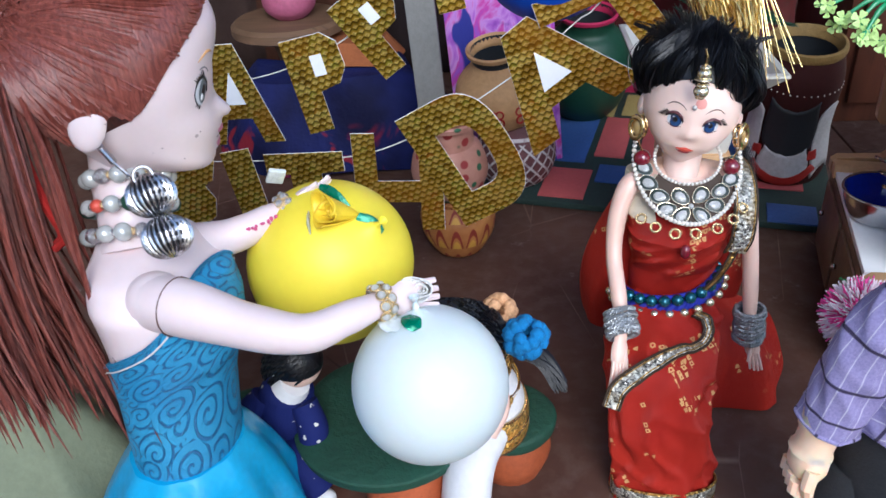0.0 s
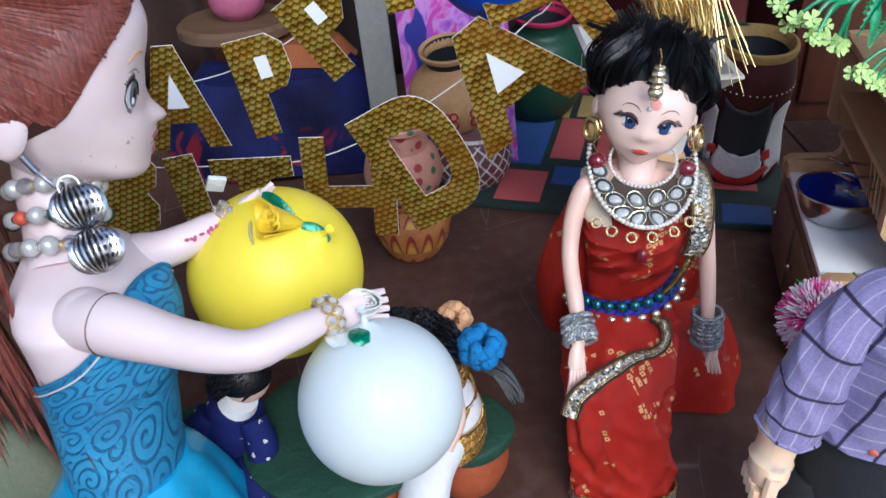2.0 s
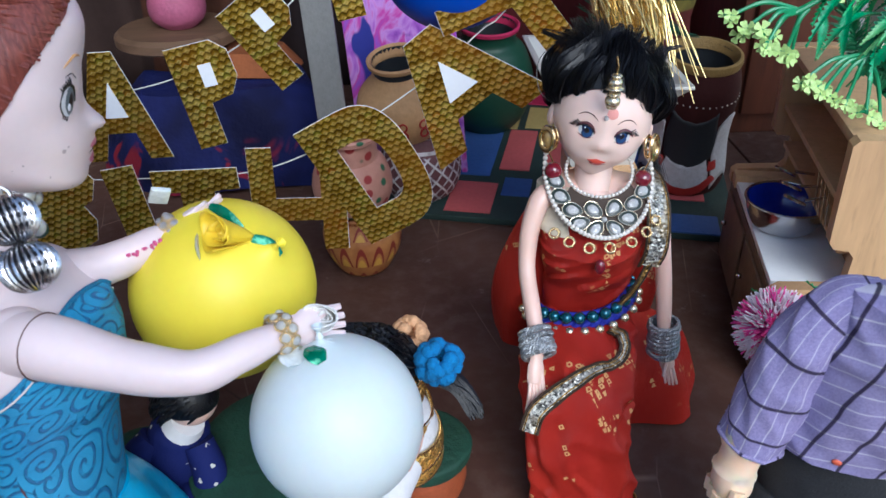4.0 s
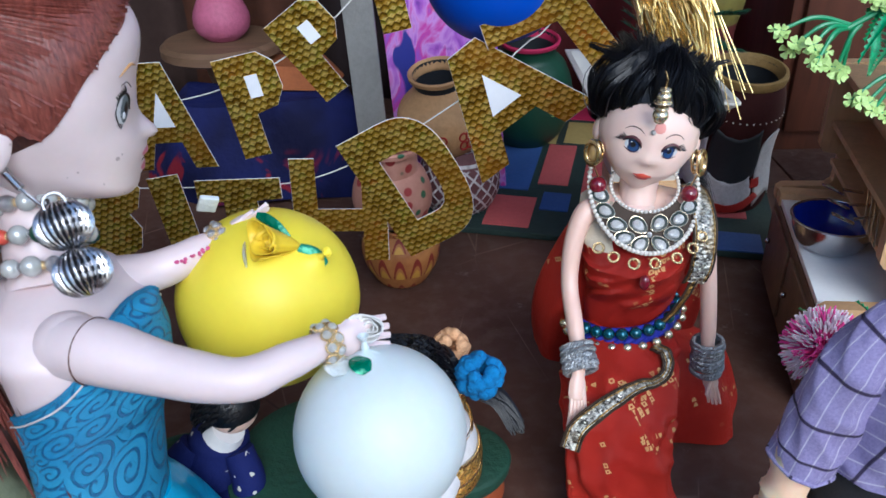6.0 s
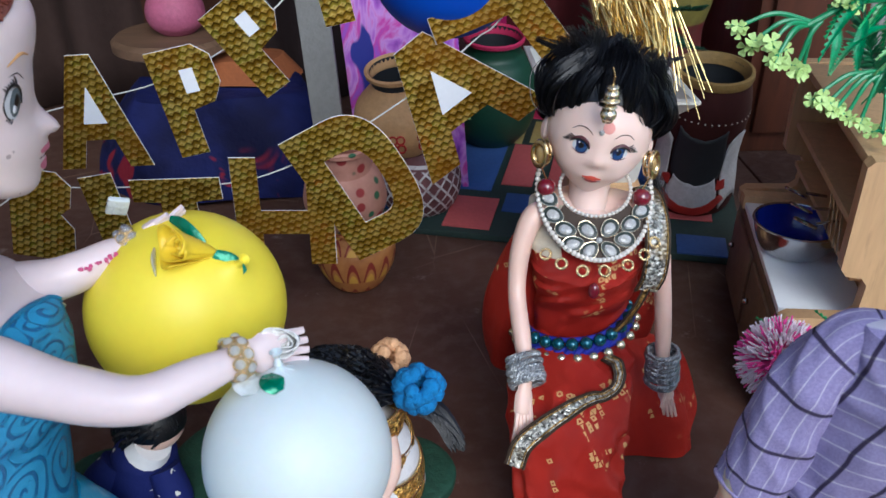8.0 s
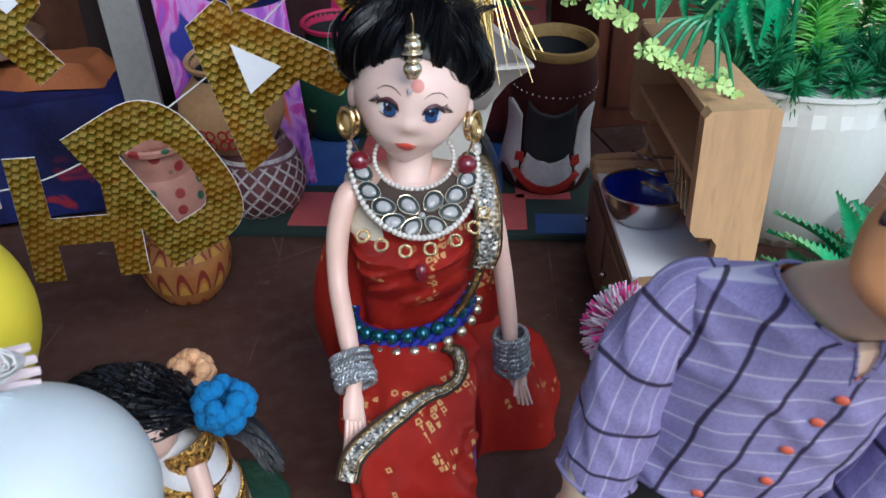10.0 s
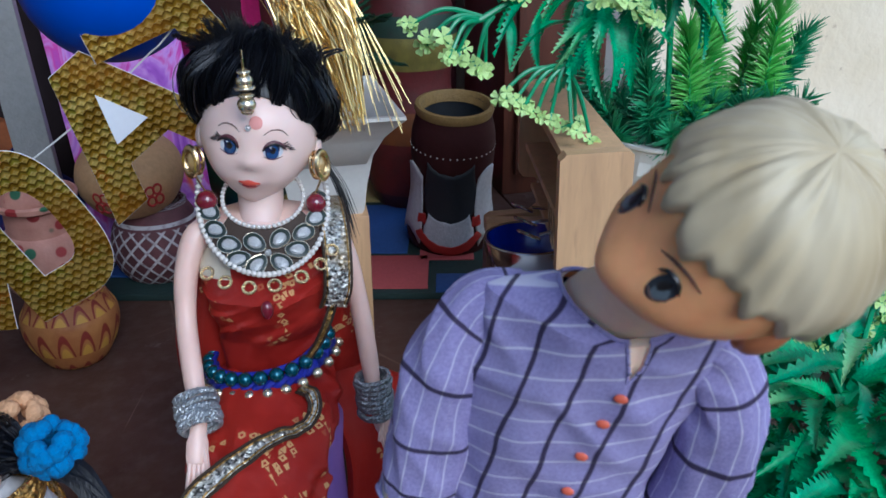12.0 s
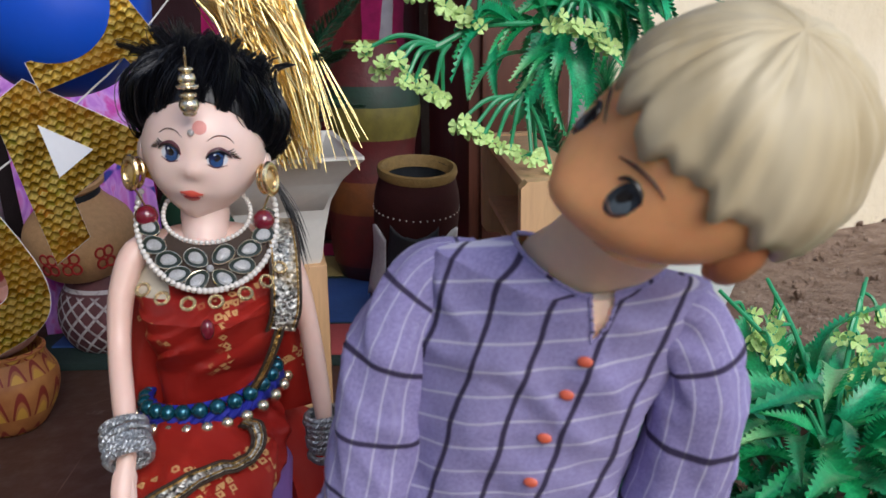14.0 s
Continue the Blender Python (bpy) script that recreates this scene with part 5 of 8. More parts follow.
# ---- the boy doll ----
def boy_doll():
    b = Builder()
    fwd = Vector((-0.998, -0.026, 0.055)).normalized()
    up = Vector((0.059, -0.624, 0.779))
    z = (up - fwd * up.dot(fwd)).normalized()
    x = (-fwd).cross(z).normalized()
    m = Matrix((x, -fwd, x.cross(-fwd))).transposed()
    hd = Head((0.381, 0.327, 0.2876), m, 0.0305, 0.0313, 0.0328, 0.2, [(0, -30, 0.0135, 60, 22), (0, -24, 0.003, 12, 8), (0, -42, 0.001, 16, 6), (20, -8, -0.0008, 10, 8), (-20, -8, -0.0008, 10, 8)])
    hd.build(b, M_TAN)
    for s in (-1, 1):
        e = hd.point(s * 88, -26)
        b.ball(e, 0.0085, M_EAR, 14, 10, hd.m, (0.5, 0.85, 1.15))
        b.ball(hd.point(s * 84, -34, 0.001), 0.0060, M_EAR, 12, 9, hd.m, (0.5, 0.9, 0.9))
        hd.spot(b, s * 24, -8.8, 5.8, 8.0, M_DARKIRIS, 0.0003, -s * 28)
        hd.spot(b, s * 24.4, -11.4, 3.9, 4.4, M_EYEG, 0.0006, -s * 28)
        hd.spot(b, s * 23.4, -8, 2.6, 3.9, M_INK, 0.0008, -s * 28)
        hd.line(b, [(s * 16.5, -4.5), (s * 20, -1.6), (s * 26, -1.6), (s * 31, -6)], 0.0008, M_INK, 0.0006)
        hd.line(b, [(s * 18, -12.5), (s * 24, -15), (s * 29, -12)], 0.0004, M_BROW, 0.0004)
        hd.line(b, [(s * 10, 1.0), (s * 18, 3.6), (s * 28, 4.4), (s * 37, 1.5)], 0.0005, M_BROW, 0.0002)
    hd.spot(b, 0, -44, 8, 1.6, M_LIPRED, 0.0003)
    # moulded hair in overlapping locks that turn round the crown
    cap = Head(hd.c + hd.m @ Vector((0, 0.001, 0)), hd.m, 0.0330, 0.0342, 0.0356, 0.03)
    rows = []
    for i in range(41):
        row = []
        for j in range(180):
            az = -180 + 360 * j / 180
            far = abs(az)
            lockline = radians(az * 6) + 1.3 * math.sin(radians(az * 2 + 30)) + 0.7 * math.sin(radians(az * 5 + 80))
            edge = 13 - 4 * min(1, far / 50) - 20 * max(0, min(1, (far - 50) / 38)) - 24 * max(0, min(1, (far - 88) / 40))
            edge += 8 * (abs(math.sin(lockline)) - 0.5) + 2.5 * math.sin(radians(az * 17)) + 1.5 * math.sin(radians(az * 31))
            v = i / 40
            el = edge + (89 - edge) * v
            turn = 2.0 * v ** 1.5
            big = 1 - abs(math.sin(lockline + turn)) ** 3 * 1.0
            fine = math.sin(radians(az * 19) + 2.2 * turn) * 0.5 + math.sin(radians(az * 33) - turn + 1.0) * 0.3
            fade = math.cos(radians(max(0, el))) ** 0.6
            off = ((0.0015 + 0.0006 * math.sin(radians(az * 3 + 40))) * (0.6 - abs(math.sin(lockline + turn)) ** 6) + 0.0006 * abs(math.sin(1.7 * lockline - 1.6 * turn)) + 0.00055 * fine) * fade
            off += 0.0014 * noise.noise((az * 0.025 + 0.02 * el, el * 0.035, 4.0)) * fade
            off -= 0.0022 * max(0, 1 - i / 5) ** 1.5
            row.append(cap.point(az, el, off - (0.002 if i == 0 else 0)))
        rows.append(row)
    b.grid(rows, M_BLOND)
    # neck
    b.tube(smooth_path([(0.367, 0.347, 0.262), (0.364, 0.364, 0.248), (0.363, 0.372, 0.240), (0.362, 0.376, 0.228)], 4), [0.017] * 4 + [0.0175, 0.018, 0.019, 0.020] + [0.021, 0.022, 0.0225, 0.023] + [0.0235], M_HAND, 28, 0.78, (0.86, -0.51, 0))
    # shirt
    fx = Vector((0.86, -0.51, 0.0)).normalized()
    fy = Vector((-0.50, -0.85, 0.1)).normalized()
    ring = [((0.365, 0.370, 0.2430), 0.0232, 0.0205), ((0.361, 0.374, 0.2405), 0.0415, 0.0235), ((0.359, 0.378, 0.230), 0.0475, 0.026), ((0.356, 0.382, 0.212), 0.0455, 0.030), ((0.351, 0.388, 0.190), 0.0425, 0.031), ((0.347, 0.395, 0.168), 0.043, 0.031), ((0.344, 0.400, 0.150), 0.044, 0.031)]
    rows = []
    def notch(k):
        return 2.9 * max(0, 1 - k / 27) ** 0.8 + 0.12 + 0.12 * math.sin(k * 2.3)

    for i in range(73):
        t = i / 72 * 6
        k = min(int(t), 5)
        q = t - k
        (c0, a0, d0), (c1, a1, d1) = ring[k], ring[k + 1]
        c, rx, ry = Vector(c0).lerp(Vector(c1), q), a0 + (a1 - a0) * q, d0 + (d1 - d0) * q
        row = []
        gap = notch(i)
        lift = max(0, 1 - i / 40)
        for j in range(128):
            d = j - 26
            far = abs(d)
            slot = far * gap / 2 if far <= 2 else gap + (far - 2) * (9 - gap) / 7 if far < 9 else far
            a = 2 * math.pi * (26 + math.copysign(slot, d)) / 128
            f = 1 + 0.02 * math.sin(5 * a + i * 0.08) * min(1, i / 24) + 0.018 * math.sin(9 * a - i * 0.05) * min(1, i / 32)
            p = c + fx * rx * f * math.cos(a) + fy * ry * f * math.sin(a)
            p.z += (0.009 * max(0, -math.cos(a)) - 0.005 * max(0, math.sin(a)) ** 2) * lift
            crease = 1 - abs(noise.noise(((p.x * 0.8 + p.z) * 34, p.y * 26, (p.x - p.z * 0.7) * 14))) * 3.2
            fine = noise.noise(((p.x - p.z) * 90, p.y * 60, (p.x + p.z) * 45))
            p += (p - c).normalized() * (0.0026 * max(0, crease) + 0.0009 * fine) * min(1, i / 14)
            if far < 2 and i < 27:
                p -= fy * 0.0012
            row.append(p)
        rows.append(row)
    first = len(b.uv)
    b.grid(rows, M_PLAID, caps=False, choose=lambda i, j: M_HAND if 24 <= j < 28 and i < 27 else M_PLAID)
    for i, row in enumerate(rows):
        mid = sum(row, Vector()) / len(row)
        for j, p in enumerate(row):
            across = (p - mid).dot(fx)
            b.uv[first + i * 128 + j] = ((across - 0.0170) / 0.264 + 0.0033, (0.25 - p.z + 0.16 * across) / 0.134)
    inner = [[p.lerp(sum(row, Vector()) / len(row), 0.06) for p in row] for row in (rows[0], rows[12])]
    b.grid(inner, M_HAND, caps=False)
    # frayed edges of the throat opening and the neck
    for j in (24, 28):
        b.tube([rows[k][j] + fy * (0.0004 + 0.0003 * math.sin(k * 2.1)) for k in range(28)], 0.0006, M_SLEEVE, 6)
    b.tube([p + Vector((0, 0, 0.0004)) for p in rows[0][28:] + rows[0][:25]], 0.0008, M_SLEEVE, 6)
    for k, j in ((31, 26), (39, 26), (48, 26), (57, 26), (68, 34)):
        p = rows[k][j]
        b.ball(p + fy * 0.0008, 0.0024, M_BUTTON, 12, 6, frame_of((0, 0, 0), fy).to_3x3(), (1, 0.72, 0.35))
    # sleeves and fists
    def sleeve(pts, rad):
        path, rr = smooth_path(pts, 12), spread(rad, 12)
        rows = []
        ref = Vector((0, -1, 0.2))
        for i, p in enumerate(path):
            d = (path[min(i + 1, len(path) - 1)] - path[max(i - 1, 0)]).normalized()
            a = (ref - d * ref.dot(d)).normalized()
            u = d.cross(a)
            rows.append([p + (rr[i] * (1 + 0.03 * math.sin(4 * t + i * 0.3)) + 0.0019 * max(0, 1 - 2.4 * abs(noise.noise((p.z * 48 + 0.9 * math.cos(t), p.x * 30, 1.1 * math.sin(t))))) - 0.0006) * (a * math.cos(t) + u * math.sin(t)) for t in (2 * math.pi * j / 60 for j in range(60))])
        b.grid(rows, M_SLEEVE, caps=False)
        b.tube(rows[-1] + [rows[-1][0]], 0.0011, M_SLEEVE, 6)
    sleeve([(0.338, 0.394, 0.238), (0.320, 0.396, 0.234), (0.307, 0.397, 0.209), (0.302, 0.400, 0.178), (0.297, 0.402, 0.150)], [0.010, 0.0128, 0.0152, 0.0160, 0.0155])
    b.tube(smooth_path([(0.295, 0.401, 0.162), (0.293, 0.400, 0.143), (0.291, 0.400, 0.130)], 4), [0.012] * 4 + [0.0105] * 4 + [0.012], M_HAND, 16)
    b.ball((0.2905, 0.399, 0.124), 0.0125, M_HAND, 16, 10, None, (0.85, 1.0, 1.1))
    for k in range(4):
        p = Vector((0.2825 + 0.0005 * k, 0.390 + 0.0058 * k, 0.117))
        b.tube([p, p + Vector((-0.001, -0.001, -0.006)), p + Vector((0.003, 0.0, -0.011)), p + Vector((0.008, 0.002, -0.008))], [0.0034, 0.0034, 0.0032, 0.0026], M_HAND, 8)
    b.tube([(0.2890, 0.388, 0.126), (0.2865, 0.3845, 0.117), (0.2885, 0.386, 0.109)], [0.004, 0.0038, 0.003], M_HAND, 8)
    sleeve([(0.383, 0.359, 0.232), (0.392, 0.355, 0.227), (0.400, 0.356, 0.203), (0.401, 0.363, 0.170), (0.396, 0.371, 0.135), (0.392, 0.375, 0.110)], [0.010, 0.0128, 0.0150, 0.0158, 0.016, 0.0155])
    b.ball((0.392, 0.374, 0.098), 0.0125, M_HAND, 14, 9)
    # trousers
    c = Vector((0.344, 0.400, 0))
    rows = []
    for i in range(9):
        v = i / 8
        rows.append([c + Vector((0, 0, 0.158 - 0.06 * v)) + (fx * (0.041 - 0.002 * v) * math.cos(a) + fy * (0.028 + 0.004 * v) * math.sin(a)) * (1 + 0.02 * math.sin(7 * a + 2 * i)) for a in (2 * math.pi * j / 40 for j in range(40))])
    b.grid(rows, M_DENIM)
    for s in (-1, 1):
        p = c + fx * 0.022 * s
        leg = [p + Vector((0, 0, 0.112)), p + fx * 0.004 * s + fy * 0.010 + Vector((0, 0, 0.06)), p + fx * 0.006 * s + fy * 0.012 + Vector((0, 0, 0.004))]
        b.tube(smooth_path(leg, 6), spread([0.026, 0.024, 0.022], 6), M_DENIM, 24)
        q = p + fx * 0.006 * s + fy * 0.030
        b.ball((q.x, q.y, 0.009), 0.02, M_INK, 14, 8, frame_of((0, 0, 0), fy).to_3x3(), (0.6, 0.45, 1.1))
    solid("doll", b, "blond boy doll in a lavender plaid shirt and black trousers", "doll", "dolls")


boy_doll()


# ---- pieces that share meshes ----
def piece(name, mesh, parent, m, label=""):
    ob = new(name, mesh)
    ob.parent = parent
    if parent.type == "EMPTY":
        ob.matrix_parent_inverse = Matrix.Translation(parent.location).inverted()
    ob.matrix_basis = m
    return tagged(ob, label)


def bead_mesh(name, mat, scale=(1, 1, 1), seg=10, rings=7):
    b = Builder()
    b.ball((0, 0, 0), 1, mat, seg, rings, None, scale)
    return b.mesh(name)


def loop_mesh(name, mat, thin):
    b = Builder()
    b.ring(Matrix(), 1, thin, mat, 18, 6)
    return b.mesh(name)


def sized(m, r):
    return m @ Matrix.Scale(r, 4)


MESH_PEARL, MESH_GOLDBEAD = bead_mesh("pearl", M_PEARL, seg=8, rings=6), bead_mesh("gold_bead", M_GOLD)
MESH_TEAL, MESH_MAROON, MESH_SILVERBEAD = bead_mesh("peacock_bead", M_TEAL), bead_mesh("maroon_bead", M_MAROON, seg=18, rings=12), bead_mesh("silver_bead", M_SILVER)
MESH_REDBEAD, MESH_DARKBEAD, MESH_CRYSTAL = bead_mesh("red_bead", M_LIPRED), bead_mesh("dark_bead", M_BOTTLE), bead_mesh("crystal", M_CRYSTAL, seg=8, rings=5)
MESH_PALEGOLD = bead_mesh("pale_gold_bead", M_PALEGOLD, seg=14, rings=10)
MESH_AMBER = bead_mesh("amber_stone", M_AMBER, seg=8, rings=5)
MESH_GREYPEARL = bead_mesh("grey_pearl", M_GREYPEARL, seg=14, rings=10)
MESH_BLUEBEAD = bead_mesh("blue_bead", M_COBALT)
MESH_LOOP = loop_mesh("gold_loop", M_GOLD, 0.3)


def gem_mesh():
    """A drop-shaped crystal in a dark enamel setting with a gold rim."""
    out = []
    for name, mat, r0, z0 in (("setting", M_ENAMEL, 1.0, 0.0), ("rim", M_PALEGOLD, 1.0, 0.0), ("stone", M_CRYSTAL, 0.72, 0.12)):
        b = Builder()

        def drop(t, k):
            return Vector((k * math.sin(t) * (0.72 + 0.28 * (0.5 - 0.5 * math.cos(t)) * 0.9), -k * math.cos(t) * 1.15 + 0.0, 0))
        pts = [2 * math.pi * j / 24 for j in range(24)]
        if name == "setting":
            b.grid([[drop(t, k) + Vector((0, 0, z)) for t in pts] for k, z in ((1, -0.15), (1, 0.08), (0.7, 0.12), (0.05, 0.12))], mat)
        elif name == "rim":
            b.tube([drop(t, 1.0) + Vector((0, 0, 0.1)) for t in pts] + [drop(0, 1.0) + Vector((0, 0, 0.1))], 0.05, mat, 6)
        else:
            b.grid([[drop(t, k) * 0.66 + Vector((0, 0, z)) for t in pts[::2]] for k, z in ((1, 0.1), (0.8, 0.3), (0.45, 0.38), (0.02, 0.38))], mat)
        out.append((name, b.mesh(name, 25)))
    return out


GEM = gem_mesh()


def on_bib(dx, dv, lift=0.0, turn=0.0):
    """A place on the collar that lies on the sari doll's chest: dx across, dv down the slope; z out of it."""
    down, n = Vector((0, -0.70, -0.714)), Vector((0, -0.714, 0.70))
    p = Vector((0.2485, 0.5690, 0.2240)) + Vector((dx, 0, 0)) + down * dv + n * (lift + 0.0030 - 4.0 * dx * dx)
    out = (n + Vector((8.0 * dx, 0, 0))).normalized()
    across = down.cross(out).normalized()
    return Matrix.Translation(p) @ Matrix((across, out.cross(across), out)).transposed().to_4x4() @ pose(0, 0, 0, 0, 0, turn)


def necklace():
    g = group_of("necklace", (0.2455, 0.56, 0.2), "pearl-edged bib necklace of drop crystals in dark enamel", "necklace")
    for wide, long, n, r, far in ((0.0215, 0.0185, 34, 0.00135, 118), (0.0345, 0.0455, 54, 0.0018, 112)):
        for k in range(n):
            th = radians(-far + 2 * far * k / (n - 1))
            piece("pearl", MESH_PEARL, g, sized(on_bib(wide * math.sin(th), long * math.cos(th), 0.0006), r))
    # the plate under the stones
    b = Builder()
    rows = []
    for k in range(25):
        t = radians(-60 + 5 * k)
        row = []
        for lift in (0.0, -0.0014):
            for f in ((0, 0.33, 0.67, 1) if lift == 0 else (1, 0.67, 0.33, 0)):
                row.append(on_bib((0.0335 - 0.0113 * f) * math.sin(t), (0.0445 - 0.0250 * f) * math.cos(t), lift).translation)
        rows.append(row)
    b.grid(rows, M_DARKBRAID)
    part("plate", b, g, "dark brown backing plate")
    drops = ((-0.0262, 0.0165), (-0.0197, 0.0262), (-0.0068, 0.0272), (0.0060, 0.0264), (0.0188, 0.0236), (-0.0160, 0.0352), (0.0146, 0.0330), (-0.0068, 0.0396), (0.0056, 0.0398), (0.0264, 0.0150), (-0.0285, 0.0055), (0.0285, 0.0045))
    for dx, dv in drops:
        turn = math.degrees(math.atan2(dx + 0.0006, dv - 0.0335))
        m = on_bib(dx, dv, 0.0010, turn)
        first = None
        for name, mesh in GEM:
            if first is None:
                first = piece("crystal_drop", mesh, g, sized(m, 0.0056))
            else:
                ob = new(name, mesh)
                ob.parent = first
    piece("centre_stone", MESH_CRYSTAL, g, sized(on_bib(-0.0006, 0.0335, 0.0012), 0.0020))
    for dx, dv in ((-0.0322, 0.0405), (-0.0236, 0.0470), (-0.0118, 0.0520), (0.0010, 0.0524), (0.0150, 0.0490), (0.0258, 0.0425), (0.0330, 0.0345)):
        piece("gold_loop", MESH_LOOP, g, sized(on_bib(dx, dv, 0.0026), 0.0031))
    piece("drop_bead", MESH_MAROON, g, Matrix.Translation((0.2445, 0.529, 0.1765)) @ Matrix.Diagonal((0.0034, 0.0034, 0.0052, 1)), "maroon glass drop")


necklace()


def ornaments():
    hd = RED_HEAD
    t = group_of("forehead_pendant", hd.point(0, 55), "gold and pearl forehead pendant hanging from the parting", "jewellery")
    up = Vector((0, -0.25, 1)).normalized()
    base = Vector((0.2450, 0.5400, 0.2790))
    for h, r, sq in ((0, 0.0029, 0.6), (0.0035, 0.0040, 0.9), (0.0085, 0.0036, 0.35), (0.0125, 0.0046, 0.3), (0.0160, 0.0036, 0.85), (0.0205, 0.0030, 0.4)):
        piece("bead", MESH_PALEGOLD, t, Matrix.Translation(base + up * h) @ Matrix.Diagonal((r * 1.15, r * 1.15, r * sq * 1.15, 1)))
    b = Builder()
    b.tube([base + up * 0.02, base + up * 0.027, base + up * 0.030 + Vector((0, 0.006, 0))], 0.0006, M_GOLD, 6)
    part("hook", b, t)
    bd = group_of("bindi", hd.point(-3, 20), "tiny crystal stud on the forehead", "jewellery")
    piece("stone", MESH_CRYSTAL, bd, sized(Matrix.Translation(hd.point(-3, 20, 0.0010)), 0.0016))
    for s, c, bead in ((-1, (0.2145, 0.568, 0.2480), (0.2190, 0.569, 0.2255)), (1, (0.2800, 0.563, 0.2420), (0.2760, 0.563, 0.2205))):
        e = group_of("earring", c, "gold openwork earring with a maroon glass bead", "earring", "pair of gold earrings")
        c, bead = Vector(c), Vector(bead)
        ahead = Vector((s * 0.75, -0.6, 0.1))
        m = frame_of(c, ahead)
        b = Builder()
        b.ring(m @ pose(0, 0, 0.001), 0.0052, 0.0016, M_GOLD, 20, 8, 1.35)
        b.ring(m @ pose(0, 0, -0.003), 0.0050, 0.0010, M_GOLD, 20, 8, 1.35)
        part("frame", b, e)
        for k in range(8):
            a = 2 * math.pi * k / 8
            b = Builder()
            b.tube([m @ Vector((0.0052 * math.cos(a), 0.007 * math.sin(a), 0.001)), m @ Vector((0.0050 * math.cos(a), 0.0068 * math.sin(a), -0.003))], 0.0008, M_GOLD, 6)
            part("bar", b, e)
        piece("stone", MESH_AMBER, e, m @ Matrix.Diagonal((0.0040, 0.0058, 0.0022, 1)), "pale amber faceted stone")
        b = Builder()
        b.tube([c + Vector((0, 0, -0.007)), bead + Vector((0, 0, 0.005))], 0.0006, M_GOLD, 6)
        part("wire", b, e)
        piece("bead", MESH_MAROON, e, sized(Matrix.Translation(bead), 0.0058))
    # bangles of twisted foil yarn
    for way, c0, c1, r in (((0.25, -0.75, -0.6), (0.2030, 0.5195, 0.1360), (0.2055, 0.5100, 0.1235), 0.0100), ((0.12, -0.12, -1), (0.3010, 0.5550, 0.1110), (0.3025, 0.5525, 0.0870), 0.0098)):
        g = group_of("bangles", c0, "stack of bangles wound in silver foil yarn", "bangles", "silver bangles")
        rnd = random.Random(int(c0[0] * 1000))
        for k in range(9):
            p = Vector(c0).lerp(Vector(c1), k / 8)
            m = frame_of(p, Vector(way) + Vector((rnd.uniform(-0.12, 0.12), rnd.uniform(-0.12, 0.12), rnd.uniform(-0.12, 0.12))), (0, 1, 0.2))
            b = Builder()
            rr = r * rnd.uniform(0.92, 1.08)
            for ph in (0, math.pi):
                pts = []
                for j in range(73):
                    a = 2 * math.pi * j / 72
                    tw = 15 * a + ph
                    pts.append(m @ Vector(((rr + 0.0008 * math.cos(tw)) * math.cos(a), (rr + 0.0008 * math.cos(tw)) * math.sin(a), 0.0008 * math.sin(tw))))
                b.tube(pts, 0.0010, M_DULLSILVER, 6)
            part("bangle", b, g)
    # bead belt
    g = group_of("belt", (0.247, 0.55, 0.127), "woven belt of peacock-blue beads with gold beads below", "belt")
    b = Builder()

    def girdle(a, out, z):
        x = 0.0335 * math.cos(a)
        return Vector((0.2435 + x + out * math.cos(a), 0.5700 + (0.0290 + out) * math.sin(a), 0.1232 + z + 0.14 * x + 1.1 * max(0, x - 0.012) ** 1.4 * (1 if math.sin(a) < 0.3 else 0.6)))
    turns = [2 * math.pi * j / 120 for j in range(121)]
    for ph in (0, math.pi):
        b.tube([girdle(a, 0.0016 + 0.0012 * math.cos(17 * a + ph), 0.0014 + 0.0018 * math.sin(17 * a + ph)) for a in turns], 0.0024, M_COBALT, 7)
    b.tube([girdle(a, -0.001, 0.0085) for a in turns], 0.0018, M_COBALT, 6)
    part("cord", b, g, "cobalt braided cord")
    for k in range(25):
        a = 2 * math.pi * k / 25
        piece("peacock_bead", MESH_TEAL, g, sized(Matrix.Translation(girdle(a, 0.0016, 0.0070)), 0.0044))
        if k % 2 == 0 or math.sin(a) < 0:
            piece("pale_gold_bead", MESH_PALEGOLD, g, sized(Matrix.Translation(girdle(a + 0.1, 0.0066, -0.0008)), 0.0033))
    for k in range(5):
        piece("blue_bead", MESH_BLUEBEAD, g, sized(Matrix.Translation(girdle(-0.75 + 0.13 * k, 0.0030, 0.0012)), 0.0028))


ornaments()


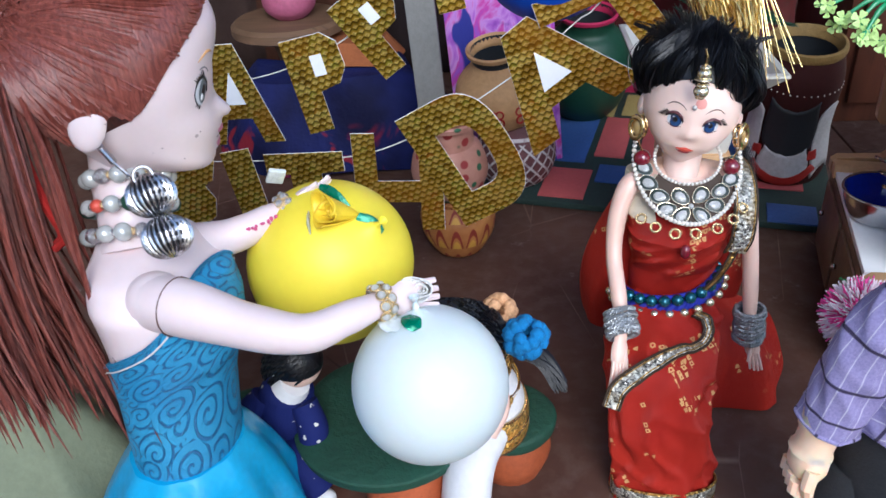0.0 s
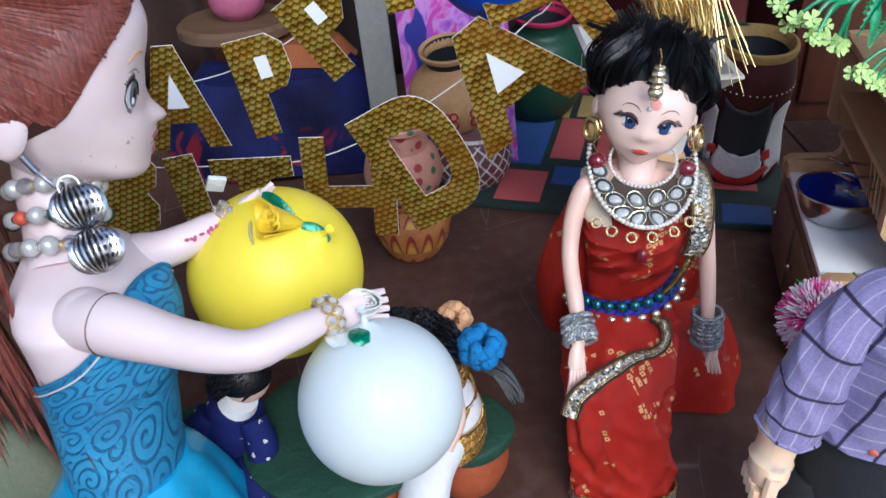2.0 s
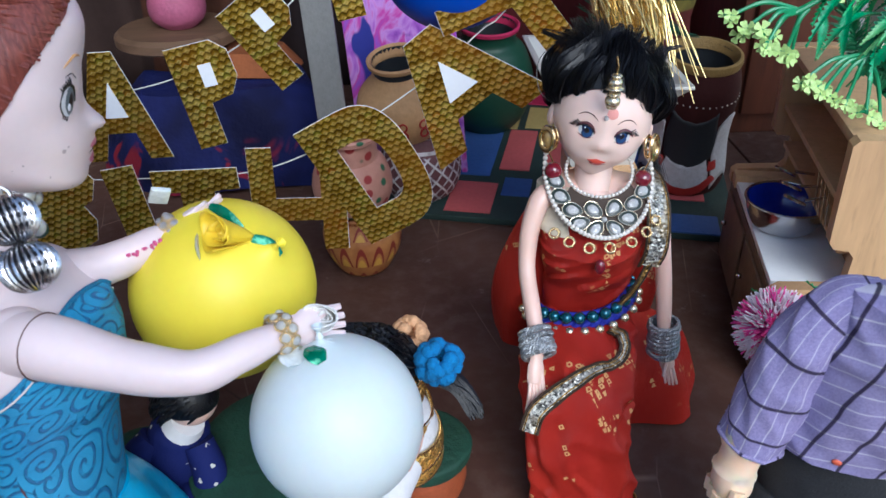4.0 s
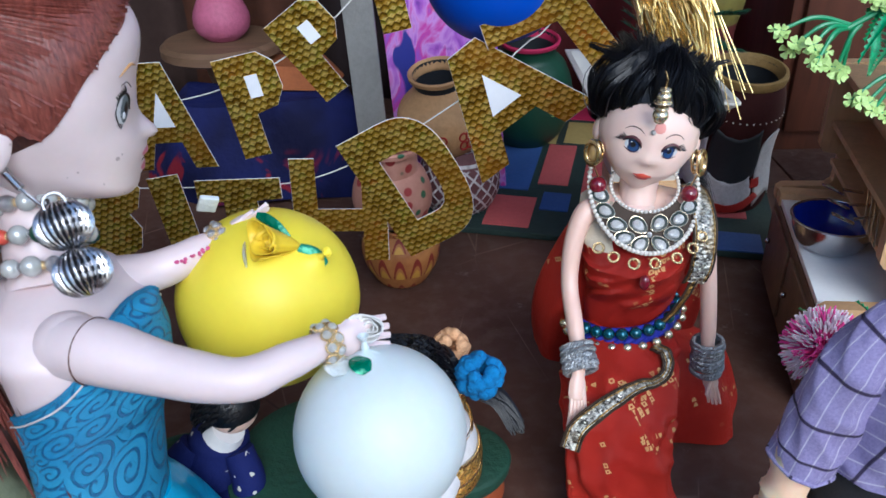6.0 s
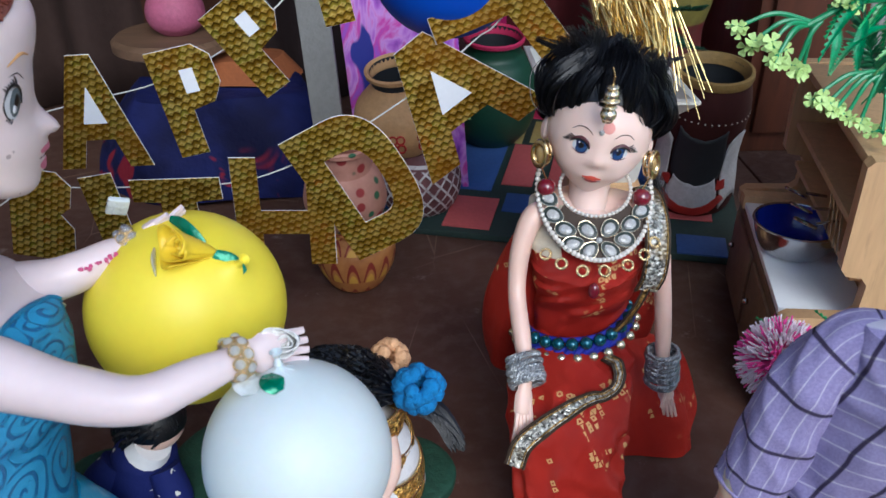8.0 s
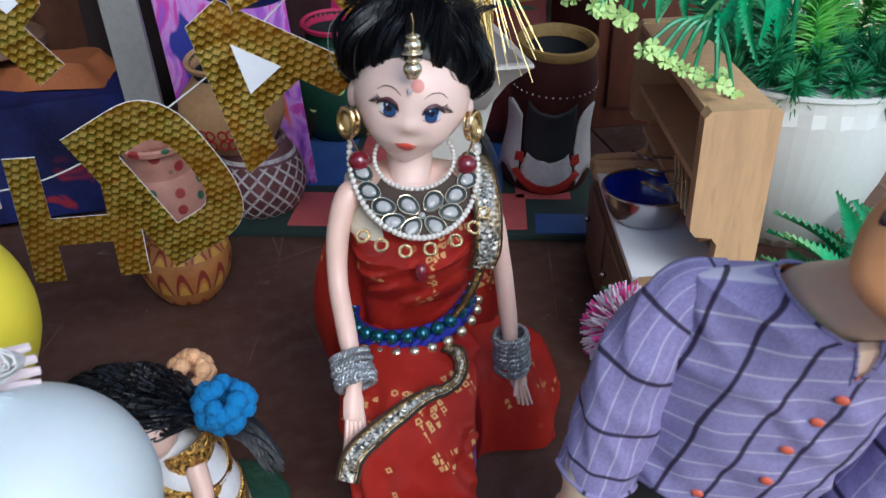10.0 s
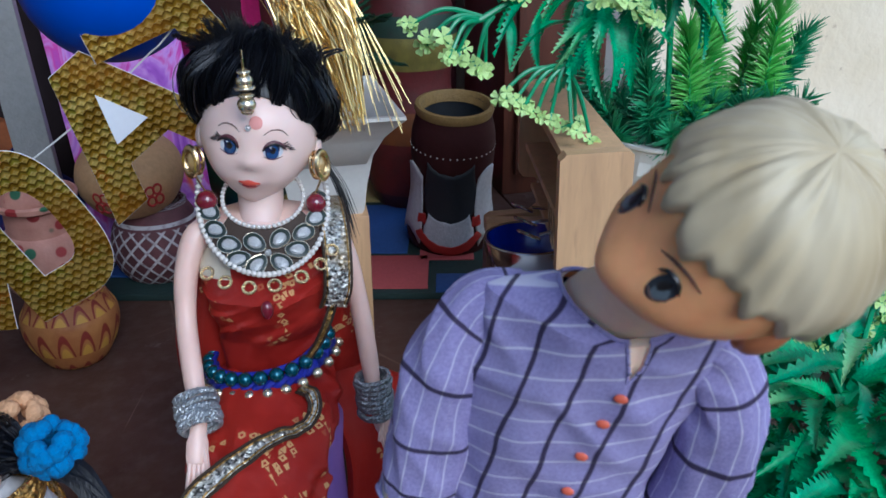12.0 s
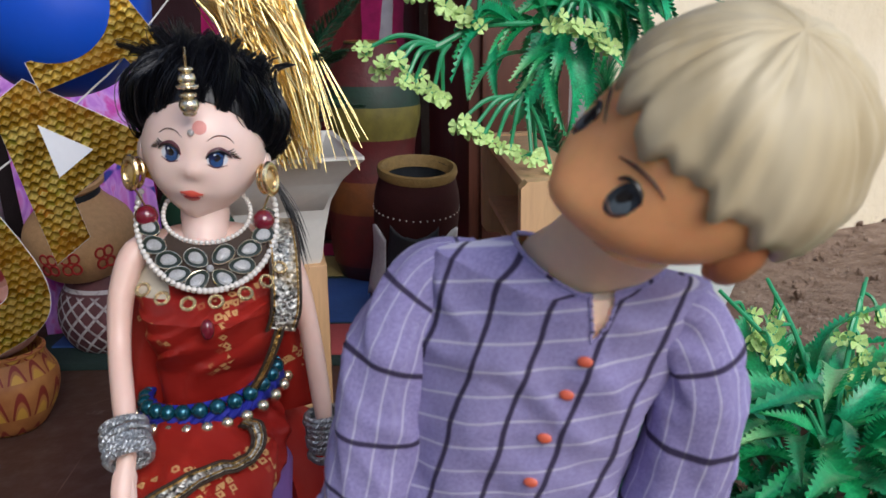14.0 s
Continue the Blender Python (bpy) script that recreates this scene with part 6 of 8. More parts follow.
def blue_doll_jewels():
    hd = BLUE_HEAD
    g = group_of("choker", (-0.07, 0.448, 0.27), "three-row choker of pearls, silver, red and dark beads", "necklace")
    a0, a1 = Vector((-0.0735, 0.4520, 0.2765)), Vector((-0.0705, 0.436, 0.2515))
    ax = (a1 - a0).normalized()
    rnd = random.Random(3)
    for row, t in enumerate((0.0, 0.5, 1.0)):
        m = frame_of(a0.lerp(a1, t), ax, (1, 0, 0))
        big = 0.0205 + 0.002 * t
        n = 15
        for k in range(n):
            a = 2 * math.pi * (k + 0.5 * row) / n
            p = m @ Vector((big * math.cos(a), big * math.sin(a), 0))
            if row == 1:
                mesh, r = ((MESH_REDBEAD, 0.0036), (MESH_CRYSTAL, 0.0046), (MESH_DARKBEAD, 0.0046), (MESH_GREYPEARL, 0.0046))[k % 4]
            else:
                mesh, r = ((MESH_GREYPEARL, 0.0049), (MESH_GREYPEARL, 0.0046), (MESH_SILVERBEAD, 0.0042))[k % 3]
            piece("bead", mesh, g, sized(Matrix.Translation(p), r))
            q = m @ Vector((big * math.cos(a + math.pi / n), big * math.sin(a + math.pi / n), 0))
            piece("spacer", MESH_GOLDBEAD if k % 2 else MESH_SILVERBEAD, g, sized(Matrix.Translation(q), 0.0022))
    e = group_of("earring", (-0.042, 0.411, 0.288), "antique silver drop earring of two ribbed balls", "earring")
    b1, b2 = Vector((-0.042, 0.4105, 0.288)), Vector((-0.0345, 0.4005, 0.2705))
    for c in (b1, b2):
        b = Builder()
        axis = (b1 - b2).normalized()
        m = frame_of(c, axis, (0, -1, 0))
        rows = []
        for i in range(15):
            el = -math.pi / 2 + math.pi * (0.03 + 0.94 * i / 14)
            rows.append([m @ (Vector((math.cos(el) * math.cos(a), math.cos(el) * math.sin(a), 0.92 * math.sin(el))) * 0.0116 * (1 + 0.07 * math.cos(26 * a) * math.cos(el))) for a in (2 * math.pi * j / 104 for j in range(104))])
        b.grid(rows, M_SILVER, choose=lambda i, j: M_DARKSILVER if j % 4 in (1, 2) and (j % 4 == 1 or i % 2 == 0) else M_SILVER)
        part("ribbed_ball", b, e)
    b = Builder()
    lobe = hd.point(-112, -36, 0.002)
    b.tube(smooth_path([lobe + Vector((0, 0.003, 0.004)), lobe + Vector((0.002, -0.003, -0.002)), lobe.lerp(b1, 0.4) + Vector((0.001, -0.003, 0)), lobe.lerp(b1, 0.72), b1 + Vector((-0.004, 0, 0.012))], 6), 0.0009, M_STEEL, 8)
    b.tube([lobe + Vector((0.001, -0.002, 0)), lobe.lerp(b1, 0.3) + Vector((0.001, -0.003, 0))], 0.0018, M_STEEL, 10)
    part("hook", b, e)
    b = Builder()
    b.ring(frame_of(b1 + Vector((-0.001, -0.001, 0.011)), (0.4, -0.8, 0.3)), 0.0045, 0.0008, M_STEEL)
    part("ring", b, e)
    # bracelets
    for c, way, r, mesh, n in (((0.0665, 0.3985, 0.2315), (0.7, 0.55, -0.05), 0.0085, MESH_CRYSTAL, 9), ((0.0035, 0.4745, 0.2440), (0.65, 0.5, 0.35), 0.0085, MESH_SILVERBEAD, 10)):
        g = group_of("bracelet", c, "bracelet of small crystals set in pale gold" if n == 9 else "bracelet of dull silver beads", "bracelet")
        for k in range(n):
            a = 2 * math.pi * k / n
            for row, dz in enumerate((-0.0022, 0.0022)):
                m = frame_of(c, way)
                q = m @ Vector((r * math.cos(a + 0.35 * row), r * math.sin(a + 0.35 * row), dz))
                piece("stone", mesh, g, sized(Matrix.Translation(q), 0.0023))
                out = (q - Vector(c)).normalized()
                piece("setting", MESH_LOOP, g, sized(frame_of(q, out), 0.0024))
    b = Builder()
    b.box(Matrix.Translation((-0.002, 0.481, 0.262)) @ Euler((0.5, 0.3, 0.4)).to_matrix().to_4x4(), (0.010, 0.003, 0.011), M_CLEARFOIL, 0.001)
    solid("bracelet_charm", b, "square of crumpled clear foil on the bracelet", "charm")
    y = Builder()
    for k, o in enumerate((Vector((0, 0, 0)), Vector((0.002, -0.002, 0)))):
        y.tube(smooth_path([Vector((-0.128, 0.452, 0.322)) + o, Vector((-0.118, 0.438, 0.300)) + o, Vector((-0.108, 0.426, 0.278)) + o, Vector((-0.100, 0.420, 0.262)) + o, Vector((-0.106, 0.418, 0.255)) + o], 6), 0.0022, M_REDYARN, 8)
    solid("hair_tie", y, "red yarn tie hanging from the auburn hair", "hair tie")


blue_doll_jewels()


def rose(at, ahead, r, mat, label):
    """A bud of rolled satin: sheets that open like cones from a pinched base, with wavy rims."""
    g = group_of("rose", at, label, "rose")
    m = frame_of(at, ahead)
    for k, (wide, long, turn) in enumerate(((1.0, 1.9, 0.0), (0.78, 1.75, 2.2), (0.52, 1.6, 4.3), (0.28, 1.5, 5.6))):
        b = Builder()
        rows = []
        for i in range(13):
            v = i / 12
            row = []
            for j in range(33):
                u = j / 32
                a = turn + u * 5.6
                rad = r * wide * (0.16 + 0.84 * v ** 0.75) * (0.86 + 0.2 * u) + r * 0.16 * max(0, v - 0.75) * 4 * (0.5 + 0.5 * math.sin(3 * a + k))
                row.append(m @ Vector((rad * math.cos(a), 0.72 * rad * math.sin(a), r * long * v - r * 0.9 - r * 0.12 * math.sin(2 * a + 2 * k) * v)))
            rows.append(row)
        b.grid(rows, mat, close=False)
        part("petal", b, g).modifiers.new("thickness", "SOLIDIFY").thickness = 0.0005
    return g, m


def foil_leaf(g, pts, w, mat, name="leaf", side=(0.2, -0.6, 0.6)):
    b = Builder()
    path = smooth_path(pts, 5)
    n = len(path)
    b.tube(path, [w * (0.25 + 0.75 * math.sin(math.pi * (0.12 + 0.8 * i / (n - 1)))) for i in range(n)], mat, 8, 0.18, side)
    part(name, b, g)


g, m = rose((0.0385, 0.4560, 0.2515), (-0.62, -0.45, 0.40), 0.0125, M_YELSATIN, "yellow satin rose with emerald foil leaf lying on the balloon")
foil_leaf(g, [(0.0240, 0.4745, 0.2580), (0.0300, 0.4700, 0.2580), (0.0360, 0.4650, 0.2560), (0.0420, 0.4620, 0.2510)], 0.0030, M_EMERALD, side=(0.1, 0.5, 0.85))
foil_leaf(g, [(0.0470, 0.4580, 0.2475), (0.0541, 0.4573, 0.2430), (0.0600, 0.4570, 0.2375)], 0.0044, M_EMERALD, side=(0.2, 0.5, 0.85))
foil_leaf(g, [(0.0205, 0.4560, 0.2500), (0.0217, 0.4487, 0.2492), (0.0232, 0.4440, 0.2455)], 0.006, M_CLEARFOIL)
g, m = rose((0.0865, 0.4110, 0.2315), (-0.3, -0.8, 0.5), 0.0085, M_WHITESATIN, "white satin rose held in the doll's hand")
foil_leaf(g, [(0.0790, 0.3950, 0.2258), (0.0820, 0.3895, 0.2262), (0.0850, 0.3860, 0.2240)], 0.0052, M_EMERALD, side=(0.8, 0.5, 0))
foil_leaf(g, [(0.0705, 0.3971, 0.2235), (0.0712, 0.3920, 0.2240), (0.0723, 0.3865, 0.2225)], 0.0062, M_CLEARFOIL, side=(1, 0.2, 0))


# ---- gold letter banner ----
GLYPHS = {
    "A": [(-0.10, 0.5), (0.10, 0.5), (0.42, -0.5), (0.21, -0.5), (0.13, -0.24), (-0.13, -0.24), (-0.21, -0.5), (-0.42, -0.5)],
    "P": [(-0.34, 0.5), (0.18, 0.5), (0.34, 0.38), (0.36, 0.12), (0.24, -0.04), (-0.02, -0.08), (-0.02, -0.5), (-0.34, -0.5)],
    "Y": [(-0.46, 0.5), (-0.18, 0.5), (0, 0.16), (0.18, 0.5), (0.46, 0.5), (0.15, -0.04), (0.15, -0.5), (-0.15, -0.5), (-0.15, -0.04)],
    "I": [(-0.16, 0.5), (0.16, 0.5), (0.16, -0.5), (-0.16, -0.5)],
    "T": [(-0.5, 0.5), (0.5, 0.5), (0.5, 0.22), (0.2, 0.2), (0.2, -0.5), (-0.2, -0.5), (-0.2, 0.2), (-0.5, 0.22)],
    "H": [(-0.46, 0.5), (-0.22, 0.5), (-0.22, 0.02), (0.22, 0.02), (0.22, 0.3), (0.46, 0.3), (0.46, -0.5), (0.22, -0.5), (0.22, -0.2), (-0.22, -0.2), (-0.22, -0.5), (-0.46, -0.5)],
    "B": [(-0.34, 0.5), (0.16, 0.5), (0.32, 0.36), (0.3, 0.12), (0.2, 0.03), (0.34, -0.12), (0.34, -0.36), (0.18, -0.5), (-0.34, -0.5)],
}


BENT_Y = [(-0.56, 0.12), (-0.50, 0.28), (-0.06, 0.14), (-0.03, 0.52), (0.17, 0.50), (0.12, 0.0), (0.11, -0.52), (-0.11, -0.52), (-0.10, -0.03)]


def letter_frame(x, z, turn, y=0.68, lean=0.0):
    c, s = math.cos(radians(turn)), math.sin(radians(turn))
    m = Matrix(((c, -s, 0), (0, 0, -1), (s, c, 0))).to_4x4()
    return Matrix.Translation((x, y, z)) @ pose(0, 0, 0, lean, 0, 0) @ m


def banner():
    g = group_of("birthday_banner", (0.05, 0.68, 0.2), "two strings of gold hologram-paper birthday letters with white edges", "banner")
    places = [("A", -0.094, 0.231, 2, 0.087, 0.082), ("P", -0.019, 0.241, 12, 0.078, 0.066), ("P", 0.031, 0.282, 36, 0.070, 0.066), ("Y", 0.082, 0.333, 12, 0.08, 0.07), ("H", -0.183, 0.208, -14, 0.08, 0.07),
              ("B", -0.150, 0.150, -10, 0.075, 0.07), ("I", -0.098, 0.150, 9, 0.066, 0.080), ("T", -0.0435, 0.146, 1, 0.066, 0.068), ("H", 0.036, 0.147, -1, 0.093, 0.083), ("A", 0.1655, 0.242, 38, 0.095, 0.129), ("Y", 0.212, 0.309, 40, 0.11, 0.11)]
    rnd = random.Random(2)
    for k, (ch, x, z, turn, h, w) in enumerate(places):
        m = letter_frame(x, z, turn, 0.693 + rnd.uniform(-0.003, 0.003), rnd.uniform(-3, 3))
        b = Builder()
        out = [(px * w, py * h) for px, py in (BENT_Y if k == 10 else GLYPHS[ch])]
        b.prism([(px * 1.008, py * 1.007) for px, py in out], m @ pose(0, 0, -0.0008), 0.0008, M_CARD)
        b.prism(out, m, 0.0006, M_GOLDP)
        ob = part("letter_" + ch, b, g, "gold paper letter " + ch)
        if ch in "PA":
            hole = [(-0.03, 0.3), (0.12, 0.3), (0.12, 0.08), (-0.03, 0.08)] if ch == "P" else [(0.0, 0.24), (0.105, -0.09), (-0.105, -0.09)]
            b = Builder()
            b.prism([(px * w, py * h) for px, py in hole], m @ pose(0, 0, 0.0007), 0.0004, M_CARD)
            q = new("card_window", b.mesh("card_window"))
            q.parent = ob
    # the open D
    m = letter_frame(0.097, 0.1715, 28, 0.692, 2)
    b = Builder()
    h, w = 0.116, 0.078
    outer, inner = [], []
    for j in range(40):
        t = 2 * math.pi * j / 40
        cx, cy = math.cos(t), math.sin(t)
        if cx < 0:
            k = 1 / max(abs(cx) / 0.5, abs(cy) / 0.5)
            p = Vector((max(-0.46, cx * k), max(-0.5, min(0.5, cy * k))))
        else:
            p = Vector((0.5 * abs(cx) ** 0.8, math.copysign(0.5 * abs(cy) ** 0.7, cy)))
        outer.append((p.x * w, p.y * h))
        inner.append((p.x * w * 0.44 + 0.002, p.y * h * 0.52))
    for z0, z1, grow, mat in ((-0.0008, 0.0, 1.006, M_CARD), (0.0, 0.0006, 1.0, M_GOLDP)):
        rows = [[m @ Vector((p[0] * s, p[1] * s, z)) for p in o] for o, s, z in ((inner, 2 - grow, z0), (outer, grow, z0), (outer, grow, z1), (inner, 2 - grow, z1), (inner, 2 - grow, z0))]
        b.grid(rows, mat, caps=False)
    part("letter_D", b, g, "gold paper letter D")
    for pts in ([(-0.6, 1.33, 0.42), (-0.26, 0.73, 0.215), (-0.19, 0.6990, 0.219), (-0.095, 0.6990, 0.240), (-0.045, 0.6990, 0.252), (0.005, 0.6990, 0.275), (0.06, 0.6990, 0.318), (0.12, 0.76, 0.39), (0.3, 1.34, 0.7)],
                [(-0.6, 1.33, 0.36), (-0.25, 0.73, 0.17), (-0.15, 0.6990, 0.172), (-0.07, 0.6990, 0.170), (-0.003, 0.6990, 0.172), (0.045, 0.6990, 0.186), (0.104, 0.6990, 0.218), (0.178, 0.6990, 0.275), (0.24, 0.76, 0.345), (0.5, 1.34, 0.7)]):
        b = Builder()
        b.tube(smooth_path(pts, 5), 0.0006, M_STRING, 5)
        part("string", b, g)


banner()


# ---- pots and boards at the back ----
def pot(name, at, profile, mat, label, lean=(0, 0, 0), rim=None, choose=None, category="pot", inside=None):
    g = group_of(name, at, label, category)
    m = Matrix.Translation(at) @ Euler([radians(a) for a in lean]).to_matrix().to_4x4()
    b = Builder()
    b.lathe(profile, m, mat, 48, caps="foot", choose=choose)
    part("body", b, g, sharp=50)
    r, z = profile[-1]
    b = Builder()
    b.lathe([(r - 0.004, z - 0.012), (r - 0.003, z - 0.002), (r, z + 0.0015), (r + 0.0025, z), (r + 0.002, z - 0.004), (r - 0.001, z - 0.006)], m, rim or mat, 40, caps=False)
    part("rim", b, g)
    # the hollow; a dark grey lining stands for the shade inside
    b = Builder()
    b.lathe([(0.001, z - 0.04), (r * 0.9, z - 0.035), (r - 0.0035, z - 0.01), (r - 0.003, z - 0.001)], m, inside or mat, 32, caps=False)
    part("inside", b, g)
    return g, m


def open_profile(points, n=6):
    path = smooth_path([(r, 0, z) for r, z in points], n)
    return [(p.x, p.z) for p in path]


pot("clay_pot", (0.140, 0.985, 0.0), open_profile([(0.024, 0), (0.040, 0.012), (0.049, 0.035), (0.046, 0.06), (0.036, 0.078), (0.030, 0.088)]), M_LATTICE, "maroon clay pot painted with a white lattice")
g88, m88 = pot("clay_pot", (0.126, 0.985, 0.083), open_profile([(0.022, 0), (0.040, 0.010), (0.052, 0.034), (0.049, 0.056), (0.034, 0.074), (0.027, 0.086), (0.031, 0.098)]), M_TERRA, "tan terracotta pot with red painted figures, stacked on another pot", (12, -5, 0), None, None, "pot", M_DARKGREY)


def painted_loops():
    """The red painted figures on the tan pot: pairs of stacked loops."""
    for az in (-118, -96, -62):
        for dz in (0.030, 0.041):
            for s in (-1, 1):
                a = radians(az) + 0.075 * s
                rad = 0.0522
                p = m88 @ Vector((rad * math.cos(a), rad * math.sin(a), dz))
                n = (m88.to_3x3() @ Vector((math.cos(a), math.sin(a), 0))).normalized()
                b = Builder()
                b.ring(frame_of(p, n), 0.0042, 0.0011, M_REDPAINT, 18, 6, 1.15)
                part("painted_loop", b, g88)


painted_loops()
pot("clay_cup", (0.076, 0.828, 0.0), open_profile([(0.022, 0), (0.028, 0.006), (0.038, 0.026), (0.040, 0.045), (0.034, 0.058), (0.030, 0.068)]), M_PETAL, "orange clay cup painted with dark red petals")
pot("clay_pot", (0.070, 0.832, 0.066), open_profile([(0.02, 0), (0.033, 0.010), (0.040, 0.030), (0.034, 0.054), (0.023, 0.066), (0.025, 0.078), (0.030, 0.090)]), M_DOTTED, "pink clay pot painted with green and red dots", (6, 0, 0))
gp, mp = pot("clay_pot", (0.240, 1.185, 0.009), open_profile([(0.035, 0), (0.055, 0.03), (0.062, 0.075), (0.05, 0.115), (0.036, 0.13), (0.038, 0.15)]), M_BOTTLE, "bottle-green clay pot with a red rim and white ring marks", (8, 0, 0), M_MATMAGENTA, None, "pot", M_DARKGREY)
for a, dz in ((-92, 0.09), (-60, 0.07), (-125, 0.065)):
    q = radians(a)
    b = Builder()
    b.ring(frame_of(mp @ Vector((0.0585 * math.cos(q), 0.0585 * math.sin(q), dz)), mp.to_3x3() @ Vector((math.cos(q), math.sin(q), 0.3))), 0.006, 0.0016, M_BLOOM, 18, 6, 1.2)
    part("ring_mark", b, gp)
pot("clay_pot", (0.445, 1.14, 0.009), open_profile([(0.045, 0), (0.055, 0.03), (0.058, 0.1), (0.052, 0.16), (0.06, 0.21), (0.05, 0.26), (0.03, 0.29)]), M_BANDED, "tall clay pot painted in red, straw and green bands")


def mortar():
    g = group_of("clay_vase", (0.457, 0.962, 0.009), "maroon clay vase with ochre rim and worn white paint", "vase")
    m = Matrix.Translation((0.457, 0.985, 0.016)) @ Euler((radians(9), 0, 0)).to_matrix().to_4x4()
    shape = ((0, 0.047), (0.008, 0.0495), (0.03, 0.0475), (0.06, 0.0435), (0.085, 0.0435), (0.105, 0.0455), (0.13, 0.0450), (0.150, 0.0405), (0.158, 0.0395))
    b = Builder()
    b.lathe([(table(shape, 0.158 * i / 30), 0.158 * i / 30) for i in range(31)], m, M_MAROONCLAY, 48, caps="foot")
    part("body", b, g)

    def paint(mid, half, z0, z1, mat, name, lift, label, arch=0.0):
        b = Builder()
        rows = []
        for i in range(11):
            v = i / 10
            row = []
            for j in range(17):
                u = j / 8 - 1
                a = radians(mid + half * u * (0.92 + 0.08 * math.sin(5 * v + mid)))
                z = z0 + (z1 - z0) * v + arch * u * u + 0.002 * noise.noise((a * 9, v * 5, z0 * 60))
                r = table(shape, z) + lift
                row.append(m @ Vector((r * math.cos(a), r * math.sin(a), z)))
            rows.append(row)
        b.grid(rows, mat, close=False)
        part(name, b, g, label).modifiers.new("thickness", "SOLIDIFY").thickness = 0.001
    paint(-107, 38, 0.040, 0.098, M_DARKGREY, "paint_patch", 0.0012, "dark grey paint", 0.012)
    paint(-107, 34, 0.012, 0.042, M_WHITEPAINT, "paint_patch", 0.0014, "worn white paint", 0.008)
    paint(-107, 46, 0.003, 0.014, M_REDPAINT, "paint_patch", 0.0018, "red paint crescent", 0.016)
    for side in (-1, 1):
        paint(-107 + 62 * side, 25, 0.022, 0.102, M_WHITEPAINT, "paint_patch", 0.0016, "worn white paint", -0.012)
        paint(-107 + 38 * side, 7, 0.036, 0.047, M_REDPAINT, "paint_patch", 0.0022, "red paint daub")
    b = Builder()
    b.lathe([(0.033, 0.150), (0.0355, 0.158), (0.038, 0.1620), (0.0415, 0.1612), (0.0425, 0.157), (0.0410, 0.152)], m, M_OCHRE, 44, caps=False, wobble=0.01)
    part("rim", b, g)
    # dark grey lining, the shade of the vase's hollow put into colour
    b = Builder()
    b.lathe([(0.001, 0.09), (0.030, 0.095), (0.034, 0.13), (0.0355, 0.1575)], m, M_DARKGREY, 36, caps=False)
    part("inside", b, g)
    for k in range(40):
        a = 2 * math.pi * k / 40
        piece("dot", MESH_PEARL, g, m @ Matrix.Translation((0.0457 * math.cos(a), 0.0457 * math.sin(a), 0.117)) @ Matrix.Scale(0.0009, 4))


mortar()


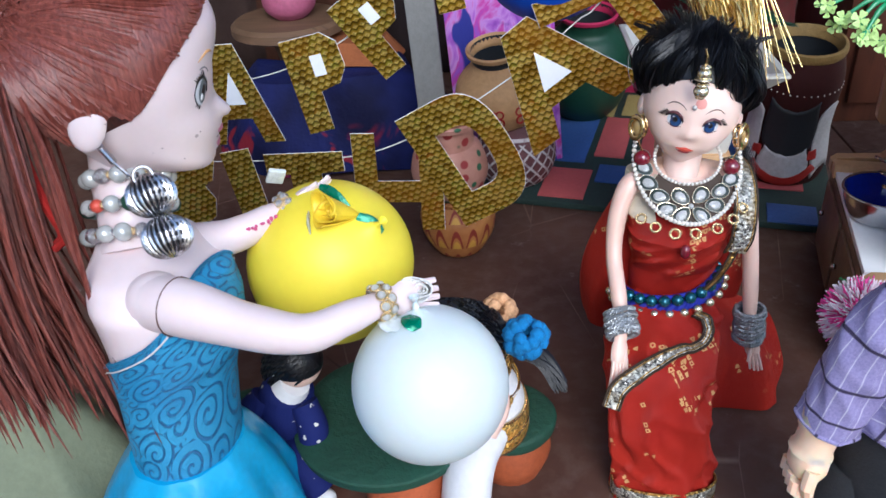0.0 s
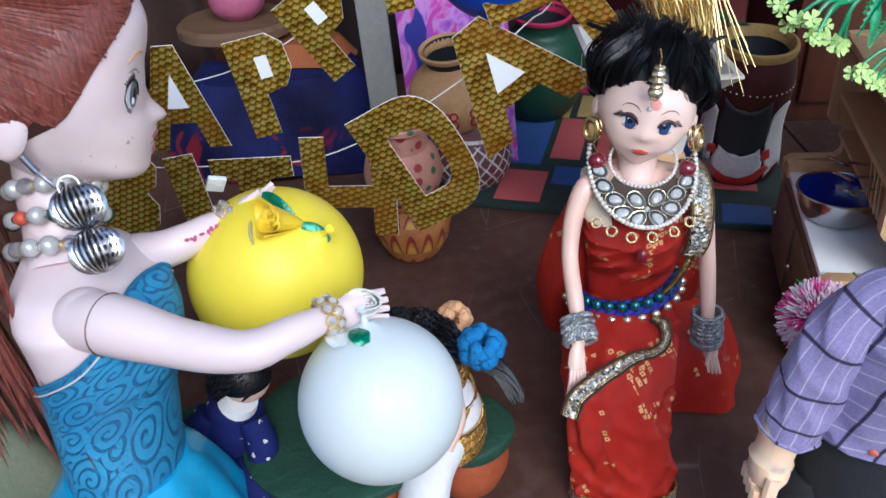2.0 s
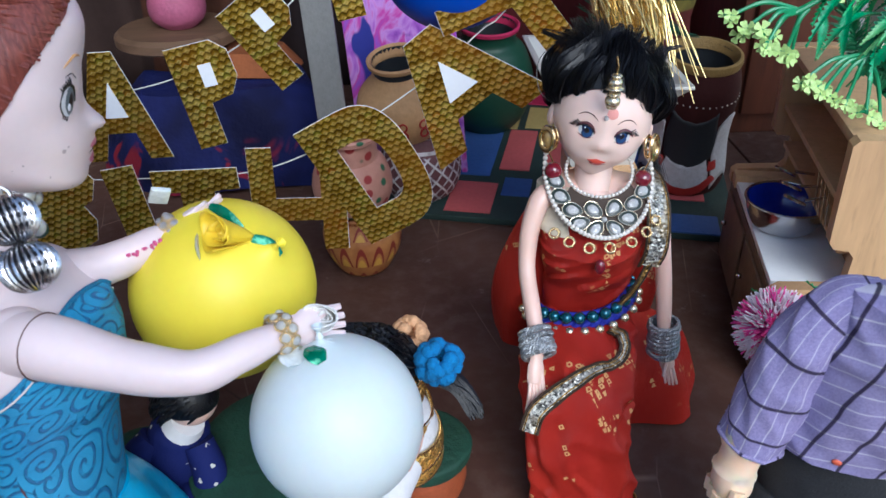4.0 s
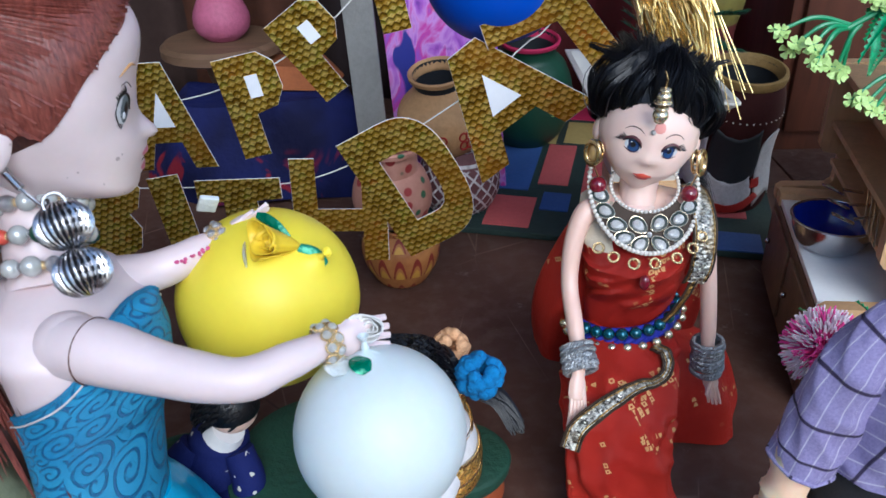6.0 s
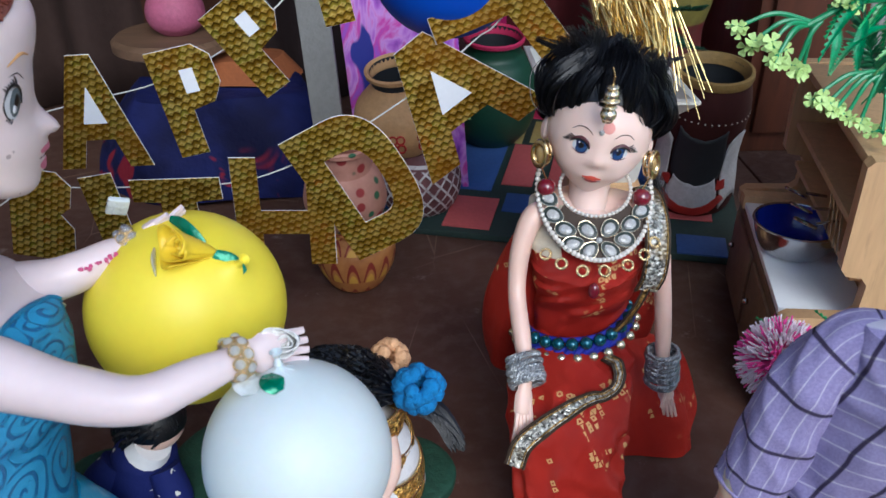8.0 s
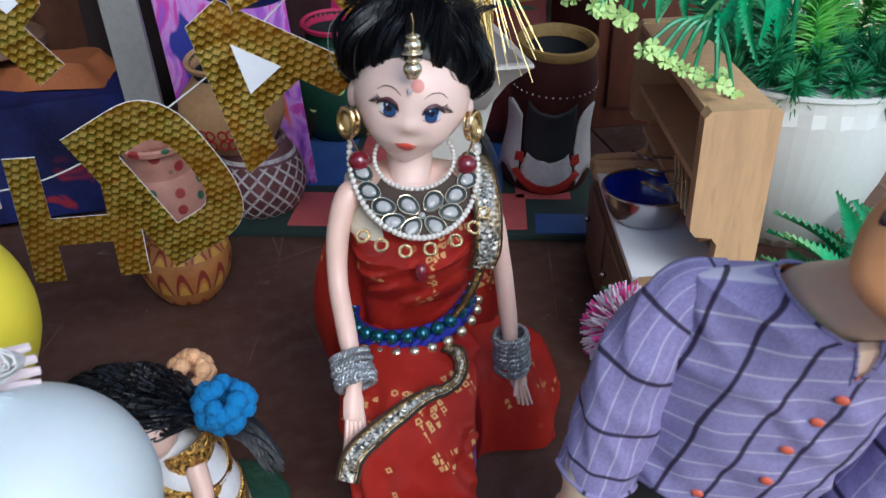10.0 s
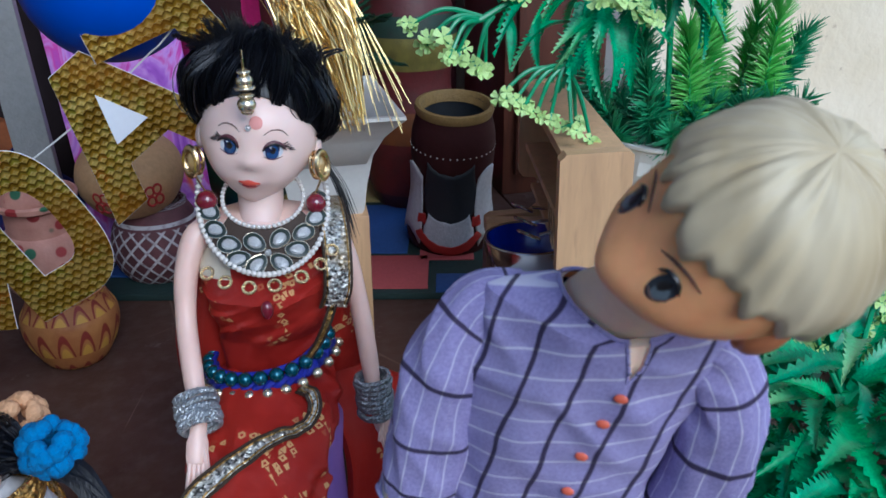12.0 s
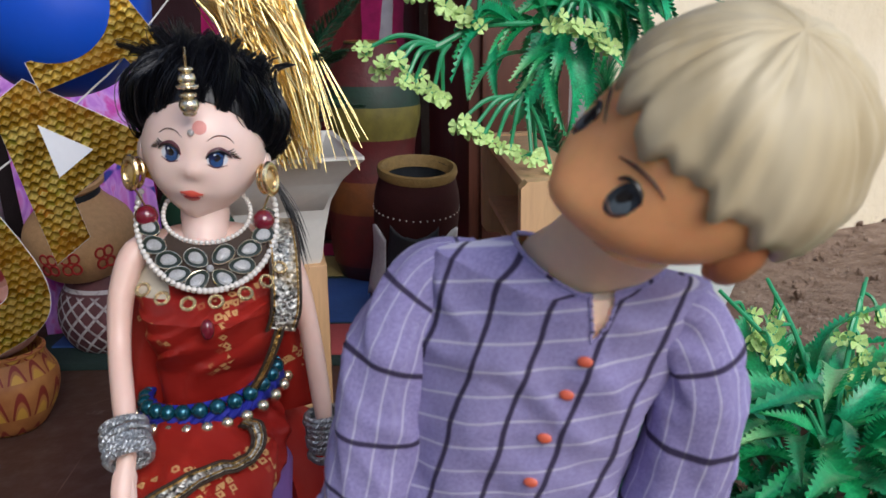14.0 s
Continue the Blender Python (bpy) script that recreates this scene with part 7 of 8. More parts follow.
def boards():
    b = Builder()
    b.box(Matrix.Translation((0.034, 0.975, 0.26)) @ pose(0, 0, 0, 0, -3, 4), (0.033, 0.02, 0.52), M_GREYWOOD, 0.002)
    solid("plank", b, "grey painted wooden plank standing upright", "plank")
    b = Builder()
    b.box(Matrix.Translation((0.118, 1.04, 0.25)) @ pose(0, 0, 0, -3, -4, 3), (0.13, 0.010, 0.5), M_SWIRL, 0.002)
    solid("folk_painting", b, "upright board painted in purple, pink and orange swirls", "painting")
    # round wooden stand with a pink pot
    g = group_of("round_stand", (-0.165, 1.16, 0), "worn brown wooden stand with a round top", "stand")
    b = Builder()
    b.lathe([(0.072, 0.150), (0.078, 0.153), (0.078, 0.163), (0.072, 0.168), (0.001, 0.168)], Matrix.Translation((-0.165, 1.16, 0)), M_BROWNWOOD, 40)
    part("top", b, g)
    b = Builder()
    b.lathe(open_profile([(0.05, 0), (0.045, 0.01), (0.02, 0.03), (0.018, 0.1), (0.03, 0.15)]), Matrix.Translation((-0.165, 1.16, 0)), M_BROWNWOOD, 24)
    part("leg", b, g)
    pot("clay_pot", (-0.160, 1.16, 0.168), open_profile([(0.02, 0), (0.033, 0.012), (0.036, 0.03), (0.028, 0.05), (0.02, 0.058)]), M_PINKCLAY, "pink clay pot with dark dabs on the round stand")
    # navy cloth bundle with a red pattern
    b = Builder()
    rows = []
    for i in range(20):
        v = i / 19
        rows.append([Vector((-0.10 + (0.165 * (1 - 0.35 * v * v)) * math.cos(t), 1.10 + 0.10 * (1 - 0.4 * v * v) * math.sin(t), 0.002 + 0.115 * v + 0.006 * math.sin(3 * t + 5 * v))) * 1.0 + Vector((0.008 * math.sin(5 * t + 4 * v), 0.008 * math.sin(4 * t + 3 * v), 0)) for t in (2 * math.pi * j / 56 for j in range(56))])
    b.grid(rows, M_NAVY)
    solid("cushion", b, "navy blue cloth cushion with a red pattern at its foot", "cloth")
    b = Builder()
    rows = []
    for i in range(9):
        v = i / 8
        rows.append([Vector((-0.085 + 0.075 * (1 - 0.3 * v) * math.cos(t) + 0.006 * math.sin(5 * t), 1.14 + 0.05 * (1 - 0.3 * v) * math.sin(t), 0.116 + 0.026 * v + 0.004 * math.sin(3 * t))) for t in (2 * math.pi * j / 36 for j in range(36))])
    b.grid(rows, M_ORANGECLOTH)
    solid("folded_cloth", b, "orange-brown folded cloth on the navy cushion", "cloth")
    b = Builder()
    rows = []
    for i in range(14):
        v = i / 13
        rows.append([Vector((-0.205 + 0.062 * (1 - 0.6 * v * v) * math.cos(t) * (1 + 0.10 * math.sin(5 * t + 2 * v)), 0.475 + 0.055 * (1 - 0.6 * v * v) * math.sin(t) * (1 + 0.10 * math.sin(6 * t)), 0.001 + 0.105 * v)) for t in (2 * math.pi * j / 48 for j in range(48))])
    b.grid(rows, M_OLIVE)
    solid("folded_cloth", b, "sage green cotton cloth heaped on the floor", "cloth")


boards()


def box_pot():
    wood_b = Builder()
    wood_b.box(Matrix.Translation((0.303, 0.785, 0.069)) @ pose(0, 0, 0, 0, 0, -4), (0.062, 0.062, 0.138), M_PINE, 0.003)
    solid("wood_block", wood_b, "pale wooden block under the ivory pot", "block")
    g = group_of("planter", (0.303, 0.785, 0.138), "ivory square planter with flared rim", "planter")

    def square(cx, cy, hx, hy, z, n=6):
        out = []
        for sx, sy, ex, ey in ((-1, -1, 1, 0), (1, -1, 0, 1), (1, 1, -1, 0), (-1, 1, 0, -1)):
            for k in range(n):
                out.append(Vector((cx + hx * (sx + ex * 2 * k / n), cy + hy * (sy + ey * 2 * k / n), z)))
        return out
    prof = [(0.027, 0.027, 0.138), (0.029, 0.029, 0.142), (0.032, 0.033, 0.165), (0.037, 0.040, 0.190), (0.044, 0.056, 0.208), (0.054, 0.072, 0.2215), (0.0580, 0.078, 0.226), (0.0580, 0.078, 0.2285), (0.053, 0.072, 0.2285), (0.042, 0.054, 0.206), (0.033, 0.036, 0.18), (0.02, 0.02, 0.178)]
    b = Builder()
    rings = [square(0.300 - 0.004 * i / 11, 0.785, hx, hy, z) for i, (hx, hy, z) in enumerate(prof + [(0.0005, 0.0005, 0.178)])]
    b.grid(rings[:6], M_CERAMIC, caps="foot")
    part("body", b, g, sharp=50)
    for name, some in (("rim", rings[5:9]), ("lining", rings[8:])):
        b = Builder()
        b.grid(some, M_CERAMIC, caps=False)
        part(name, b, g, sharp=50)
    # fir sprigs stuck in the planter
    f = group_of("fir_sprigs", (0.31, 0.80, 0.2), "dark green artificial fir sprigs in the planter", "plant")
    rnd = random.Random(11)
    tips = [((0.335, 0.70, 0.300), 0.9), ((0.352, 0.735, 0.262), 0.8), ((0.318, 0.79, 0.33), 1), ((0.285, 0.81, 0.34), 1), ((0.34, 0.80, 0.31), 1), ((0.36, 0.77, 0.335), 0.9)]
    for tip, sc in tips:
        b = Builder()
        root = Vector((0.305, 0.80, 0.185))
        path = smooth_path([root, root.lerp(Vector(tip), 0.5) + Vector((0, 0, 0.035)), Vector(tip)], 12)
        b.tube(path, 0.0009, M_FIR, 5)
        for i, p in enumerate(path[6:]):
            d = (path[min(i + 7, len(path) - 1)] - path[i + 5]).normalized()
            side = d.cross(Vector((0, 0.3, 1))).normalized()
            for s in (-1, 1):
                ln = 0.022 * (1 - 0.6 * i / (len(path) - 6)) * sc
                tw = [p, p + (side * s * 0.8 + d * 0.6) * ln]
                b.tube(tw, [0.0006, 0.0003], M_FIR, 4)
                for k in range(12):
                    q = tw[0].lerp(tw[1], (k + 1) / 12)
                    for e in (-1, 1):
                        dd = (d * 0.5 + side * s * 0.5 + d.cross(side) * 0.4 * rnd.uniform(-1, 1) + (d if e > 0 else side * s) * 0.6).normalized()
                        b.tube([q, q + dd * 0.005], [0.00045, 0.0001], M_FIR, 3)
        part("sprig", b, f)


box_pot()


def tassel():
    g = group_of("tinsel_tassel", (0.296, 0.72, 0.3), "gold tinsel tassel spreading over the planter", "tassel")
    rnd = random.Random(4)
    top = Vector((0.272, 0.745, 0.40))
    b = Builder()
    for k in range(620):
        a = rnd.uniform(0, 2 * math.pi)
        q = rnd.random() ** 0.6
        ln = rnd.random() ** 1.6
        neck = Vector((0.278 + 0.034 * q * math.cos(a), 0.728 + 0.018 * q * math.sin(a), 0.345))
        end = Vector((0.306 + 0.020 * q * math.cos(a + 0.4 * rnd.random()), 0.708 + 0.018 * q * math.sin(a), 0.222 + 0.085 * ln))
        if q > 0.75 and math.cos(a) < 0:
            end = Vector((0.268 + 0.03 * rnd.random(), 0.705, 0.285 + 0.03 * rnd.random()))
        path = smooth_path([top + Vector((0.006 * math.cos(a), 0.006 * math.sin(a), 0)), neck, neck.lerp(end, 0.6) + Vector((0.004 * rnd.uniform(-1, 1), 0, 0.004)), end], 3)
        b.tube(path, 0.0006, M_TINSEL, 4, 0.35, (math.cos(2.7 * k), math.sin(2.7 * k), 0.1))
    for k in range(14):
        end = Vector((0.325 + 0.03 * rnd.random(), 0.70 - 0.02 * rnd.random(), 0.22 + 0.04 * rnd.random()))
        b.tube(smooth_path([top, Vector((0.312, 0.72, 0.33)), end], 5), 0.00035, M_TINSEL, 4)
    part("tinsel", b, g)
    b = Builder()
    b.tube([top + Vector((0, 0, -0.006)), top, top + Vector((0.0, 0.05, 0.10)), (0.29, 1.32, 0.70)], [0.006, 0.006, 0.0012, 0.0012], M_TINSEL, 10)
    part("cord", b, g)


tassel()


# ---- toy kitchen ----
def toy_kitchen():
    O, ex, ey = Vector((0.435, 0.612, 0)), Vector((0.977, -0.213, 0)), Vector((0.213, 0.977, 0))
    F = Matrix.Translation(O) @ Matrix((ex, ey, Vector((0, 0, 1)))).transposed().to_4x4()
    g = group_of("toy_kitchen", O, "pine toy kitchen unit with white worktop and shelf", "toy kitchen")

    def board(name, c, size, mat=M_PINE, bevel=0.0015, label=""):
        b = Builder()
        b.box(F @ Matrix.Translation(c), size, mat, bevel)
        return part(name, b, g, label)
    prof = [(-0.030, 0.086), (0.047, 0.086), (0.047, 0.224), (0.043, 0.2265), (0.004, 0.2245), (0.0, 0.220), (0.001, 0.143), (0.005, 0.138), (0.016, 0.137), (0.020, 0.132), (0.019, 0.108), (0.014, 0.103), (-0.025, 0.100), (-0.030, 0.096)]
    for y0 in (-0.012, 0.208):
        b = Builder()
        mm = F @ Matrix(((1, 0, 0, 0), (0, 0, -1, y0 + 0.012), (0, 1, 0, 0), (0, 0, 0, 1)))
        b.prism(prof, mm, 0.012, M_PINE)
        part("side_panel", b, g)
        board("base_panel", (0.009, y0 + 0.006, 0.043), (0.072, 0.009, 0.085), M_BROWNWOOD, 0.001, "worn brown base panel")
    board("back_panel", (0.043, 0.104, 0.115), (0.006, 0.206, 0.215))
    board("shelf_top", (0.024, 0.104, 0.2205), (0.044, 0.207, 0.007))
    board("shelf", (0.024, 0.104, 0.168), (0.036, 0.207, 0.006))
    board("lower_shelf", (0.027, 0.104, 0.130), (0.03, 0.207, 0.005))
    board("worktop", (0.005, 0.104, 0.0915), (0.066, 0.190, 0.006), M_LAMINATE, 0.001, "white laminate worktop")
    board("upstand", (0.004, 0.196, 0.094), (0.068, 0.016, 0.014))
    board("front_panel", (-0.026, 0.104, 0.045), (0.006, 0.206, 0.086), M_BROWNWOOD)
    for y0 in (0.055, 0.155):
        board("door", (-0.0305, y0, 0.045), (0.003, 0.09, 0.072), M_BROWNWOOD)
        b = Builder()
        b.ball(F @ Vector((-0.034, y0 + 0.03, 0.05)), 0.003, M_STEEL, 10, 7)
        part("knob", b, g)
    for k in range(4):
        b = Builder()
        y0 = 0.03 + 0.011 * k
        b.tube([F @ Vector((0.009, y0, 0.133)), F @ Vector((0.006, y0, 0.166))], 0.0008, M_STEEL, 6)
        part("rack_wire", b, g, "thin steel plate rack wire")
    for k, y0 in enumerate((0.075, 0.095, 0.118)):
        b = Builder()
        p = F @ Vector((-0.008, y0 - 0.012, 0.140 + 0.003 * k))
        b.ring(frame_of(p, ex * 0.4 + ey * 0.3 + Vector((0, 0, 0.9))), 0.0085, 0.0013, M_STEEL, 22, 8)
        b.tube([p + ex * 0.008, F @ Vector((0.016, y0 - 0.012, 0.144))], 0.0013, M_STEEL, 8)
        part("hook", b, g, "chrome ring hook")
    # bowl
    s = group_of("bowl", F @ Vector((-0.004, 0.115, 0.0945)), "steel bowl enamelled cobalt blue inside", "bowl")
    m = F @ Matrix.Translation((-0.003, 0.100, 0.0948))
    b = Builder()
    b.lathe(open_profile([(0.018, 0), (0.026, 0.004), (0.032, 0.016), (0.034, 0.027)]), m, M_STEEL, 44, caps="foot")
    part("shell", b, s)
    b = Builder()
    b.lathe(open_profile([(0.001, 0.004), (0.022, 0.006), (0.030, 0.016), (0.0335, 0.0275)]), m, M_COBALTENAMEL, 44, caps=False)
    part("lining", b, s)
    b = Builder()
    b.ring(m @ Matrix.Translation((0, 0, 0.0275)), 0.0345, 0.0012, M_STEEL, 44, 8)
    part("rim", b, s)


toy_kitchen()


# ---- plants ----
def leaf_mesh(name, mat, length=1.0, width=0.14, droop=0.5, teeth=19):
    """A long saw-toothed leaf, folded along its rib, growing along +y."""
    b = Builder()
    rows = []
    n = teeth * 2
    for i in range(n + 1):
        t = i / n
        w = width * math.sin(math.pi * min(0.97, 0.12 + 0.86 * t) ** 0.85) * (1.0 if i % 2 else 0.56)
        y = length * t
        z = -droop * t * t * 0.6 + 0.12 * math.sin(math.pi * t)
        f = 0.35 * w
        k = 0.045 * (1 if i % 2 else 0)
        rows.append([Vector((-w, y + k, z + f)), Vector((-w * 0.4, y, z + f * 0.3)), Vector((0, y, z)), Vector((w * 0.4, y, z + f * 0.3)), Vector((w, y + k, z + f)),
                     Vector((w * 0.4, y, z + f * 0.3 - 0.014)), Vector((0, y, z - 0.024)), Vector((-w * 0.4, y, z + f * 0.3 - 0.014))])
    b.grid(rows, mat)
    return b.mesh(name, 30)


MESH_LEAVES = [leaf_mesh("leaf", m, 1.0, w, d) for m, w, d in ((M_LEAF, 0.125, 0.5), (M_LEAF2, 0.115, 0.75), (M_LEAF, 0.105, 0.95), (M_LEAF2, 0.125, 0.25))]


def bloom_mesh():
    b = Builder()
    for k in range(4):
        a = 2 * math.pi * k / 4
        d = Vector((math.cos(a), math.sin(a), 0.35))
        side = Vector((-math.sin(a), math.cos(a), 0))
        rows = []
        for i, (t, w) in enumerate(((0.0, 0.08), (0.45, 0.3), (0.8, 0.5), (1.0, 0.34))):
            p = d * t
            rows.append([p - side * w + Vector((0, 0, 0.14 * w)), p, p + side * w + Vector((0, 0, 0.14 * w)), p + Vector((0, 0, -0.09))])
        b.grid(rows, M_BLOOM)
    return b.mesh("blossom", 40)


MESH_BLOOM = bloom_mesh()


def aim(at, way, roll, size):
    """A matrix that turns +y to way."""
    y = Vector(way).normalized()
    x = y.cross(Vector((0, 0, 1)))
    x = x.normalized() if x.length > 0.01 else Vector((1, 0, 0))
    z = x.cross(y)
    return Matrix.Translation(at) @ Matrix((x, y, z)).transposed().to_4x4() @ pose(0, 0, 0, 0, roll, 0) @ Matrix.Scale(size, 4)


def blossom_spray(g, root, tip, rnd, fork=5, reach=0.03, r=0.0050):
    """A branching stem whose fine forks end in blossoms."""
    b = Builder()
    root, tip = Vector(root), Vector(tip)
    path = smooth_path([root, root.lerp(tip, 0.5) + Vector((0, 0, 0.014)), tip], 8)
    b.tube(path, [0.0021 * (1 - 0.3 * i / len(path)) for i in range(len(path))], M_STEM, 7)
    ends = []
    for k in range(fork):
        p = path[int(len(path) * (0.4 + 0.58 * k / fork))]
        out = Vector((rnd.uniform(-1, 0.6), rnd.uniform(-1, 0.4), rnd.uniform(-1.2, -0.1))).normalized()
        q = p + out * reach * rnd.uniform(0.6, 1.0)
        b.tube(smooth_path([p, p.lerp(q, 0.5) + Vector((0, 0, 0.005)), q], 4), [0.0015] * 8 + [0.0011], M_STEM, 6)
        ends.append((q, out))
        for j in range(2):
            o2 = (out + Vector((rnd.uniform(-0.8, 0.8), rnd.uniform(-0.8, 0.8), rnd.uniform(-0.8, 0.3)))).normalized()
            q2 = p.lerp(q, 0.75) + o2 * reach * 0.4
            b.tube([p.lerp(q, 0.7), q2], 0.0011, M_STEM, 5)
            ends.append((q2, o2))
    blooms(part("stem", b, g), ends, rnd, r)


def blooms(stem, ends, rnd, r):
    for q, out in ends:
        ob = new("blossom", MESH_BLOOM)
        ob.parent = stem
        ob.matrix_basis = frame_of(q, out * 0.5 + Vector((-0.1, -0.7, 0.55))) @ pose(0, 0, 0, rnd.uniform(-25, 25), rnd.uniform(-25, 25), rnd.uniform(0, 90)) @ Matrix.Scale(r * rnd.uniform(0.8, 1.25), 4)


def umbel(g, back, hub, first, last, rnd, count=6, r=0.0046):
    """A stem that fans out at its hub into arching stalks, with a row of blossom heads from first to last."""
    b = Builder()
    back, hub, first, last = Vector(back), Vector(hub), Vector(first), Vector(last)
    b.tube(smooth_path([back, back.lerp(hub, 0.55) + Vector((0, 0, 0.006)), hub], 8), 0.0021, M_STEM, 8)
    ends = []
    for k in range(count):
        q = first.lerp(last, k / (count - 1)) + Vector((rnd.uniform(-0.002, 0.002), rnd.uniform(-0.012, 0.012), rnd.uniform(-0.003, 0.003)))
        start = back.lerp(hub, 0.84 + 0.16 * rnd.random())
        bow = start.lerp(q, 0.55) + Vector((0, 0, 0.007))
        b.tube(smooth_path([start, bow, q], 7), [0.0016] * 10 + [0.0013] * 5, M_STEM, 7)
        for j in range(4):
            out = Vector((rnd.uniform(-0.8, 0.6), rnd.uniform(-0.9, 0.5), rnd.uniform(-1.0, 0.2))).normalized()
            e = q + out * rnd.uniform(0.003, 0.0065)
            b.tube([bow.lerp(q, 0.92), e], 0.0010, M_STEM, 5)
            ends.append((e, out))
    blooms(part("stem", b, g), ends, rnd, r)


def hanging_plant():
    """Stems with saw-toothed leaves and lime blossoms that reach out over the toy kitchen."""
    g = group_of("artificial_plant", (0.60, 0.76, 0.0), "bright green artificial plant with saw-toothed leaves and lime blossoms", "plant")
    rnd = random.Random(21)
    hub = Vector((0.50, 0.665, 0.325))
    b = Builder()
    b.tube(smooth_path([Vector((0.62, 0.80, 0.10)), Vector((0.61, 0.80, 0.28)), Vector((0.57, 0.74, 0.345)), hub], 8), 0.0028, M_STEM, 8)
    part("main_stem", b, g)
    umbel(g, (0.455, 0.645, 0.318), (0.388, 0.634, 0.304), (0.347, 0.630, 0.303), (0.393, 0.632, 0.272), rnd, 7)
    umbel(g, (0.478, 0.640, 0.310), (0.444, 0.634, 0.272), (0.402, 0.630, 0.262), (0.465, 0.628, 0.228), rnd, 8)
    umbel(g, (0.500, 0.650, 0.330), (0.478, 0.620, 0.330), (0.455, 0.610, 0.322), (0.496, 0.612, 0.308), rnd, 6)
    umbel(g, (0.470, 0.655, 0.335), (0.420, 0.640, 0.338), (0.378, 0.640, 0.340), (0.415, 0.628, 0.318), rnd, 5)
    sprigs = [((0.455, 0.645, 0.318), (-1, -0.2, 0.05)), ((0.478, 0.640, 0.310), (-0.5, -0.5, -0.6)), ((0.50, 0.65, 0.33), (-0.3, -0.7, 0.2)), ((0.52, 0.66, 0.34), (0.4, -0.6, 0.1)), ((0.47, 0.655, 0.335), (-0.7, -0.1, 0.5)), ((0.55, 0.69, 0.345), (0.6, -0.4, 0.3)), ((0.535, 0.675, 0.325), (0.2, -0.6, -0.5))]
    for at, way in sprigs:
        at, way = Vector(at), Vector(way).normalized()
        for k in range(15):
            d = (way * 1.1 + Vector((rnd.gauss(0, 0.55), rnd.gauss(0, 0.5), rnd.gauss(-0.05, 0.5)))).normalized()
            piece("leaf", rnd.choice(MESH_LEAVES), g, aim(at + way * rnd.uniform(-0.02, 0.022), d, rnd.uniform(-50, 50), rnd.uniform(0.034, 0.056)))
    for p, way, size in (((0.455, 0.640, 0.312), (0.1, -0.4, -0.9), 0.060), ((0.470, 0.640, 0.310), (0.25, -0.3, -0.95), 0.062), ((0.490, 0.645, 0.312), (0.0, -0.35, -0.95), 0.060), ((0.430, 0.642, 0.305), (-0.2, -0.4, -0.8), 0.036), ((0.410, 0.640, 0.304), (-0.1, -0.5, -0.8), 0.032), ((0.452, 0.64, 0.300), (-0.95, -0.2, -0.25), 0.050)):
        piece("leaf", MESH_LEAVES[0], g, aim(p, way, rnd.uniform(-30, 30), size))
    for k in range(60):
        a = rnd.uniform(0, 2 * math.pi)
        way = Vector((math.cos(a), math.sin(a) * 0.8 - 0.1, rnd.uniform(-0.2, 0.7)))
        p = hub.lerp(Vector((0.60, 0.78, 0.36)), rnd.random()) + Vector((rnd.uniform(-0.02, 0.03), rnd.uniform(-0.03, 0.03), rnd.uniform(-0.01, 0.05)))
        piece("leaf", rnd.choice(MESH_LEAVES), g, aim(p, way, rnd.uniform(-50, 50), rnd.uniform(0.034, 0.056)))


hanging_plant()


def floor_plant():
    g = group_of("artificial_plant", (0.64, 0.54, -0.02), "dense green artificial plant with saw-toothed leaves by the floor edge", "plant")
    rnd = random.Random(33)
    for k in range(430):
        a = rnd.uniform(0, 2 * math.pi)
        q = rnd.random() ** 0.5
        p = Vector((0.625 + 0.115 * q * math.cos(a), 0.545 + 0.14 * q * math.sin(a) + 0.06 * q * math.cos(a), 0.0 + 0.085 * rnd.random() * (1.2 - q)))
        way = Vector((math.cos(a) * 0.75 + rnd.uniform(-0.4, 0.3), math.sin(a) * 0.75 + rnd.uniform(-0.5, 0.3), rnd.uniform(-0.05, 0.7)))
        piece("leaf", rnd.choice(MESH_LEAVES), g, aim(p, way, rnd.uniform(-40, 40), rnd.uniform(0.056, 0.094)))
    for tip in ((0.64, 0.63, 0.135), (0.70, 0.60, 0.135), (0.74, 0.56, 0.125), (0.60, 0.63, 0.13), (0.76, 0.66, 0.115)):
        blossom_spray(g, (0.65, 0.56, 0.03), tip, rnd, 5, 0.024, 0.0058)


floor_plant()


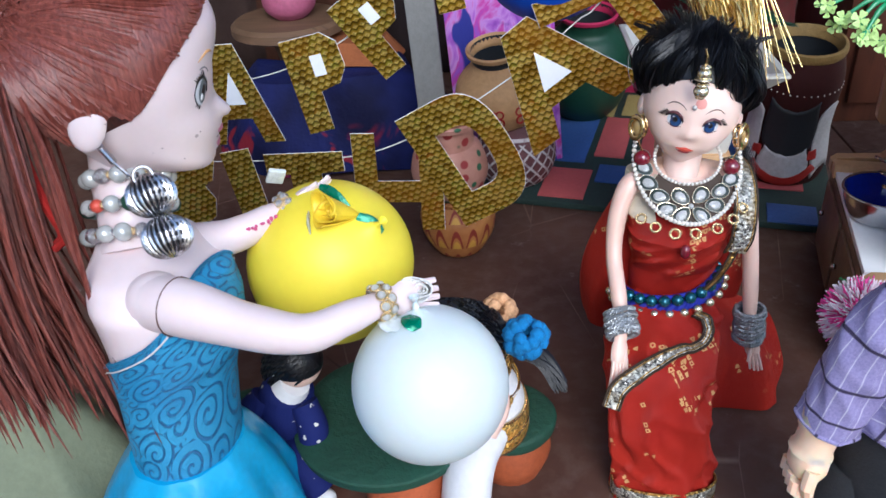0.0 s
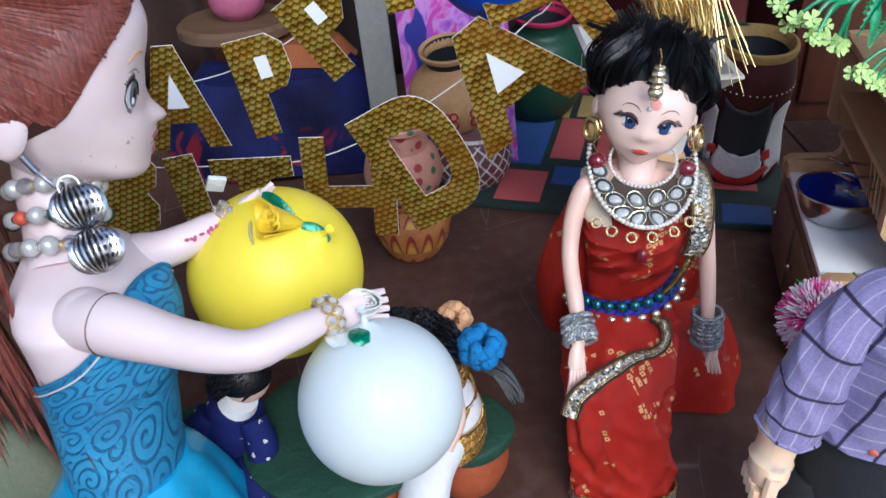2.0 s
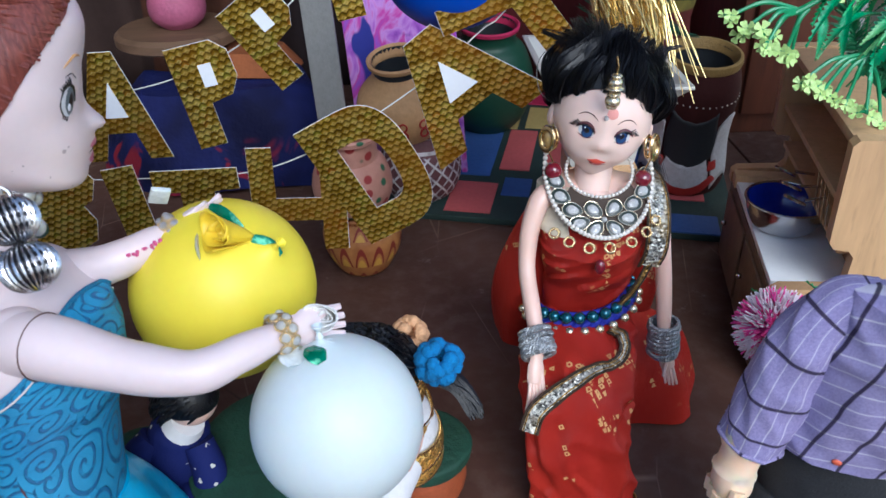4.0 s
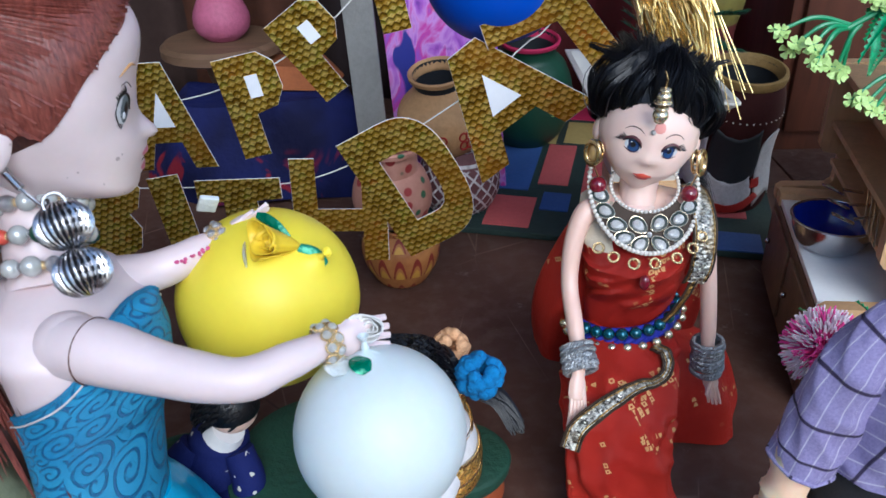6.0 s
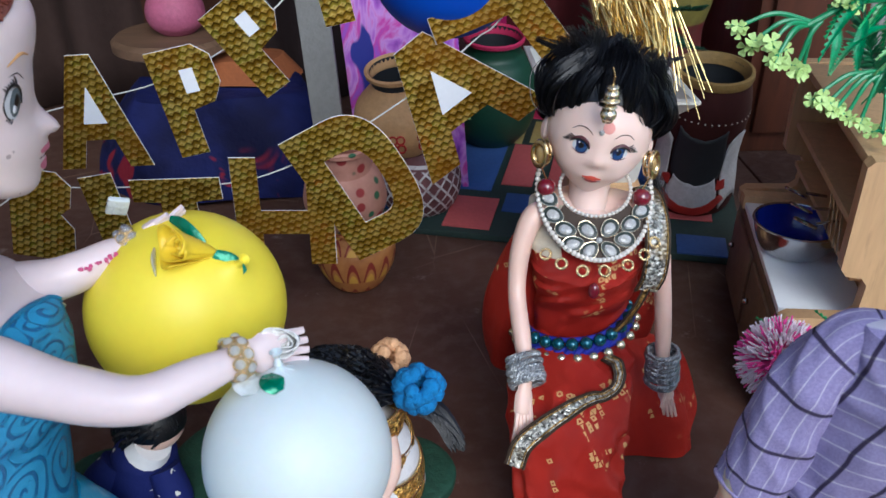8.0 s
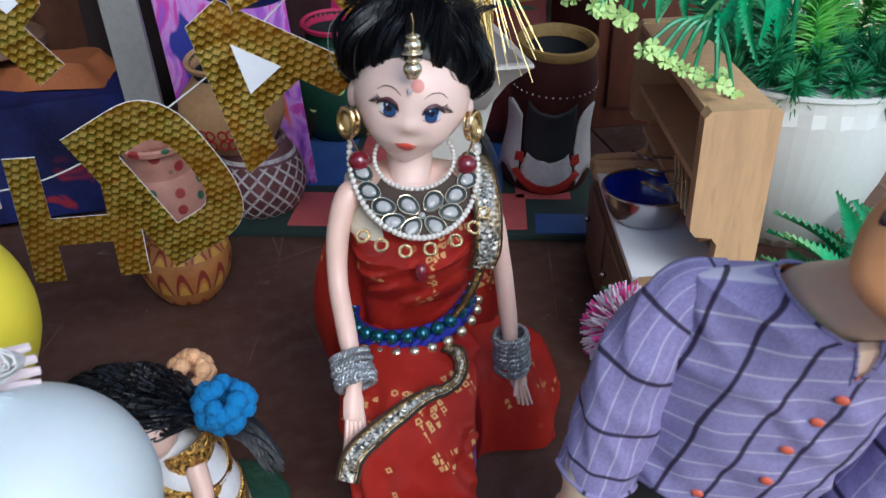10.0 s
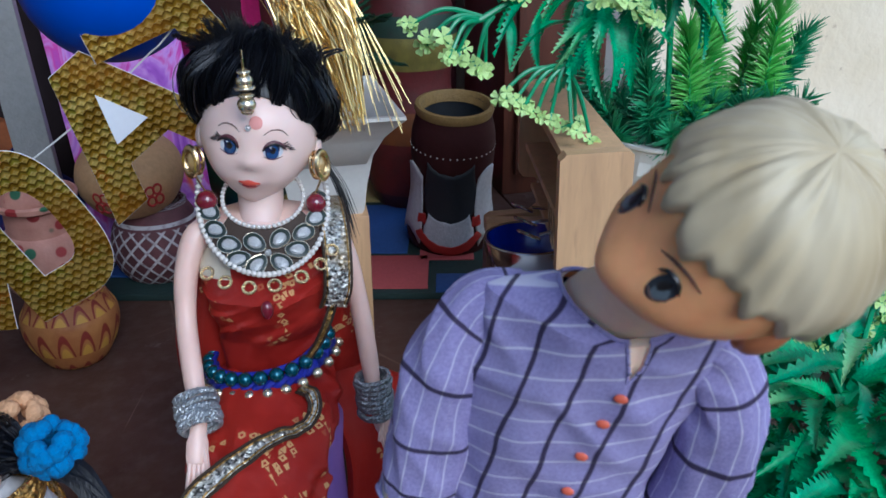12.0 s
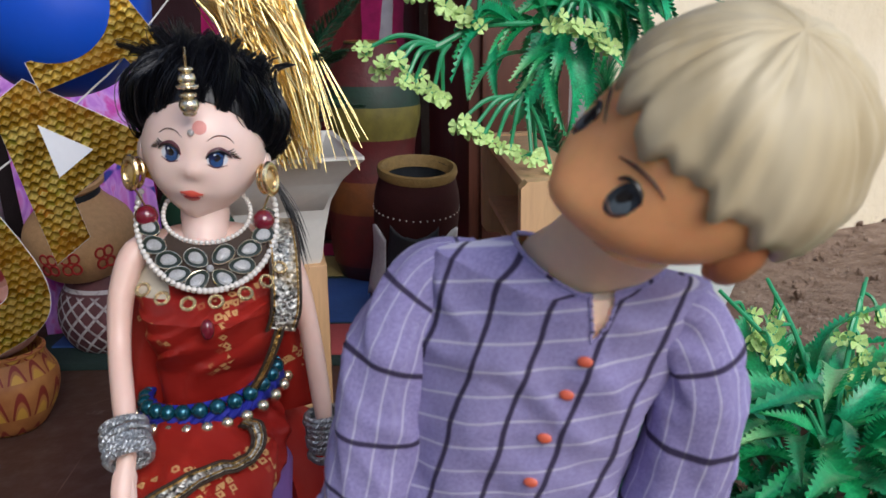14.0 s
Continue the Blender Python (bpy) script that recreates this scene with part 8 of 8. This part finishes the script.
def grass_pot():
    c = Vector((0.660, 0.835, -0.08))
    g = group_of("plant_pot", (c.x, c.y, 0), "white plastic plant pot with a diamond relief", "pot")
    b = Builder()
    rows = []
    n, k = 52, 14
    for i in range(k + 1):
        v = i / k
        z = 0.08 + 0.165 * v
        r = 0.046 + 0.048 * math.sin(v * math.pi / 2) ** 0.8
        row = []
        for j in range(n):
            q = r + (0.0042 if (i + j) % 2 and 0 < i < k - 1 else 0)
            row.append(c + Vector((q * math.cos(2 * math.pi * j / n), q * math.sin(2 * math.pi * j / n), z)))
        rows.append(row)
    b.grid(rows, M_PLANTPOT)
    part("body", b, g, sharp=6)
    b = Builder()
    b.lathe([(0.0935, 0.243), (0.097, 0.245), (0.097, 0.2475), (0.094, 0.2485), (0.091, 0.2465), (0.089, 0.232)], Matrix.Translation(c), M_PLANTPOT, 48, caps=False)
    part("rim", b, g)
    b = Builder()
    b.lathe([(0.090, 0.232), (0.04, 0.235), (0.001, 0.236)], Matrix.Translation(c), M_SOIL, 32, caps=False)
    part("soil", b, g)
    p = group_of("grass_plant", (c.x, c.y, 0.12), "dark green artificial spiky grass in tufts", "plant")
    rnd = random.Random(9)

    def tuft(base, top, count, length, mat, open_way):
        b = Builder()
        base, top = Vector(base), Vector(top)
        lean = (top - base).normalized()
        b.tube([base, top], 0.0014, M_STEM, 6)
        for k in range(count):
            side = Vector((rnd.gauss(0, 1), rnd.gauss(0, 1), rnd.gauss(0, 1)))
            side = (side - lean * side.dot(lean)).normalized()
            along = rnd.random()
            d = (lean * (open_way + (1.6 - open_way) * along * along) + side).normalized()
            at = base.lerp(top, 0.12 + 0.88 * along)
            ln = length * rnd.uniform(0.7, 1.15)
            b.tube([at, at + d * ln * 0.5, at + d * ln - Vector((0, 0, 0.004 * (1 - along)))], [0.0010, 0.0012, 0.0003], mat, 3, 0.5)
        part("tuft", b, p)
    # dark rosettes low in the pot
    for t in range(26):
        a = 2.4 * t
        q = 0.0165 * math.sqrt(t)
        base = c + Vector((q * math.cos(a), q * math.sin(a), 0.236))
        lean = Vector((math.cos(a) * q * 9, math.sin(a) * q * 9, 1)).normalized()
        tuft(base, base + lean * rnd.uniform(0.026, 0.058), 170, 0.021, M_GRASS, -0.1)
    # bright spears that stand above them
    for x, y, tx, tz, count, mat in ((0.642, 0.800, -0.014, 0.268, 420, M_GRASSTIP), (0.684, 0.840, -0.008, 0.302, 560, M_GRASSTIP), (0.662, 0.825, 0.002, 0.285, 420, M_GRASSTIP), (0.735, 0.835, 0.008, 0.280, 480, M_GRASSTIP), (0.728, 0.868, 0.016, 0.270, 360, M_GRASSTIP), (0.742, 0.845, 0.040, 0.252, 300, M_GRASS), (0.632, 0.880, -0.002, 0.270, 340, M_GRASS), (0.590, 0.860, -0.040, 0.245, 260, M_GRASS), (0.610, 0.800, -0.020, 0.232, 260, M_GRASS)):
        tuft((x, y, 0.165), (x + tx, y, tz), count, 0.024, mat, 0.45)


grass_pot()


def pompom_flowers():
    rnd = random.Random(14)
    for c, r in (((0.351, 0.499, 0.145), 0.0255), ((0.380, 0.493, 0.147), 0.018)):
        g = group_of("pompom_flower", c, "pink and white yarn pompom flower on a green stem", "flower", "pompom flowers")
        b = Builder()
        for k in range(1500):
            d = Vector((rnd.gauss(0, 1), rnd.gauss(0, 1), rnd.gauss(0, 1))).normalized()
            e = Vector((rnd.uniform(-1, 1), rnd.uniform(-1, 1), rnd.uniform(-1, 1))) * 0.15
            ln = r * rnd.uniform(0.85, 1.06)
            p = Vector(c)
            mid = p + (d + e * 0.5).normalized() * ln * 0.72
            b.tube([p + d * r * 0.3, mid], [0.0005, 0.0006], M_PINKYARN, 4)
            b.tube([mid, p + (d + e).normalized() * ln], [0.0007, 0.0005], M_PINKYARN if noise.noise(d * 2.2 + Vector((k % 2, 0, 5))) > 0.12 else M_PALEYARN, 4)
        part("yarn_ball", b, g)
        b = Builder()
        b.tube(smooth_path([Vector(c), Vector((c[0] + 0.012, c[1] + 0.02, 0.08)), Vector((0.385, 0.53, 0.002))], 6), 0.0016, M_STEM, 6)
        part("stem", b, g)
        for k in range(5):
            way = Vector((rnd.uniform(-0.3, 1), rnd.uniform(-0.2, 1), rnd.uniform(0, 0.8)))
            piece("leaf", MESH_LEAVES[1], g, aim(Vector(c) + Vector((0.012, 0.008, -0.012)), way, rnd.uniform(-60, 60), 0.035))


pompom_flowers()


# ---- the little clay table, stools and small dolls ----
def clay_seat(name, c, r, h, label, wob, category):
    g = group_of(name, (c[0], c[1], 0), label, category, "little clay furniture")
    m = Matrix.Translation((c[0], c[1], 0))
    b = Builder()
    b.lathe(open_profile([(r * 0.62, h - 0.014), (r * 0.94, h - 0.013), (r * 1.01, h - 0.006), (r * 0.97, h), (r * 0.5, h + 0.0015), (0.001, h + 0.001)], 4), m, M_GREENCLAY, 48, wobble=wob)
    part("top", b, g)
    for k in range(3 if r > 0.05 else 1):
        a = 2 * math.pi * k / 3 + 0.9
        q = r * 0.58 if r > 0.05 else 0
        rr = r * 0.42 if r > 0.05 else r * 0.86
        b = Builder()
        b.lathe(open_profile([(rr * 0.9, 0), (rr * 1.05, h * 0.25), (rr, h * 0.55), (rr * 0.86, h - 0.012)]), m @ Matrix.Translation((q * math.cos(a), q * math.sin(a), 0)), M_ORANGECLAY, 24, wobble=0.05)
        part("leg", b, g)


clay_seat("clay_table", (0.040, 0.508), 0.067, 0.056, "round clay table with green top and orange legs", 0.02, "table")
clay_seat("clay_stool", (0.128, 0.515), 0.033, 0.050, "small clay stool with green top and orange base", 0.03, "stool")
clay_seat("clay_stool", (-0.062, 0.512), 0.034, 0.048, "small clay stool with green top and orange base", 0.03, "stool")


def small_doll_white():
    b = Builder()
    rnd = random.Random(17)
    body = [(0.118, 0.502, 0.052), (0.117, 0.500, 0.075), (0.112, 0.497, 0.098), (0.107, 0.494, 0.118)]
    b.tube(smooth_path(body, 6), spread([0.026, 0.0235, 0.020, 0.010], 6), M_WHITECL, 28, 0.9)
    b.tube(smooth_path([(0.112, 0.492, 0.060), (0.102, 0.468, 0.050), (0.098, 0.455, 0.028), (0.098, 0.452, 0.004)], 6), spread([0.022, 0.020, 0.020, 0.024], 6), M_WHITECL, 26, 0.8)
    for z, r, tilt, w in ((0.110, 0.0165, (-0.5, -0.2), 0.0085), (0.092, 0.0220, (0.55, -0.35), 0.0105), (0.071, 0.0252, (0.15, -0.3), 0.0100), (0.056, 0.0264, (-0.2, -0.2), 0.0050)):
        m = frame_of((0.1145, 0.4985, z), (tilt[0], tilt[1], 1), (0, 1, 0))
        pts = [m @ Vector((r * 1.03 * math.cos(a), r * 0.96 * math.sin(a), 0)) for a in (2 * math.pi * j / 40 for j in range(41))]
        b.tube(pts, w, M_BROCADEGOLD, 10, 0.22, (0, 0, 1))
        for e in (-1, 1):
            for k, p in enumerate(pts[:-1]):
                for f in (0, 0.5):
                    b.ball(p.lerp(pts[k + 1], f) + Vector((0, 0, 0.95 * w * e)), 0.0013, M_GOLD, 6, 4)
    b.ball((0.101, 0.489, 0.129), 0.0155, M_PEACH, 20, 14, None, (1, 0.95, 1.05))
    b.tube(smooth_path([(0.121, 0.486, 0.106), (0.124, 0.476, 0.090), (0.116, 0.466, 0.074)], 5), spread([0.0058, 0.005, 0.0042], 5), M_PEACH, 12)
    for k in range(1500):
        d = Vector((rnd.gauss(0.1, 1), rnd.gauss(0.5, 1), rnd.gauss(0.5, 0.8))).normalized()
        if d.z < -0.2 and d.y < 0:
            d.z = abs(d.z)
        p = Vector((0.100, 0.495, 0.136)) + d * 0.0165
        q = p + Vector((-0.012 * rnd.random() + d.x * 0.012, 0.004 * d.y, 0.010 * d.z))
        e = Vector((0.132, 0.492, 0.132)) if k % 2 else q + Vector((-0.012, 0.004, -0.010))
        lock(b, [p, q, q.lerp(e, 0.6)], rnd.uniform(0.0005, 0.0010), M_BLACKHAIR, 4)
    for k in range(60):
        s = Vector((0.136, 0.489, 0.132)) + Vector((rnd.uniform(-0.004, 0.004),) * 3)
        e = Vector((0.158 + 0.008 * rnd.random(), 0.474 - 0.006 * rnd.random(), 0.108 + 0.008 * rnd.random()))
        lock(b, [s, s.lerp(e, 0.5) + Vector((0.003, 0, 0.004)), e], 0.0022, M_BLACKHAIR)
    solid("small_doll", b, "small black-haired doll in a white sari with gold bands", "doll", "small dolls")
    for c, r, mat, lab in (((0.140, 0.490, 0.138), 0.0155, M_BLUEYARN, "blue yarn flower in the small doll's hair"), ((0.123, 0.514, 0.142), 0.012, M_PEACHYARN, "peach yarn flower in the small doll's hair")):
        b = Builder()
        for k in range(46):
            d = Vector((rnd.gauss(0, 1), rnd.gauss(0, 1), rnd.gauss(0, 1))).normalized()
            b.ball(Vector(c) + d * r * 0.68, r * rnd.uniform(0.26, 0.4), mat, 8, 6)
        solid("yarn_flower", b, lab, "flower")


small_doll_white()


def small_doll_navy():
    b = Builder()
    rnd = random.Random(18)
    b.tube(smooth_path([(-0.041, 0.508, 0.004), (-0.040, 0.506, 0.030), (-0.035, 0.504, 0.062), (-0.029, 0.503, 0.082), (-0.024, 0.502, 0.093)], 6), spread([0.027, 0.0265, 0.0245, 0.020, 0.010], 6), M_BUTTERFLY, 28, 0.9)
    b.tube(smooth_path([(-0.044, 0.497, 0.080), (-0.056, 0.490, 0.066), (-0.050, 0.482, 0.048)], 6), spread([0.011, 0.012, 0.010], 6), M_BUTTERFLY, 18)
    b.tube(smooth_path([(-0.016, 0.494, 0.078), (-0.010, 0.486, 0.060), (-0.013, 0.480, 0.044)], 6), spread([0.010, 0.011, 0.009], 6), M_BUTTERFLY, 18)
    b.tube(smooth_path([(-0.030, 0.490, 0.034), (-0.018, 0.474, 0.036), (-0.008, 0.468, 0.020)], 6), spread([0.017, 0.0165, 0.014], 6), M_BUTTERFLY, 22)
    b.ball((-0.004, 0.464, 0.016), 0.0075, M_WHITECL, 12, 8, None, (1.2, 1, 0.8))
    b.ball((-0.011, 0.479, 0.041), 0.0050, M_PEACH, 10, 7)
    b.tube([(-0.0255, 0.500, 0.088), (-0.0205, 0.498, 0.0945)], [0.0145, 0.0115], M_WHITECL, 18)
    b.ball((-0.0165, 0.500, 0.109), 0.0165, M_PEACH, 20, 14)
    rows = []
    for i in range(9):
        el = radians(-14 + 102 * i / 8)
        rows.append([Vector((-0.0175, 0.501, 0.111)) + Vector((math.cos(el) * math.cos(a), math.cos(el) * math.sin(a), math.sin(el))) * 0.0185 for a in (2 * math.pi * j / 30 for j in range(30))])
    b.grid(rows, M_BLACKHAIR)
    for k in range(220):
        a, el = rnd.uniform(0, 6.28), radians(rnd.uniform(-10, 80))
        d = Vector((math.cos(el) * math.cos(a), math.cos(el) * math.sin(a), math.sin(el)))
        p = Vector((-0.0175, 0.501, 0.111)) + d * 0.0183
        lock(b, [p, p + d * 0.0012 + Vector((-0.004, 0, -0.002)), p + Vector((-0.008, 0, -0.007))], 0.0012, M_BLACKHAIR)
    solid("small_doll", b, "small dark-haired doll in a navy butterfly-print dress", "doll", "small dolls")


small_doll_navy()
